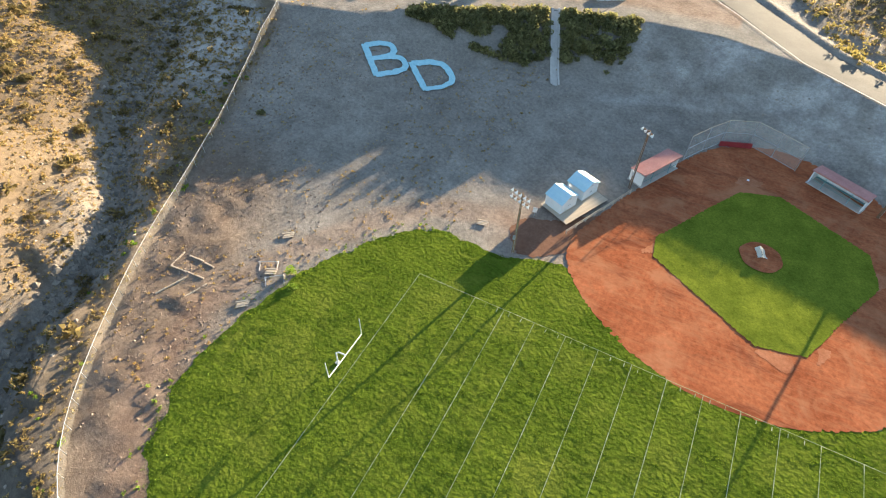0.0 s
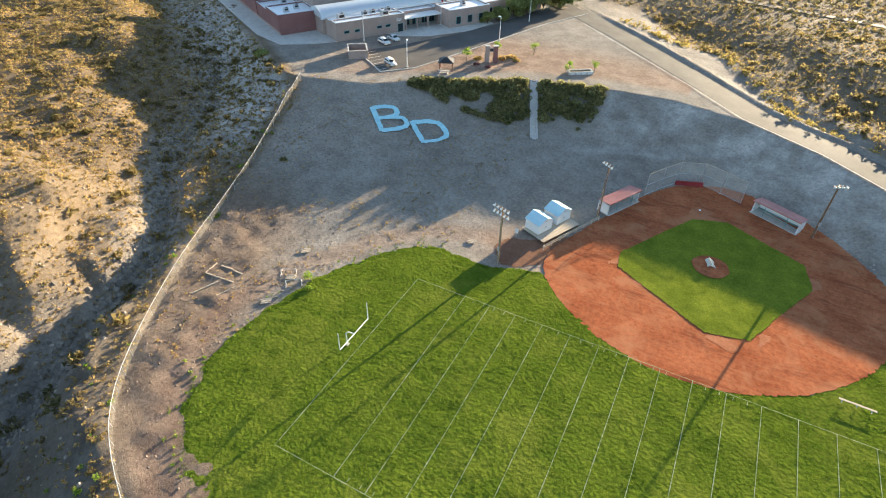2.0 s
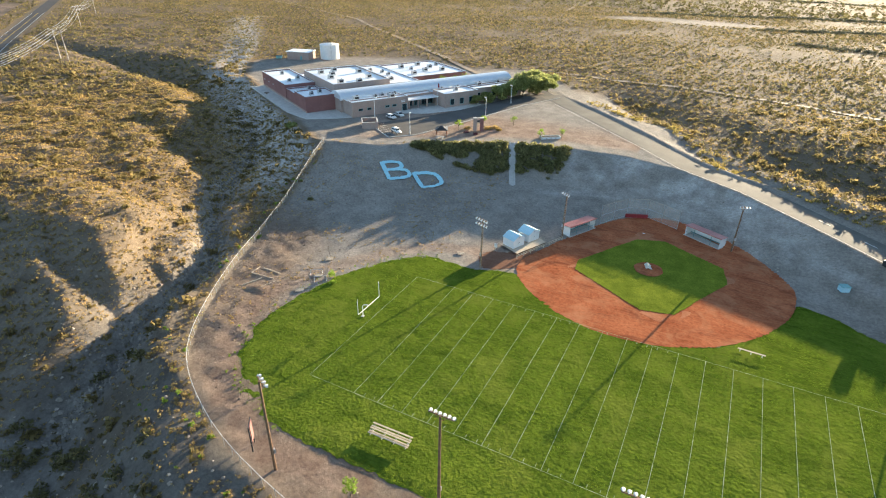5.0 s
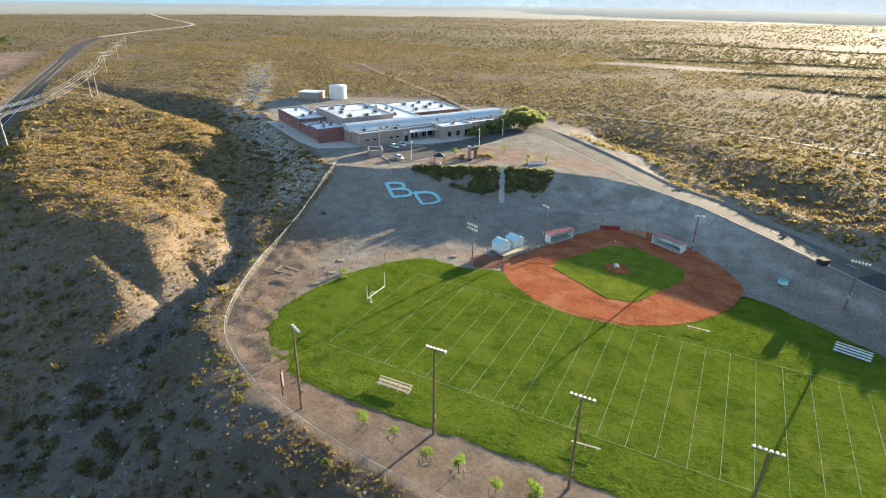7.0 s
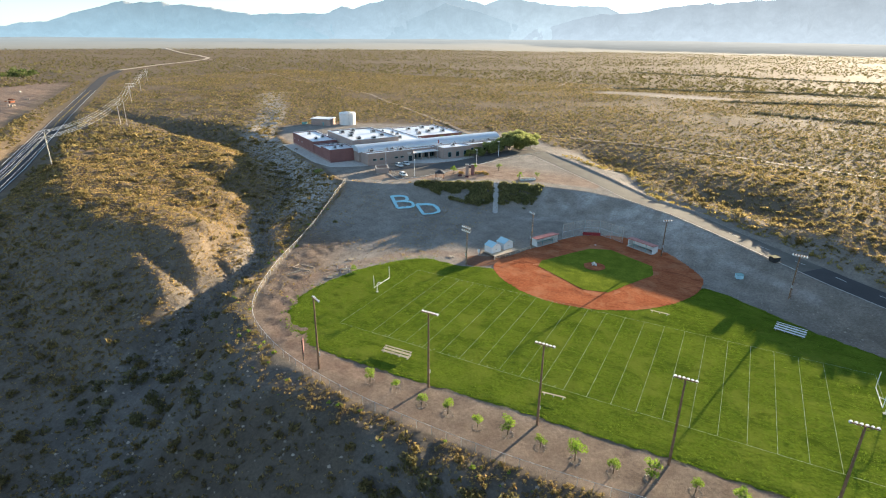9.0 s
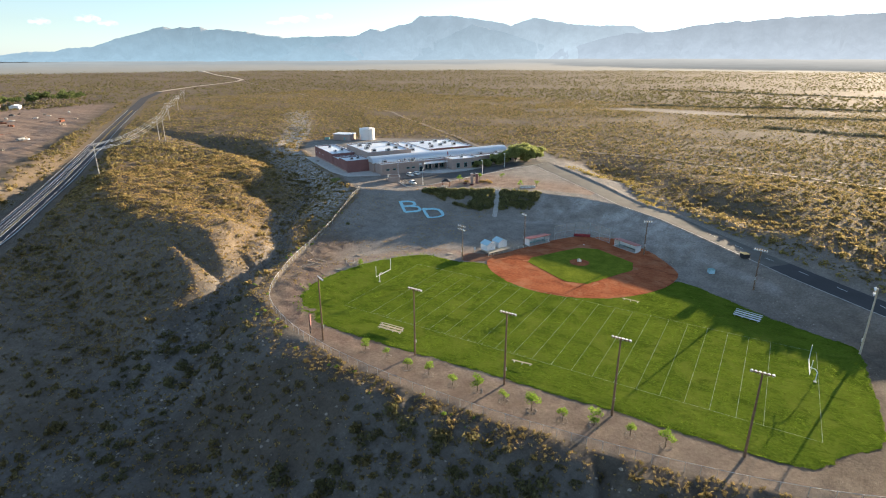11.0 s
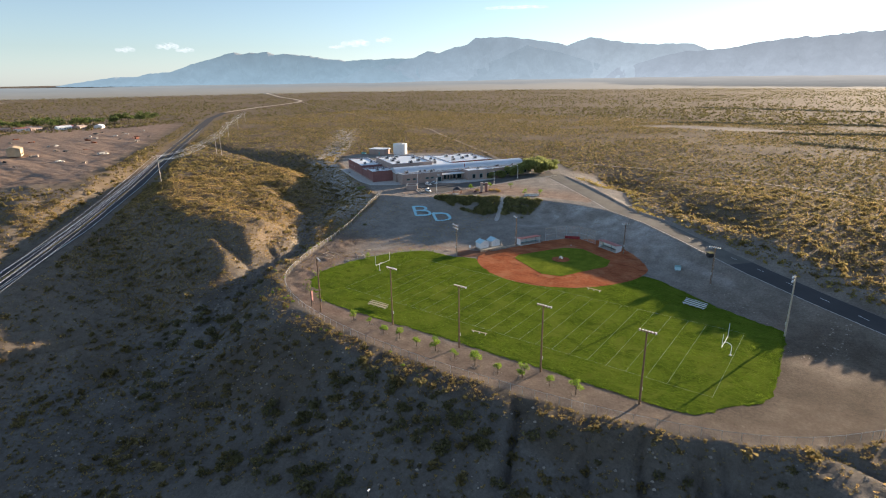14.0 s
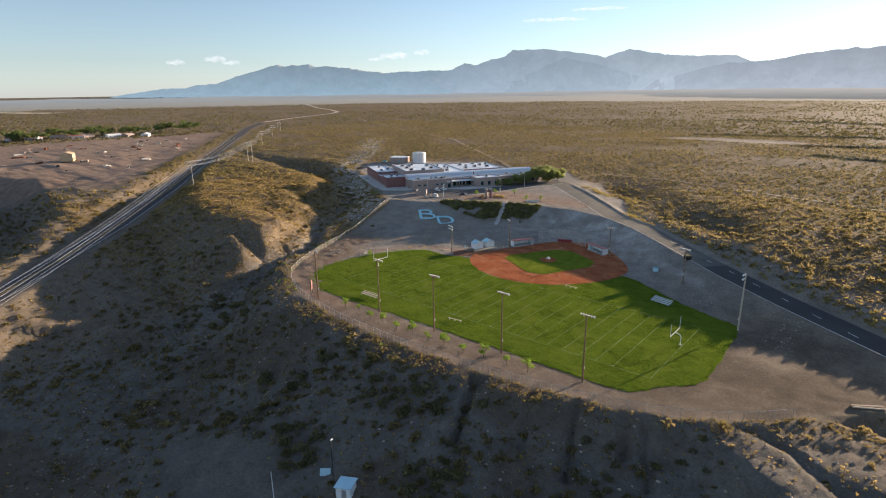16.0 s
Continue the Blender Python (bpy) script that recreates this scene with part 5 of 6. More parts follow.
def window(u, v, z, w, h, side=1):
    """A window in a wall that faces the front (side 1) or the end (side 2)."""
    turn = 0 if side == 1 else -90
    f = part("window", box(fresh(), 0, 0.03, 0, w, 0.12, h), GLASS, school, "dark tinted window")
    f.matrix_basis = pose(u, v, z, 0, 0, turn)
    bm = fresh()
    box(bm, 0, -0.04, -0.08, w + 0.16, 0.14, 0.08)
    box(bm, 0, -0.04, h, w + 0.16, 0.14, 0.08)
    for s in (-1, 1):
        box(bm, s * (w / 2 + 0.04), -0.04, 0, 0.08, 0.14, h)
    if w > 1.6:
        for i in range(1, int(w / 1.2)):
            box(bm, -w / 2 + i * w / int(w / 1.2), -0.05, 0, 0.06, 0.1, h)
    part("frame", bm, TEAL, f)


wing(0, 12.7, 0, 12, 5.6, REDBLOCK)
wing(0.3, 12.4, 12, 23, 4.4, REDBLOCK)
wing(0, 12.4, 23, 55, 5.8, REDBLOCK)
wing(12.7, 37, 3, 36, 8.3, TANBLOCK, 0.6)
wing(12.7, 36, -14, -10, 5.0, TANBLOCK)
wing(12.7, 36, -10, -5.5, 4.7, TANBLOCK)
wing(36, 50, -9.4, -5.5, 4.2, TANBLOCK, 0.4)
wing(50, 66, -18.5, -9.5, 5.0, TANBLOCK)
wing(66, 92, -14.5, -9.5, 4.6, TANBLOCK)
wing(50, 92, -9.5, -5.5, 4.2, TANBLOCK)
wing(37, 82, 3.2, 5, 4.4, REDBLOCK, 0.3)
wing(37, 52, 5, 45, 6.0, TANBLOCK, 0.4)
wing(52, 82, 14, 45, 5.6, REDBLOCK, 0.4)
wing(12.7, 37, 36, 47, 5.0, TANBLOCK, 0.4)
part("vault_wall", box(fresh(), 52.2, -1.4, -0.3, 81, 8.6, 5.2), TANBLOCK, school)
# red band on the end walls
part("band", box(fresh(), -0.05, 27, 0, 0.1, 55, 0.9), TANBLOCK, school)
# barrel vault
arc = [(3.0 - 9.0 * (0.5 - 0.5 * math.cos(math.pi * k / 14)), 5.0 + 2.6 * math.sin(math.pi * k / 14)) for k in range(15)]
bm = fresh()
ring0 = [bm.verts.new((11.5, v, z)) for v, z in arc]
ring1 = [bm.verts.new((93, v, z)) for v, z in arc]
for a0, a1, b0, b1 in zip(ring0, ring0[1:], ring1, ring1[1:]):
    bm.faces.new((a0, b0, b1, a1))
bm.faces.new(ring0)
bm.faces.new(ring1[::-1])
bmesh.ops.recalc_face_normals(bm, faces=bm.faces)
part("vault_roof", bm, VAULTMETAL, school, "pale curved standing-seam metal vault")
bm = fresh()
for (va, za), (vb, zb) in zip(arc, arc[1:]):
    tube(bm, (0, va, za + 0.02), (0, vb, zb + 0.02), 0.012, seg=4)
seam = part("seam", bm, VAULTMETAL, school)
seam.location = (11.6, 0, 0)
for i in range(1, 41):
    again(seam, 11.6 + 2.03 * i, 0, 0)
part("vault_edge", box(fresh(), 52, -6.1, 4.8, 81.6, 0.3, 0.25), WHITE, school)
for u, w in ((16, 1.6), (19.5, 1.6), (27, 1.6), (30, 1.6)):
    window(u, -14.02, 2.2, w, 0.7)
for u in (53.5, 58, 62.5):
    window(u, -18.52, 1.0, 1.7, 2.2)
for u in (69, 72.5, 77, 81, 85, 89):
    window(u, -14.52, 1.0, 1.7, 2.2)
for u in (39, 42.5, 46, 48.6):
    window(u, -9.42, 0.3, 2.4, 2.6)
window(34.4, -14.02, 0.1, 1.8, 2.5)
for v in (40, 46, 52):
    part("vent", box(fresh(), -0.03, v, 3.2, 0.12, 0.8, 0.5), GALV, school)
part("canopy", box(fresh(), 43, -11.6, 3.4, 15.5, 4.6, 0.3, bevel=0.05), WHITE, school, "white flat entrance canopy")
for u in (36.8, 41, 45, 49.2):
    part("column", box(fresh(), u, -13.2, 0, 0.55, 0.55, 3.4), TANBLOCK, school)
for i in range(10):
    part("sign_bar", box(fresh(), 33.2 + 0.36 * (i % 5), -14.08, 3.9 - 0.5 * (i // 5), 0.26, 0.06, 0.3), WHITE, school)


def roof_unit(u, v, z, big, turn=0):
    o = new("rooftop_unit")
    o.matrix_world = SCHOOL @ pose(u, v, z, 0, 0, turn)
    tagged(o, "grey boxy air-conditioning unit on the white roof", "air conditioner", "rooftop units")
    sx, sy, sz = (2.3, 1.5, 1.25) if big else (1.5, 1.2, 0.9)
    part("curb", box(fresh(), 0, 0, 0, sx + 0.2, sy + 0.2, 0.3), GALV, o)
    part("casing", box(fresh(), 0, 0, 0.3, sx, sy, sz, bevel=0.04), GALV, o)
    part("grille", box(fresh(), 0, -sy / 2 - 0.02, 0.5, sx * 0.7, 0.05, sz * 0.6), DARK, o)
    part("fan_guard", tube(fresh(), (sx * 0.2, 0, 0.3 + sz), (sx * 0.2, 0, 0.42 + sz), 0.42, 0.4, 14), DARK, o)


for u, v in ((17, 6), (17, 16), (17, 27), (24, 4), (24, 30), (31, 10), (32, 22), (20, 22)):
    roof_unit(u, v, 8.42, True)
for u, v, z in ((4, 4, 5.72), (8, 6, 5.72), (8, 18, 4.52), (4, 30, 5.92), (9, 34, 5.92), (6, 46, 5.92), (17, -8, 4.82), (25, -8, 4.82), (28, -7.6, 4.82), (31, -8, 4.82), (33.5, -7.4, 4.82), (30, -12, 5.12), (55, -7.5, 4.32), (63, -7.5, 4.32), (74, -7.5, 4.32), (84, -7.5, 4.32), (58, -14, 5.12),
                (42, 12, 6.12), (46, 22, 6.12), (43, 34, 6.12), (58, 20, 5.72), (66, 24, 5.72), (74, 22, 5.72), (60, 36, 5.72), (70, 38, 5.72), (78, 34, 5.72), (46, 28, 6.12), (62, 30, 5.72), (72, 30, 5.72)):
    roof_unit(u, v, z, (u + v) % 3 < 1)

# forecourt, parking and paths, laid on the terrace
def flat_patch(name, poly, lift, mat, label, category):
    bm = fresh()
    z = 8.78 + lift
    vs = [bm.verts.new((x, y, z)) for x, y in poly]
    f = bm.faces.new(vs)
    made = bmesh.ops.extrude_face_region(bm, geom=[f])
    for v in made["geom"]:
        if isinstance(v, bmesh.types.BMVert):
            v.co.z -= 0.35
    bmesh.ops.recalc_face_normals(bm, faces=bm.faces)
    return tagged(part(name, bm, mat), label, category, kind="structure")


def uv(u, v):
    p = SCHOOL @ Vector((u, v, 0))
    return (p.x, p.y)


flat_patch("parking_lot", [(-60, 106), (-45.5, 95.8), (-39, 103), (-33, 122), (-29, 136), (-22, 160), (-13, 180), (-24, 192), (-31, 172), (-36, 152), (-44, 133), (-52, 118)], 0.16, material("parking_asphalt", (0.07, 0.065, 0.06), (0.115, 0.107, 0.098), scale=0.12, fine=6, bump=0.15), "dark asphalt parking lot before the school", "parking lot")
flat_patch("forecourt", [uv(30, -14), uv(36, -9.5), uv(50, -9.5), uv(50, -18.6), uv(66, -18.6), uv(66, -21), uv(54, -24), uv(40, -22.5), uv(32, -18)], 0.2, CONCRETE, "pale concrete forecourt at the school entrance", "pavement")
flat_patch("side_apron", [uv(0, -0.2), uv(12.6, -0.2), uv(12.6, -13.8), uv(6, -12), uv(-3, -8), uv(-6, 4), uv(-6, 55), uv(-0.2, 55)], 0.27, CONCRETE, "pale gravel and concrete apron along the red wing", "pavement")
for a, b in (((-60, 106), (-45.5, 95.8)), ((-45.5, 95.8), (-39, 103)), ((-39, 103), (-33, 122)), ((-33, 122), (-29, 136)), ((-29, 136), (-22, 160)), ((-22, 160), (-13, 180))):
    dx, dy = b[0] - a[0], b[1] - a[1]
    k = part("kerb", box(fresh(), (a[0] + b[0]) / 2, (a[1] + b[1]) / 2, 8.75, math.hypot(dx, dy), 0.3, 0.34, turn=math.degrees(math.atan2(dy, dx))), CONCRETE)
    tagged(k, "pale concrete kerb round the parking lot", "kerb", "kerbs", kind="structure")
for i in range(7):
    k = part("parking_line", box(fresh(), -57 + 1.9 * i, 104.9 - 1.35 * i + 2.2, 8.945, 0.12, 4.4, 0.006, turn=-28), ROADPAINT)
    tagged(k, "thin white parking bay line", "road marking", "parking bay lines", kind="structure")


def car(x, y, turn, label, pickup=False):
    c = thing("parked_car", x, y, 8.95, turn, label, "car", "parked cars")
    bm = fresh()
    prof = [(-2.25, 0.35), (2.2, 0.35), (2.28, 0.7), (2.1, 0.92), (1.1, 1.02), (0.45, 1.55), (-0.75 if pickup else -1.7, 1.6), (-0.95 if pickup else -2.1, 1.08), (-2.25, 1.0)]
    prism(bm, prof, -0.88, 0.88)
    bmesh.ops.bevel(bm, geom=list(bm.edges), offset=0.06, segments=2, affect="EDGES")
    part("body", bm, WHITE, c, "glossy white painted body", True)
    for s in (-1, 1):
        part("side_window", prism(fresh(), [(0.95, 1.08), (0.42, 1.47), (-0.7 if pickup else -1.6, 1.5), (-0.85 if pickup else -1.85, 1.1)], s * 0.885, s * 0.9), GLASS, c)
        part("headlight", box(fresh(), 2.2, s * 0.62, 0.66, 0.1, 0.34, 0.16, bevel=0.02), GALV, c)
        part("tail_light", box(fresh(), -2.25, s * 0.7, 0.75, 0.06, 0.2, 0.2), REDPAD, c)
    part("windscreen", prism(fresh(), [(1.1, 1.06), (0.5, 1.53), (0.54, 1.55), (1.16, 1.07)], -0.72, 0.72), GLASS, c)
    if pickup:
        part("cargo_bed", box(fresh(), -1.65, 0, 1.0, 1.1, 1.4, 0.04), DARK, c)
    for sx in (-1.4, 1.4):
        for sy in (-0.82, 0.82):
            w = part("wheel", tube(fresh(), (sx, sy - 0.11, 0.34), (sx, sy + 0.11, 0.34), 0.34, seg=16), DARK, c)
            part("rim", tube(fresh(), (sx, sy - 0.125, 0.34), (sx, sy + 0.125, 0.34), 0.2, seg=12), GALV, w)


car(-57.2, 115.8, -22, "white saloon car parked by the school")
car(-56.4, 120.0, -22, "white pick-up truck parked by the school", True)
car(-46.2, 101.8, -30, "white estate car parked at the lot's corner")


def lamp_post(x, y, tall, turn, label="slim pale parking lot lamp post with a flat head"):
    p = thing("lamp_post", x, y, height(x, y) - 0.05, turn, label, "lamp post", "parking lot lamps")
    part("base", tube(fresh(), (0, 0, 0), (0, 0, 0.7), 0.3, 0.28, 12), CONCRETE, p)
    part("pole", tube(fresh(), (0, 0, 0.7), (0, 0, tall), 0.11, 0.08, 8), WHITE, p)
    part("head", box(fresh(), 0.5, 0, tall - 0.05, 1.0, 0.45, 0.18, bevel=0.04), WHITE, p)


for x, y, t_ in ((-63.7, 114.7, 20), (-41.2, 102.5, 110), (-28.2, 136.0, 160), (-27.7, 160.5, 160)):
    lamp_post(x, y, 7.2, t_)
flag = thing("flagpole", -51.4, 141.2, 8.8, 0, "tall pale flagpole with a small limp flag", "flagpole")
part("pole", tube(fresh(), (0, 0, 0), (0, 0, 9.5), 0.09, 0.05), WHITE, flag)
bm = fresh()
fv = [[bm.verts.new((0.05 + 0.12 * i, 0.12 * math.sin(2.2 * i + j), 9.2 - 0.28 * j - 0.08 * i)) for j in range(7)] for i in range(6)]
for i in range(5):
    for j in range(6):
        bm.faces.new((fv[i][j], fv[i + 1][j], fv[i + 1][j + 1], fv[i][j + 1]))
part("flag", bm, REDPAD, flag, "drooping red and white cloth")

# trash enclosure
enc = thing("bin_enclosure", -58.3, 103.6, 8.8, -52, "open-topped tan block enclosure for bins", "enclosure")
for cx, cy, sx, sy in ((0, 2.6, 6.4, 0.3), (-3.05, 0, 0.3, 5), (3.05, 0, 0.3, 5), (0, -2.6, 6.4, 0.3)):
    part("wall", box(fresh(), cx, cy, 0, sx, sy, 2.3), TANBLOCK, enc)
    part("cap", box(fresh(), cx, cy, 2.3, sx + 0.1, sy + 0.1, 0.1), CONCRETE, enc)

# brick gateway monument
gate = thing("block_monument", -23.0, 118.0, 8.8, 30, "pair of tan block pillars joined near the top", "monument")
for s in (-1.15, 1.15):
    part("pillar", box(fresh(), s, 0, 0, 1.2, 1.1, 4.6, bevel=0.03), REDBLOCK if s > 0 else TANBLOCK, gate)
    part("cap", box(fresh(), s, 0, 4.6, 1.4, 1.3, 0.15), CONCRETE, gate)
part("lintel", box(fresh(), 0, 0, 3.1, 1.3, 0.7, 1.1), TANBLOCK, gate)
part("plaque", box(fresh(), 0, -0.37, 3.3, 0.9, 0.06, 0.6), DARK, gate)

# shade shelter with its table
ram = thing("picnic_shelter", -31.4, 106.8, 8.8, 25, "small dark hipped-roof picnic shelter", "shelter")
bm = fresh()
bmesh.ops.create_cone(bm, cap_ends=True, segments=4, radius1=3.0, radius2=0.5, depth=1.1, matrix=pose(0, 0, 2.9, 0, 0, 45))
part("roof", bm, DARK, ram)
for sx in (-1.7, 1.7):
    for sy in (-1.7, 1.7):
        part("post", box(fresh(), sx, sy, 0, 0.16, 0.16, 2.5), RUST, ram)
pic = thing("picnic_table", -30.6, 103.9, 8.8, 15, "pale concrete picnic table with two benches", "table")
part("tabletop", box(fresh(), 0, 0, 0.7, 3.0, 0.8, 0.08, bevel=0.02), CONCRETE, pic)
for s in (-0.8, 0.8):
    part("bench", box(fresh(), 0, s, 0.42, 3.0, 0.32, 0.07, bevel=0.02), CONCRETE, pic)
for s in (-1, 1):
    part("support", box(fresh(), s, 0, 0, 0.25, 1.7, 0.42), CONCRETE, pic)
plant = thing("stone_planter", 1.4, 122.8, 8.8, 35, "long low pale stone planter wall", "planter")
for cx, cy, sx, sy in ((0, 1.0, 6.8, 0.36), (0, -1.0, 6.8, 0.36), (-3.2, 0, 0.36, 1.64), (3.2, 0, 0.36, 1.64)):
    part("wall", box(fresh(), cx, cy, 0, sx, sy, 0.8, bevel=0.03), CONCRETE, plant)
part("soil", box(fresh(), 0, 0, 0, 6.0, 1.6, 0.6), SOIL, plant)
for i in range(4):
    part("stone", box(fresh(), -2.4 + 1.6 * i, -1.2, 0.1, 1.2, 0.08, 0.5, bevel=0.02), WHITE, plant)

# water tank and pump house behind the school
tank = thing("water_tank", -155, 205, 8.9, 0, "large round white steel water tank", "water tank")
part("shell", tube(fresh(), (0, 0, 0), (0, 0, 7.6), 5.3, seg=40), WHITE, tank, smooth_shade=False)
part("roof", tube(fresh(), (0, 0, 7.6), (0, 0, 8.3), 5.4, 0.6, 40), WHITE, tank)
part("hatch", tube(fresh(), (3, -2, 7.8), (3, -2, 8.5), 0.5, seg=12), GALV, tank)
bm = fresh()
for s in (-0.25, 0.25):
    tube(bm, (4 + s, -3.75, 0), (4 + s, -3.75, 7.8), 0.04, seg=6)
for i in range(19):
    tube(bm, (3.75, -3.75, 0.4 * i), (4.25, -3.75, 0.4 * i), 0.025, seg=5)
part("ladder", bm, GALV, tank)
pump = thing("pump_house", -168, 196, 8.9, 15, "low tan block pump house by the tank", "pump house")
part("wall", box(fresh(), 0, 0, 0, 13, 9, 4), TANBLOCK, pump)
part("roof", box(fresh(), 0, 0, 4, 13.6, 9.6, 0.3), ROOFWHITE, pump)
part("door", box(fresh(), 2, -4.53, 0, 1.1, 0.08, 2.1), TEAL, pump)
bin_ = thing("green_bin", -179, 190, 8.9, 30, "dark green steel refuse skip", "bin")
part("body", prism(fresh(), [(-1.4, 0), (1.4, 0), (1.7, 1.5), (-1.7, 1.5)], -1, 1), TEAL, bin_)
part("lid", box(fresh(), 0, 0, 1.5, 3.4, 2.05, 0.1), DARK, bin_)

# concrete drainage chute on the slope
chute = tagged(new("drainage_chute"), "pale concrete drainage chute down the slope", "drain")
top_, low_ = np.array((-7.6, 111.2)), np.array((0.6, 91.5))
way_ = (low_ - top_) / np.linalg.norm(low_ - top_)
side_ = np.array((way_[1], -way_[0]))
for off, w_, up_, nm in ((0, 1.1, 0.08, "channel"), (-0.75, 0.4, 0.35, "side_wall"), (0.75, 0.4, 0.35, "side_wall")):
    strip(nm, [tuple(top_), tuple(low_)], off - w_ / 2, w_, up_, CONCRETE, step=1.0, parent=chute)

# dumpster, blue crate on the bank
skip = thing("rubbish_skip", 91.1, 82.3, height(91.1, 82.3), 130, "dark green rubbish skip at the roadside", "skip")
part("body", prism(fresh(), [(-0.9, 0.1), (0.9, 0.1), (1.1, 1.3), (-1.1, 1.5)], -1.0, 1.0), DARK, skip)
part("lid", box(fresh(), 0, 0, 1.46, 2.1, 2.1, 0.08), HEDGE, skip)
crate = thing("blue_crate", 83.1, 74.1, height(83.1, 74.1), 25, "pale blue plastic crate on the gravel bank", "crate")
part("body", box(fresh(), 0, 0, 0, 1.8, 1.5, 1.2, bevel=0.06), BLUEROOF, crate)
part("lid", box(fresh(), 0, 0, 1.2, 1.95, 1.65, 0.12, bevel=0.03), TEAL, crate)
part("base", box(fresh(), 0, 0, -0.1, 1.6, 1.3, 0.12), DARK, crate)

# ---- scrub and plants ----
rng = np.random.RandomState(21)


def wild_places(n, x0, x1, y0, y1, thin=True):
    """Places on natural ground: off the terraces, roads and bed of the washes."""
    x, y = x0 + (x1 - x0) * rng.rand(n), y0 + (y1 - y0) * rng.rand(n)
    rim, _ = chain(x, y, RIM)
    crest, (zc, st, ap, level) = chain(x, y, CREST)
    hw, _ = chain(x, y, HIGHWAY)
    ok = ((rim > 1.5) | (-crest > level + 10 - 7 * (x > 25))) & (np.abs(hw) > 9)
    u = -0.81 * (x + 240) + 0.59 * (y + 20)
    ok &= ~((hw > 24) & (hw < 280) & (u > -5) & (u < 505))
    ok &= ((x - 48) / 24) ** 2 + ((y + 73) / 9) ** 2 > 0.7 + 0.5 * rng.rand(n)
    ok &= ((x + 8) / 75) ** 2 + ((y - 532) / 22) ** 2 > 0.8 + 0.5 * rng.rand(n)
    if thin:
        ok &= fbm(x, y, 60, 3) + 0.9 * rng.rand(n) > 0.18
    return x[ok], y[ok]


def scrub(name, x, y, rmin, rmax, blades, mat, label, leaf=0.5, flat=0.8):
    r = rmin + (rmax - rmin) * rng.rand(len(x)) ** 1.6
    z = land(x, y)[0]
    v, f = clumps(np.stack([x, y, z], 1), r, r * flat * (0.8 + 0.6 * rng.rand(len(x))), blades, rng, leaf)
    return tagged(link_mesh(name, v, f, mat), label, "scrub", kind="stuff")


PLAINSCRUB = foliage("plain_scrub", (0.118, 0.104, 0.044), (0.218, 0.185, 0.078), 0.4, 0.4)
PLAINTUFT = foliage("plain_tuft", (0.265, 0.198, 0.078), (0.385, 0.288, 0.118), 0.42, 0.3)
x, y = wild_places(44000, -190, 190, -125, 200)
scrub("low_scrub", x, y, 0.18, 0.7, 11, SCRUB, "low olive-brown brush thick over the sandy slopes", 0.4)
x, y = wild_places(5600, -190, 190, -125, 200)
scrub("creosote_scrub", x, y, 0.6, 1.55, 36, SCRUB, "scattered larger olive creosote bushes on sandy slopes", 0.36)
x, y = wild_places(44000, -190, 190, -125, 200)
scrub("dry_tufts", x, y, 0.2, 0.5, 7, DRYSCRUB, "small straw-coloured dry grass tufts between the bushes", 0.6)
x, y = wild_places(7000, -5, 190, 72, 200, False)
scrub("roadside_scrub", x, y, 0.25, 0.8, 10, PLAINSCRUB, "thick olive scrub on the ground beyond the access road", 0.45)
x, y = wild_places(26000, -190, -44, -42, 135, False)
scrub("spur_tufts", x, y, 0.14, 0.42, 8, DRYSCRUB, "thick straw-gold tufts over the sunlit spur", 0.55)
x, y = wild_places(9000, -190, -44, -42, 135, False)
scrub("spur_brush", x, y, 0.25, 0.7, 14, PLAINTUFT, "olive-gold low brush over the sunlit spur", 0.4)
x, y = wild_places(80000, -620, 420, 60, 640)
near_ = (np.abs(x) < 188) & (y < 198)
scrub("desert_scrub", x[~near_], y[~near_], 0.35, 1.05, 6, PLAINSCRUB, "olive-brown desert scrub spread over the plain", 0.7)
x, y = wild_places(115000, -620, 420, 60, 640)
near_ = (np.abs(x) < 188) & (y < 198)
scrub("desert_tufts", x[~near_], y[~near_], 0.35, 0.8, 4, PLAINTUFT, "straw-coloured tufts spread over the plain", 0.8)
x, y = wild_places(16000, -620, -190, -260, 120)
scrub("western_scrub", x, y, 0.6, 1.5, 7, SCRUB, "olive-brown scrub on the far slopes beyond the highway", 0.7)
# the plain beyond, thinning and coarsening with distance
d = 550 + 2600 * rng.rand(90000) ** 1.25
a = np.radians(-88 + 125 * rng.rand(90000))
x, y = 40 + d * np.sin(a), d * np.cos(a)
hw, _ = chain(x, y, HIGHWAY)
ok = (np.abs(hw) > 14) & (fbm(x, y, 160, 3) + 0.8 * rng.rand(len(x)) > 0.15) & ~((x > -620) & (x < 420) & (y < 640))
scrub("plain_scrub", x[ok], y[ok], 0.9, 2.1, 5, PLAINSCRUB, "olive scrub covering the distant desert plain", 0.8, 0.8)

# added dark scrub bands that stand in for shadow in the plain's dry washes
tx, ty = [], []
for a_, b_ in (((-105, 919), (103, 884)), ((103, 884), (420, 870)), ((-63, 592), (7, 607)), ((7, 607), (117, 634)), ((117, 634), (330, 660)), ((53, 498), (122, 526)), ((122, 526), (300, 560)), ((81, 422), (129, 404)), ((129, 404), (260, 380))):
    k_ = int(math.dist(a_, b_) * 2.2)
    s_ = rng.rand(k_)
    tx.append(a_[0] + (b_[0] - a_[0]) * s_ + 1.5 * rng.randn(k_))
    ty.append(a_[1] + (b_[1] - a_[1]) * s_ + 3.0 * rng.randn(k_))
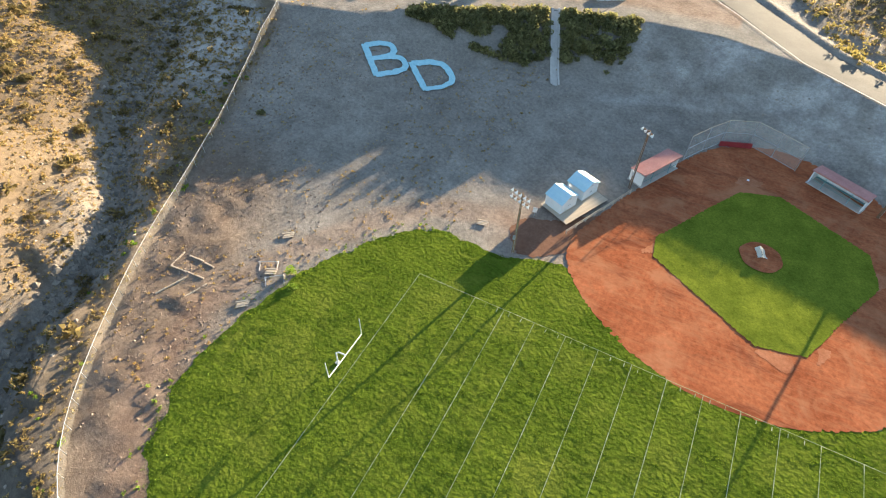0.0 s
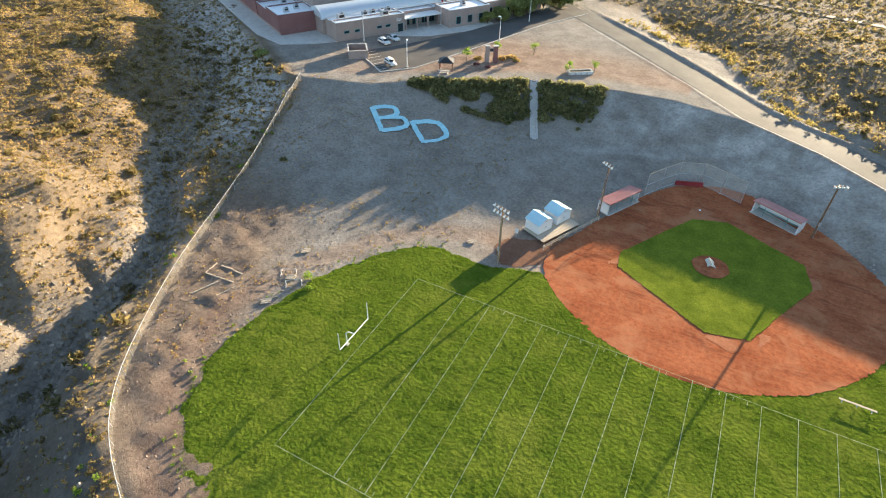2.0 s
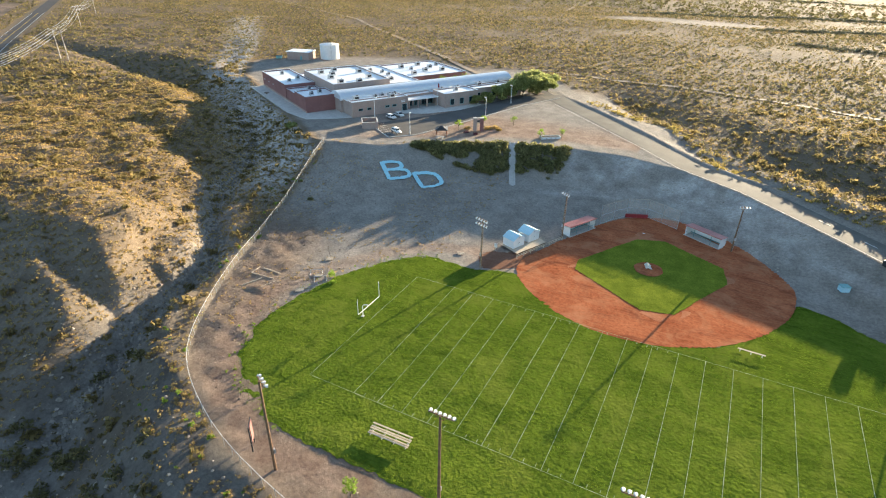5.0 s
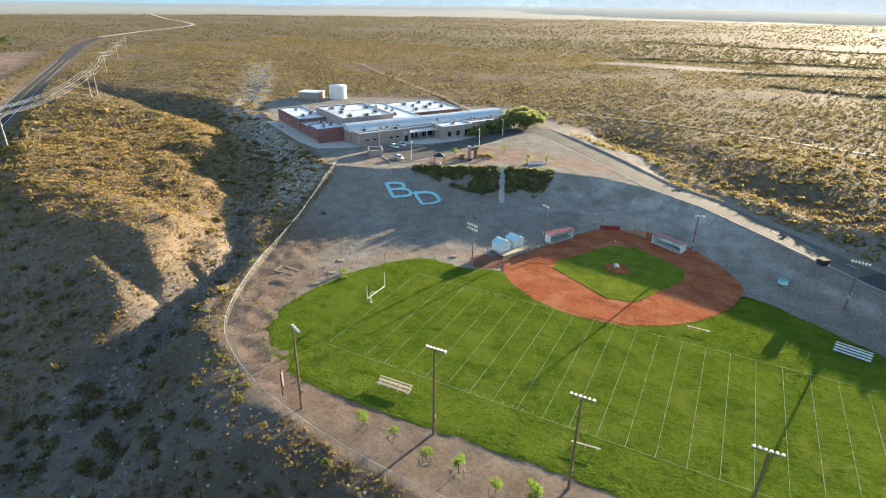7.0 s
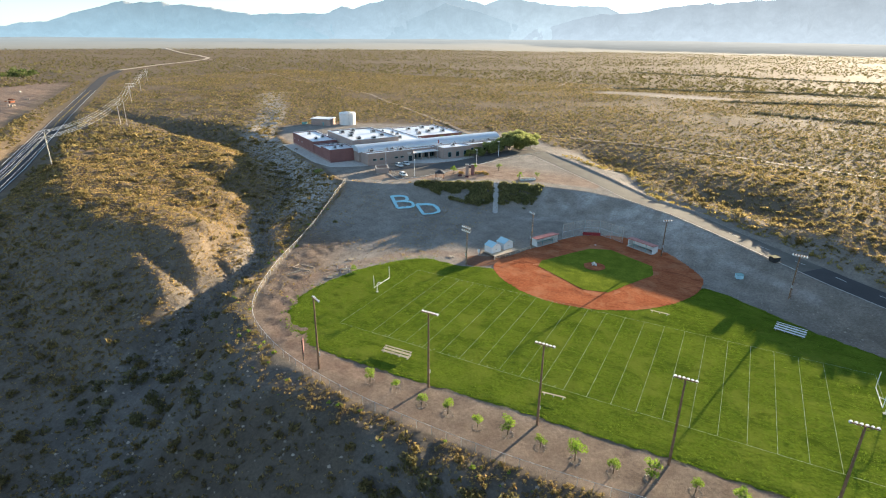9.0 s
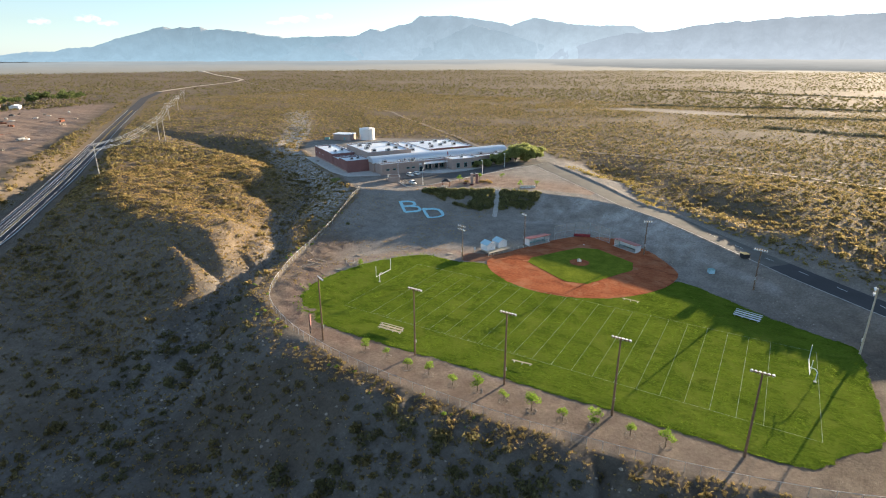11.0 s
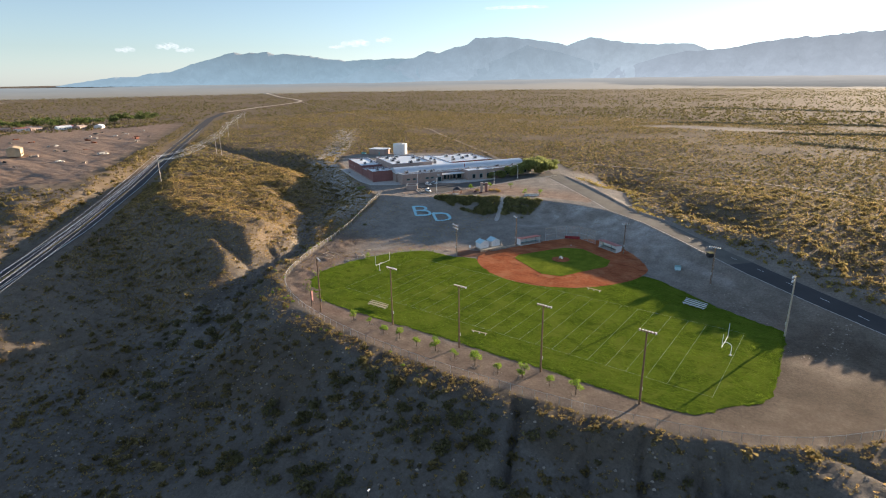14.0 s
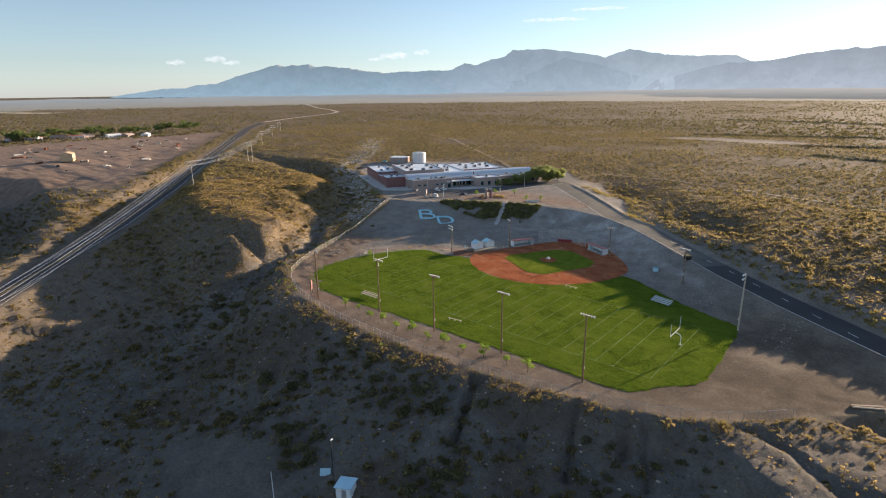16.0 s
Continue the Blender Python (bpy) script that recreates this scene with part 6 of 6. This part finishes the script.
SHADOW_SCRUB = foliage("wash_shadow_scrub", (0.11, 0.108, 0.075), (0.17, 0.165, 0.11), 0.3, 0.4)
scrub("wash_shadow_bands", np.concatenate(tx), np.concatenate(ty), 0.9, 2.2, 9, SHADOW_SCRUB, "dark scrub bands standing in for shadowed dry washes on the plain", 0.5)

# large bushes on the bank and at its foot
x, y = wild_places(1500, -45, 130, -75, 10, False)
rim_d = chain(x, y, RIM)[0]
ok = (rim_d > 5) & (rim_d < 45) & (fbm(x, y, 18, 2) + 0.5 * rng.rand(len(x)) > 0.4)
BANKBUSH = foliage("bank_bush", (0.115, 0.105, 0.045), (0.19, 0.165, 0.07), 0.5, 0.4)
scrub("bank_bushes", x[ok], y[ok], 0.8, 2.0, 80, BANKBUSH, "large dark olive bushes on the shaded bank", 0.22)

# golden brush and green weeds along the rim
t = rng.rand(3600)
line = np.array([(-58, 78), (-52, 52), (-42, 24), (-32, 5), (-24, -6.5), (-15, -13), (0, -19.5), (23, -24), (48, -25), (66, -24), (88, -21.5), (106, -17.5), (120, -12.5), (130, -6), (140, 4), (165, 12)])
seg = np.r_[0, np.cumsum(np.hypot(*np.diff(line, axis=0).T))]
s = t * seg[-1]
lx, ly = np.interp(s, seg, line[:, 0]), np.interp(s, seg, line[:, 1])
ahead = np.stack([np.interp(s + 1, seg, line[:, 0]) - lx, np.interp(s + 1, seg, line[:, 1]) - ly], 1)
ahead /= np.linalg.norm(ahead, axis=1)[:, None] + 1e-9
off = np.abs(rng.randn(3600)) * 3.2 - 0.8
x, y = lx + ahead[:, 1] * off, ly - ahead[:, 0] * off
few = np.where(y < 6, fbm(x, y, 9, 3) + 0.5 * rng.rand(3600) > 0.16, rng.rand(3600) < 0.4)
scrub("rim_brush", x[few], y[few], 0.12, 0.42, 14, PLAINTUFT, "golden dry brush along the canyon rim", 0.5, 1.0)
pick = (rng.rand(3600) < 0.035) & (lx < 60)
scrub("rim_weeds", x[pick] + rng.randn(pick.sum()), y[pick] - 1 + rng.randn(pick.sum()), 0.2, 0.6, 34, LEAF, "bright green weeds along the canyon rim", 0.4, 0.9)
# weeds on the gravel and along the turf edge
ex = np.array([p[0] for p in TURF_LINE])
ey = np.array([p[1] for p in TURF_LINE])
k = rng.randint(0, len(ex), 1500)
x, y = ex[k] + rng.randn(1500) * 1.1, ey[k] + rng.randn(1500) * 1.1
keep = (x < 4) & (y > -14) & (rng.rand(1500) < 0.35)
scrub("turf_edge_weeds", x[keep], y[keep], 0.1, 0.34, 14, LEAF, "ragged green weeds along the turf edge", 0.5, 0.7)
x, y = -56 + 56 * rng.rand(2600), 2 + 95 * rng.rand(2600)
ok = (-chain(x, y, RIM)[0] > 2) & (chain(x, y, CREST)[0] > 3) & (fbm(x, y, 16, 2) > -0.05) & ~inside_polygon(x, y, TURF_LINE)
scrub("pad_tufts", x[ok], y[ok], 0.1, 0.28, 9, DRYSCRUB, "pale dry tufts dotted over the gravel slope", 0.6)


# ---- stones ----
def stones(name, x, y, rmin, rmax, mat, label):
    n = len(x)
    base = np.array([(1, 0, 0), (0.3, 0.95, 0), (-0.8, 0.6, 0), (-0.8, -0.6, 0), (0.3, -0.95, 0), (0.1, 0.05, 0.75), (-0.25, 0.1, 0.7)])
    tri = np.array([(0, 1, 5), (1, 6, 5), (1, 2, 6), (2, 3, 6), (3, 4, 6), (4, 5, 6), (4, 0, 5)])
    r = rmin + (rmax - rmin) * rng.rand(n) ** 2.5
    turn = 2 * math.pi * rng.rand(n)
    b = base[None] * (0.75 + 0.5 * rng.rand(n, 7, 3)) * r[:, None, None]
    c, s_ = np.cos(turn)[:, None], np.sin(turn)[:, None]
    v = np.stack([b[:, :, 0] * c - b[:, :, 1] * s_, b[:, :, 0] * s_ + b[:, :, 1] * c, b[:, :, 2]], 2)
    v += np.stack([x, y, land(x, y)[0] - 0.12 * r], 1)[:, None]
    f = tri[None] + 7 * np.arange(n)[:, None, None]
    return tagged(link_mesh(name, v.reshape(-1, 3), f.reshape(-1, 3), mat), label, "stones", kind="stuff")


ROCK = material("desert_stone", (0.22, 0.18, 0.145), (0.36, 0.305, 0.25), scale=0.6, fine=6, island=0.3)
x, y = wild_places(16000, -130, 170, -110, 120, False)
w_, _v = chain(x, y, WASH)
g_, _v = chain(x, y, RIM)
keep = (np.abs(w_) < 9 + 8 * rng.rand(len(x))) | ((g_ < 30) & (rng.rand(len(x)) < 0.5))
WASHROCK = material("dark_wash_rock", (0.15, 0.13, 0.108), (0.25, 0.217, 0.178), scale=0.5, fine=4, bump=0.5, depth=0.1, island=0.35)
s_ = rng.rand(2600)
bx_ = np.interp(s_, [0, 0.16, 0.3, 0.42, 0.55, 0.68, 0.8, 0.9, 1], [-112, -87, -75, -64, -50, -46.5, -43, -39, -35]) + 1.7 * rng.randn(2600)
by_ = np.interp(s_, [0, 0.16, 0.3, 0.42, 0.55, 0.68, 0.8, 0.9, 1], [97, 76, 51, 37.5, 24.5, 14, -1, -15, -26]) + 1.7 * rng.randn(2600)
ok = -chain(bx_, by_, RIM)[0] < -2
stones("wash_rocks", bx_[ok], by_[ok], 0.15, 0.75, WASHROCK, "dark angular rocks crowding the bed of the wash")
stones("wash_stones", x[keep], y[keep], 0.1, 0.5, ROCK, "grey stones strewn along the wash and banks")
x, y = -55 + 60 * rng.rand(9000), -10 + 95 * rng.rand(9000)
ok = (-chain(x, y, RIM)[0] > 0.5) & (-chain(x, y, RIM)[0] < 26) & ~inside_polygon(x, y, TURF_LINE) & (fbm(x, y, 14, 2) + 0.4 * rng.rand(9000) > 0.16)
stones("pad_stones", x[ok], y[ok], 0.05, 0.26, material("brown_rubble", (0.15, 0.115, 0.09), (0.25, 0.195, 0.15), scale=0.6, fine=6, island=0.35), "small brown rubble stones scattered on the gravel")


x, y = -58 + 190 * rng.rand(16000), 30 + 90 * rng.rand(16000)
cd_, _v = chain(x, y, CREST)
ok = (cd_ > 0.5) & (cd_ < 34) & (-chain(x, y, RIM)[0] > 2) & ~inside_polygon(x, y, TURF_LINE) & ~inside_polygon(x, y, CLAY_LINE) & (fbm(x, y, 15, 3) + 0.45 * rng.rand(16000) > 0.2)
stones("slope_stones", x[ok], y[ok], 0.07, 0.34, ROCK, "loose stones strewn over the graded slope")


# ---- single plants ----
def tree(x, y, z, tall, spread, leaves, mat, label, category="tree", group="", name="tree", trunk_h=0.35, leaf=0.16, lobes=7, low=0.5):
    t_ = thing(name, x, y, z, 0, label, category, group)
    bm = fresh()
    fork = Vector((0.06 * tall * rng.randn() * 0.3, 0.02 * tall, tall * trunk_h))
    tube(bm, (0, 0, -0.1), fork, 0.035 * tall ** 0.9, 0.022 * tall ** 0.9, 8)
    tips = []
    for i in range(lobes):
        an = 2 * math.pi * i / lobes + 0.5 * rng.rand()
        tip = Vector((math.cos(an) * spread * (0.25 + 0.4 * rng.rand()), math.sin(an) * spread * (0.25 + 0.4 * rng.rand()), tall * (low + (0.86 - low) * rng.rand())))
        mid = fork.lerp(tip, 0.55) + Vector((0, 0, 0.05 * tall))
        tube(bm, fork, mid, 0.018 * tall ** 0.9, 0.012 * tall ** 0.9, 6)
        tube(bm, mid, tip, 0.012 * tall ** 0.9, 0.004 * tall, 5)
        tips.append(tip)
    part("trunk", bm, BARK, t_)
    tips.append(Vector((0, 0, tall * 0.78)))
    c = np.array([(p.x, p.y, p.z - 0.16 * tall) for p in tips])
    rad = np.array([spread * (0.32 + 0.2 * rng.rand()) for _ in tips])
    v, f = clumps(c, rad, np.array([tall * (0.26 + 0.12 * rng.rand()) for _ in tips]), leaves // len(tips), rng, leaf)
    link_mesh("crown", v, f, mat, t_)
    return t_


for i, (x_, y_) in enumerate([(20.2, -16.0), (26.2, -15.7), (33.0, -17.4), (38.5, -17.3), (44.8, -18.0), (50.2, -17.2), (56.2, -17.6), (62.2, -17.7), (68.3, -17.5), (73.8, -16.0), (80.2, -15.4), (86.2, -15.2)]):
    big = (1.0, 0.8, 0.95, 1.2, 0.95, 1.35, 0.85, 1.4, 1.0, 1.3, 0.95, 1.25)[i]
    tree(x_, y_, height(x_, y_) - 0.05, 3.0 * big, 1.35 * big, 620, LEAF, "young bright green sapling in a dry earth basin", "sapling", "saplings along the path", "sapling", 0.32, 0.2, 5)
    an = np.linspace(0, 2 * math.pi, 13)[:-1]
    stones("stone_ring", x_ + np.cos(an) * (0.9 + 0.15 * rng.rand(12)), y_ + np.sin(an) * (0.9 + 0.15 * rng.rand(12)), 0.12, 0.3, ROCK, "ring of small stones round a sapling")
for x_, y_, h_ in ((-29.5, 115.6, 3.4), (-24.6, 126.0, 3.0), (-14.8, 130.3, 3.0), (-1.4, 121.0, 3.0), (4.6, 125.2, 2.6), (-16, 35, 0)):
    if h_:
        tree(x_, y_, 8.75, h_ * 1.2, h_ * 0.55, 520, LEAF, "young yellow-green tree on the school terrace", "tree", "young terrace trees", "tree", 0.35, 0.2, 5)
for x_, y_, h_, s_ in ((-39, 151, 4, 3.0), (-36.5, 157, 4.6, 3.6), (-34.5, 163, 6.2, 4.4), (-32, 169, 7.2, 5.0), (-28.5, 176, 9.4, 7.0), (-24.5, 183, 9.6, 7.2), (-21.5, 189, 8.2, 5.6)):
    tree(x_, y_, 8.8, h_, s_, 5200, TREELEAF, "broad olive-green mesquite tree beside the school", "tree", "mesquite trees by the school", "mesquite_tree", 0.14, 0.15, 14, 0.22)
for u_, v_ in ((60, 7), (66, 9), (72, 8), (78, 10)):
    q_ = SCHOOL @ Vector((u_, v_, 0))
    tree(q_.x, q_.y, 8.8, 6.8, 2.2, 500, LEAF, "green courtyard tree rising above the roofs", "tree", "courtyard trees", "tree", 0.4, 0.2, 6)


def bush(x, y, r, h, mat, label, blades=260, name="bush"):
    v, f = clumps([(0, 0, 0), (0.35 * r, 0.2 * r, 0), (-0.3 * r, -0.25 * r, 0)], [r, 0.7 * r, 0.7 * r], [h, 0.8 * h, 0.75 * h], blades // 3, rng, 0.22)
    ob = link_mesh(name, v, f, mat)
    ob.location = (x, y, height(x, y) - 0.05)
    return tagged(ob, label, "bush")


bush(-45.5, 55, 0.9, 0.9, HEDGE, "lone dark green bush on the gravel slope")
bush(-83, 91, 2.2, 2.0, TREELEAF, "green bush on the pale bank below the school", 500)
bush(-16.6, 27.4, 0.8, 1.9, LEAF, "bright green bush by the turf edge")
bush(-14.8, 25.4, 0.8, 0.8, LEAF, "bright green bush by the turf edge")
for x_, y_, r_ in ((-27, 118, 1.3), (-25.6, 114, 1.0), (-21, 121.5, 1.5), (-19, 124, 1.4), (-17, 122, 1.2), (-22, 113.6, 0.9)):
    bush(x_, y_, r_, r_ * 0.8, material("maroon_shrub", (0.10, 0.035, 0.045), (0.2, 0.08, 0.09), scale=1, fine=5, island=0.3) if r_ < 1.15 else DRYSCRUB, "low maroon and straw ornamental shrub on the terrace", 240)
# dark shrubs over the top of the slope
sx = -35 + 46 * rng.rand(1500)
cy_ = np.interp(sx, [-35, -8, 10], [94.6, 110.6, 115.5])
down = rng.rand(1500) ** 1.15 * np.interp(sx, [-35, -29, -22, -10, 0, 7, 11], [1.5, 4, 10.5, 16, 18, 17, 13])
sy = cy_ - 0.3 - down
cd = np.abs((sx + 7.6) * (-19.7) - (sy - 111.2) * 8.2) / 21.3
ok = (cd > 1.3) & ((down < 4.5) | (fbm(sx, sy, 5, 2) > -0.12))
scrub("slope_shrubs", sx[ok], sy[ok], 0.6, 1.4, 60, HEDGE, "dense dark green shrubs over the top of the slope", 0.32, 1.0)
x, y = -70 + 60 * rng.rand(500), 84 + 45 * rng.rand(500)
ok = (chain(x, y, CREST)[0] < -0.3) & (chain(x, y, CREST)[0] > -2.2)
scrub("crest_tufts", x[ok], y[ok], 0.2, 0.5, 9, DRYSCRUB, "dry tufts along the crest of the slope")

# green-gold brush along the outer edge of the access road
t = rng.rand(560)
line = np.array([(-5, 178), (20, 160)] + [p[:2] for p in CREST[6:14]], float)
seg = np.r_[0, np.cumsum(np.hypot(*np.diff(line, axis=0).T))]
s = t * seg[-1]
lx, ly = np.interp(s, seg, line[:, 0]), np.interp(s, seg, line[:, 1])
ahead = np.stack([np.interp(s + 1, seg, line[:, 0]) - lx, np.interp(s + 1, seg, line[:, 1]) - ly], 1)
ahead /= np.linalg.norm(ahead, axis=1)[:, None] + 1e-9
off = 12.5 + np.abs(rng.randn(560)) * 3.5
off = np.where(s < math.hypot(25, 18), off - 8, off)
ROADBRUSH = foliage("roadside_brush", (0.24, 0.20, 0.06), (0.44, 0.34, 0.11), 0.5, 0.4)
scrub("roadside_brush", lx - ahead[:, 1] * off, ly + ahead[:, 0] * off, 0.3, 1.0, 16, ROADBRUSH, "green-gold brush along the access road", 0.42, 1.0)

# grass blades over the playing field
def blades(name, poly, n, tall, relief, lift, label):
    xs, ys = [p[0] for p in poly], [p[1] for p in poly]
    x, y = min(xs) + (max(xs) - min(xs)) * rng.rand(n), min(ys) + (max(ys) - min(ys)) * rng.rand(n)
    ok = inside_polygon(x, y, poly)
    ok &= ~inside_polygon(x, y, CLAY_LINE) if poly is TURF_LINE else ok
    x, y = x[ok], y[ok]
    n = len(x)
    z = land(x, y, False)[0] + lift + relief(x, y, np.full(n, 9.0)) - 0.03
    an, w = 2 * math.pi * rng.rand(n), 0.06 + 0.07 * rng.rand(n)
    h = tall * (0.4 + 0.9 * rng.rand(n)) * np.clip(0.8 + 1.4 * fbm(x, y, 0.6, 2) + 0.6 * fbm(x, y, 6, 2), 0.3, 2)
    base = np.stack([x, y, z], 1)
    side = np.stack([np.cos(an) * w, np.sin(an) * w, 0 * w], 1)
    tip = base + np.stack([0.5 * h * rng.randn(n), 0.5 * h * rng.randn(n), h], 1)
    v = np.stack([base - side, base + side, tip], 1).reshape(-1, 3)
    return tagged(link_mesh(name, v, np.arange(3 * n).reshape(-1, 3), BLADE), label, "grass", kind="stuff")


blades("grass_blades", TURF_LINE, 430000, 0.085, tufts, 0.05, "short green grass blades over the playing field")
blades("infield_blades", INFIELD_LINE, 16000, 0.05, lambda x, y, d: 0.05 * fbm(x, y, 1.2, 2), 0.19, "close-cut green grass blades on the diamond")

# ---- power line along the highway ----
CABLE = material("sunlit_cable", (0.55, 0.55, 0.55), (0.75, 0.75, 0.74), rough=0.35, metal=0.8, scale=0.2, fine=2)
POLEPALE = material("pale_power_pole", (0.36, 0.32, 0.27), (0.52, 0.47, 0.41), scale=0.8, fine=9)
POLES = [(-572, 352), (-471, 274), (-386, 207), (-276, 126), (-183, 35), (-47, -104), (60, -215)]
line_tops = []
for i, (x_, y_) in enumerate(POLES):
    z_ = height(x_, y_)
    p = thing("power_pole", x_, y_, z_ - 0.1, 52, "pale wooden power pole with crossarms beside the highway", "power pole", "power poles along the highway")
    tall = 15.5
    part("pole", tube(fresh(), (0, 0, 0), (0, 0, tall), 0.26, 0.17, 10), POLEPALE, p)
    for h in (14.9, 12.4):
        part("crossarm", box(fresh(), 0, 0, h, 4.4, 0.16, 0.18), POLEPALE, p)
        for at in (-2.1, 0.0, 2.1):
            part("insulator", tube(fresh(), (at, 0, h + 0.16), (at, 0, h + 0.5), 0.09, 0.06, 8), WHITE, p)
    line_tops.append([p.matrix_world @ Vector((at, 0, h + 0.5)) for h in (14.9, 12.4) for at in (-2.1, 0.0, 2.1)])
    if i in (3,):
        q = thing("power_pole", x_ + 5.5, y_ + 0.8, z_ - 0.1, 52, "pale wooden power pole with crossarms beside the highway", "power pole", "power poles along the highway")
        part("pole", tube(fresh(), (0, 0, 0), (0, 0, tall), 0.26, 0.17, 10), POLEPALE, q)
for k in range(6):
    bm = fresh()
    for a, b in zip(line_tops, line_tops[1:]):
        pts = [a[k].lerp(b[k], s / 14) - Vector((0, 0, 2.6 * 4 * (s / 14) * (1 - s / 14))) for s in range(15)]
        for m, n in zip(pts, pts[1:]):
            tube(bm, m, n, 0.055, seg=4)
    tagged(part("power_cable", bm, CABLE), "slack bright power cable strung between poles", "cable", "power cables")

# ---- gravel yard and houses beyond the highway ----
YARDWALL = material("yard_building", (0.42, 0.32, 0.2), (0.55, 0.43, 0.29), scale=0.3, fine=4)


def house(x, y, turn, w, l, h, wall, roof, label, name="house"):
    b = thing(name, x, y, height(x, y) - 0.1, turn, label, name.replace("_", " "), "far buildings")
    part("wall", box(fresh(), 0, 0, 0, w, l, h), wall, b)
    part("roof", prism(fresh(), [(-w / 2 - 0.5, h - 0.1), (w / 2 + 0.5, h - 0.1), (0, h + w * 0.16)], -l / 2 - 0.5, l / 2 + 0.5), roof, b)
    for i in range(3):
        part("window", box(fresh(), w / 2 + 0.02, -l / 3 + i * l / 3, 1.0, 0.1, 1.4, 1.2), GLASS, b)
    part("door", box(fresh(), w / 2 + 0.02, l / 6, 0, 0.1, 1.0, 2.1), DARK, b)


house(-404, 32, 65, 9, 13, 6.0, YARDWALL, YARDWALL, "tan metal workshop in the gravel yard", "workshop")
for i in range(14):
    x_, y_ = -720 + 5.5 * i + rng.randn() * 4, 30 + 12 * i + rng.randn() * 8
    house(x_, y_, 20 * rng.randn(), 9, 13 + 4 * rng.rand(), 3.4, WHITE if i % 3 else TANBLOCK, (TANBLOCK, ROOFWHITE, REDROOF)[i % 3], "small pale far-off house among trees")
FARLEAF = foliage("far_tree_leaf", (0.075, 0.105, 0.03), (0.15, 0.185, 0.06), 0.5, 0.35)
for i in range(64):
    y_ = -10 + 300 * rng.rand()
    x_ = -690 + 12 * rng.randn()
    tree(x_, y_, height(x_, y_), 9 + 7 * rng.rand(), 6.5 + 3.5 * rng.rand(), 190, FARLEAF, "far dark green shade tree among the houses", "tree", "trees among the far houses", "shade_tree", 0.3, 0.3, 5)
wall_ = tagged(strip("yard_wall", [(-640, 190), (-690, 60), (-712, -30)], 0, 0.6, 1.9, CONCRETE, step=6), "long pale boundary wall behind the gravel yard", "wall")
for i in range(60):
    x_, y_ = -300 - 270 * rng.rand(), 10 + 190 * rng.rand()
    hw_ = float(chain(np.array([x_]), np.array([y_]), HIGHWAY)[0][0])
    if not 40 < hw_ < 220:
        continue
    o = thing("scrap_pile", x_, y_, height(x_, y_) - 0.05, 360 * rng.rand(), "low heap of rubble and scrap on the yard", "scrap pile", "scrap piles in the yard")
    w_, h_ = 1.5 + 3.5 * rng.rand(), 0.6 + 1.2 * rng.rand()
    for _ in range(5):
        part("block", box(fresh(), w_ * rng.randn() * 0.4, w_ * rng.randn() * 0.3, 0, w_ * (0.3 + 0.5 * rng.rand()), w_ * 0.4, h_ * (0.4 + 0.6 * rng.rand()), turn=90 * rng.rand(), bevel=0.05), (RUST, ROCK, DARK, CONCRETE)[i % 4], o)

# ---- hut and poles on the canyon floor ----
def hut():
    x_, y_ = 75.2, -62.0
    z_ = height(x_, y_)
    h = thing("pump_hut", x_, y_, z_ - 0.05, 25, "small white hut with a pale blue roof on the canyon floor", "hut")
    part("wall", box(fresh(), 0, 0, 0, 3.0, 2.8, 2.4), WHITE, h)
    part("roof", prism(fresh(), [(-1.8, 2.35), (1.8, 2.6), (1.8, 2.72), (-1.8, 2.47)], -1.7, 1.7), BLUEROOF, h)
    part("door", box(fresh(), 0.2, -1.42, 0, 0.9, 0.06, 1.95), GALV, h)
    p = thing("street_lamp", 68.7, -60.1, height(68.7, -60.1), 100, "slim dark lamp post with a small pale head", "lamp post")
    part("pole", tube(fresh(), (0, 0, 0), (0, 0, 8.5), 0.1, 0.07), DARK, p)
    part("head", box(fresh(), 0.3, 0, 8.4, 0.7, 0.3, 0.15, bevel=0.03), WHITE, p)
    p = thing("white_mast", 62.6, -70.2, height(62.6, -70.2), 0, "slim white metal mast on the canyon floor", "mast")
    part("mast", tube(fresh(), (0, 0, 0), (0, 0, 6.5), 0.09, 0.06), WHITE, p)
    b = thing("metal_sheet", 66.9, -60.8, height(66.9, -60.8), 40, "pale blue sheet of metal leaning beside the lamp", "metal sheet")
    part("sheet", box(fresh(), 0, 0, 0, 2.2, 0.1, 1.5, tilt=-25), BLUEROOF, b)
    bush(70, -61.6, 0.9, 0.8, SCRUB, "dark bush beside the hut")
    t_ = thing("timber_stack", 148.5, 16.5, height(148.5, 16.5), 32, "stack of long weathered beams on the bare ground", "timber stack")
    for i in range(6):
        part("beam", box(fresh(), 0.3 * (i % 2), -0.6 + 0.42 * (i % 3), 0.28 * (i // 3), 6.2, 0.3, 0.26, turn=2 * (i % 3) - 2, bevel=0.02), (WOODPOLE, PALEWOOD)[i % 2], t_)


hut()
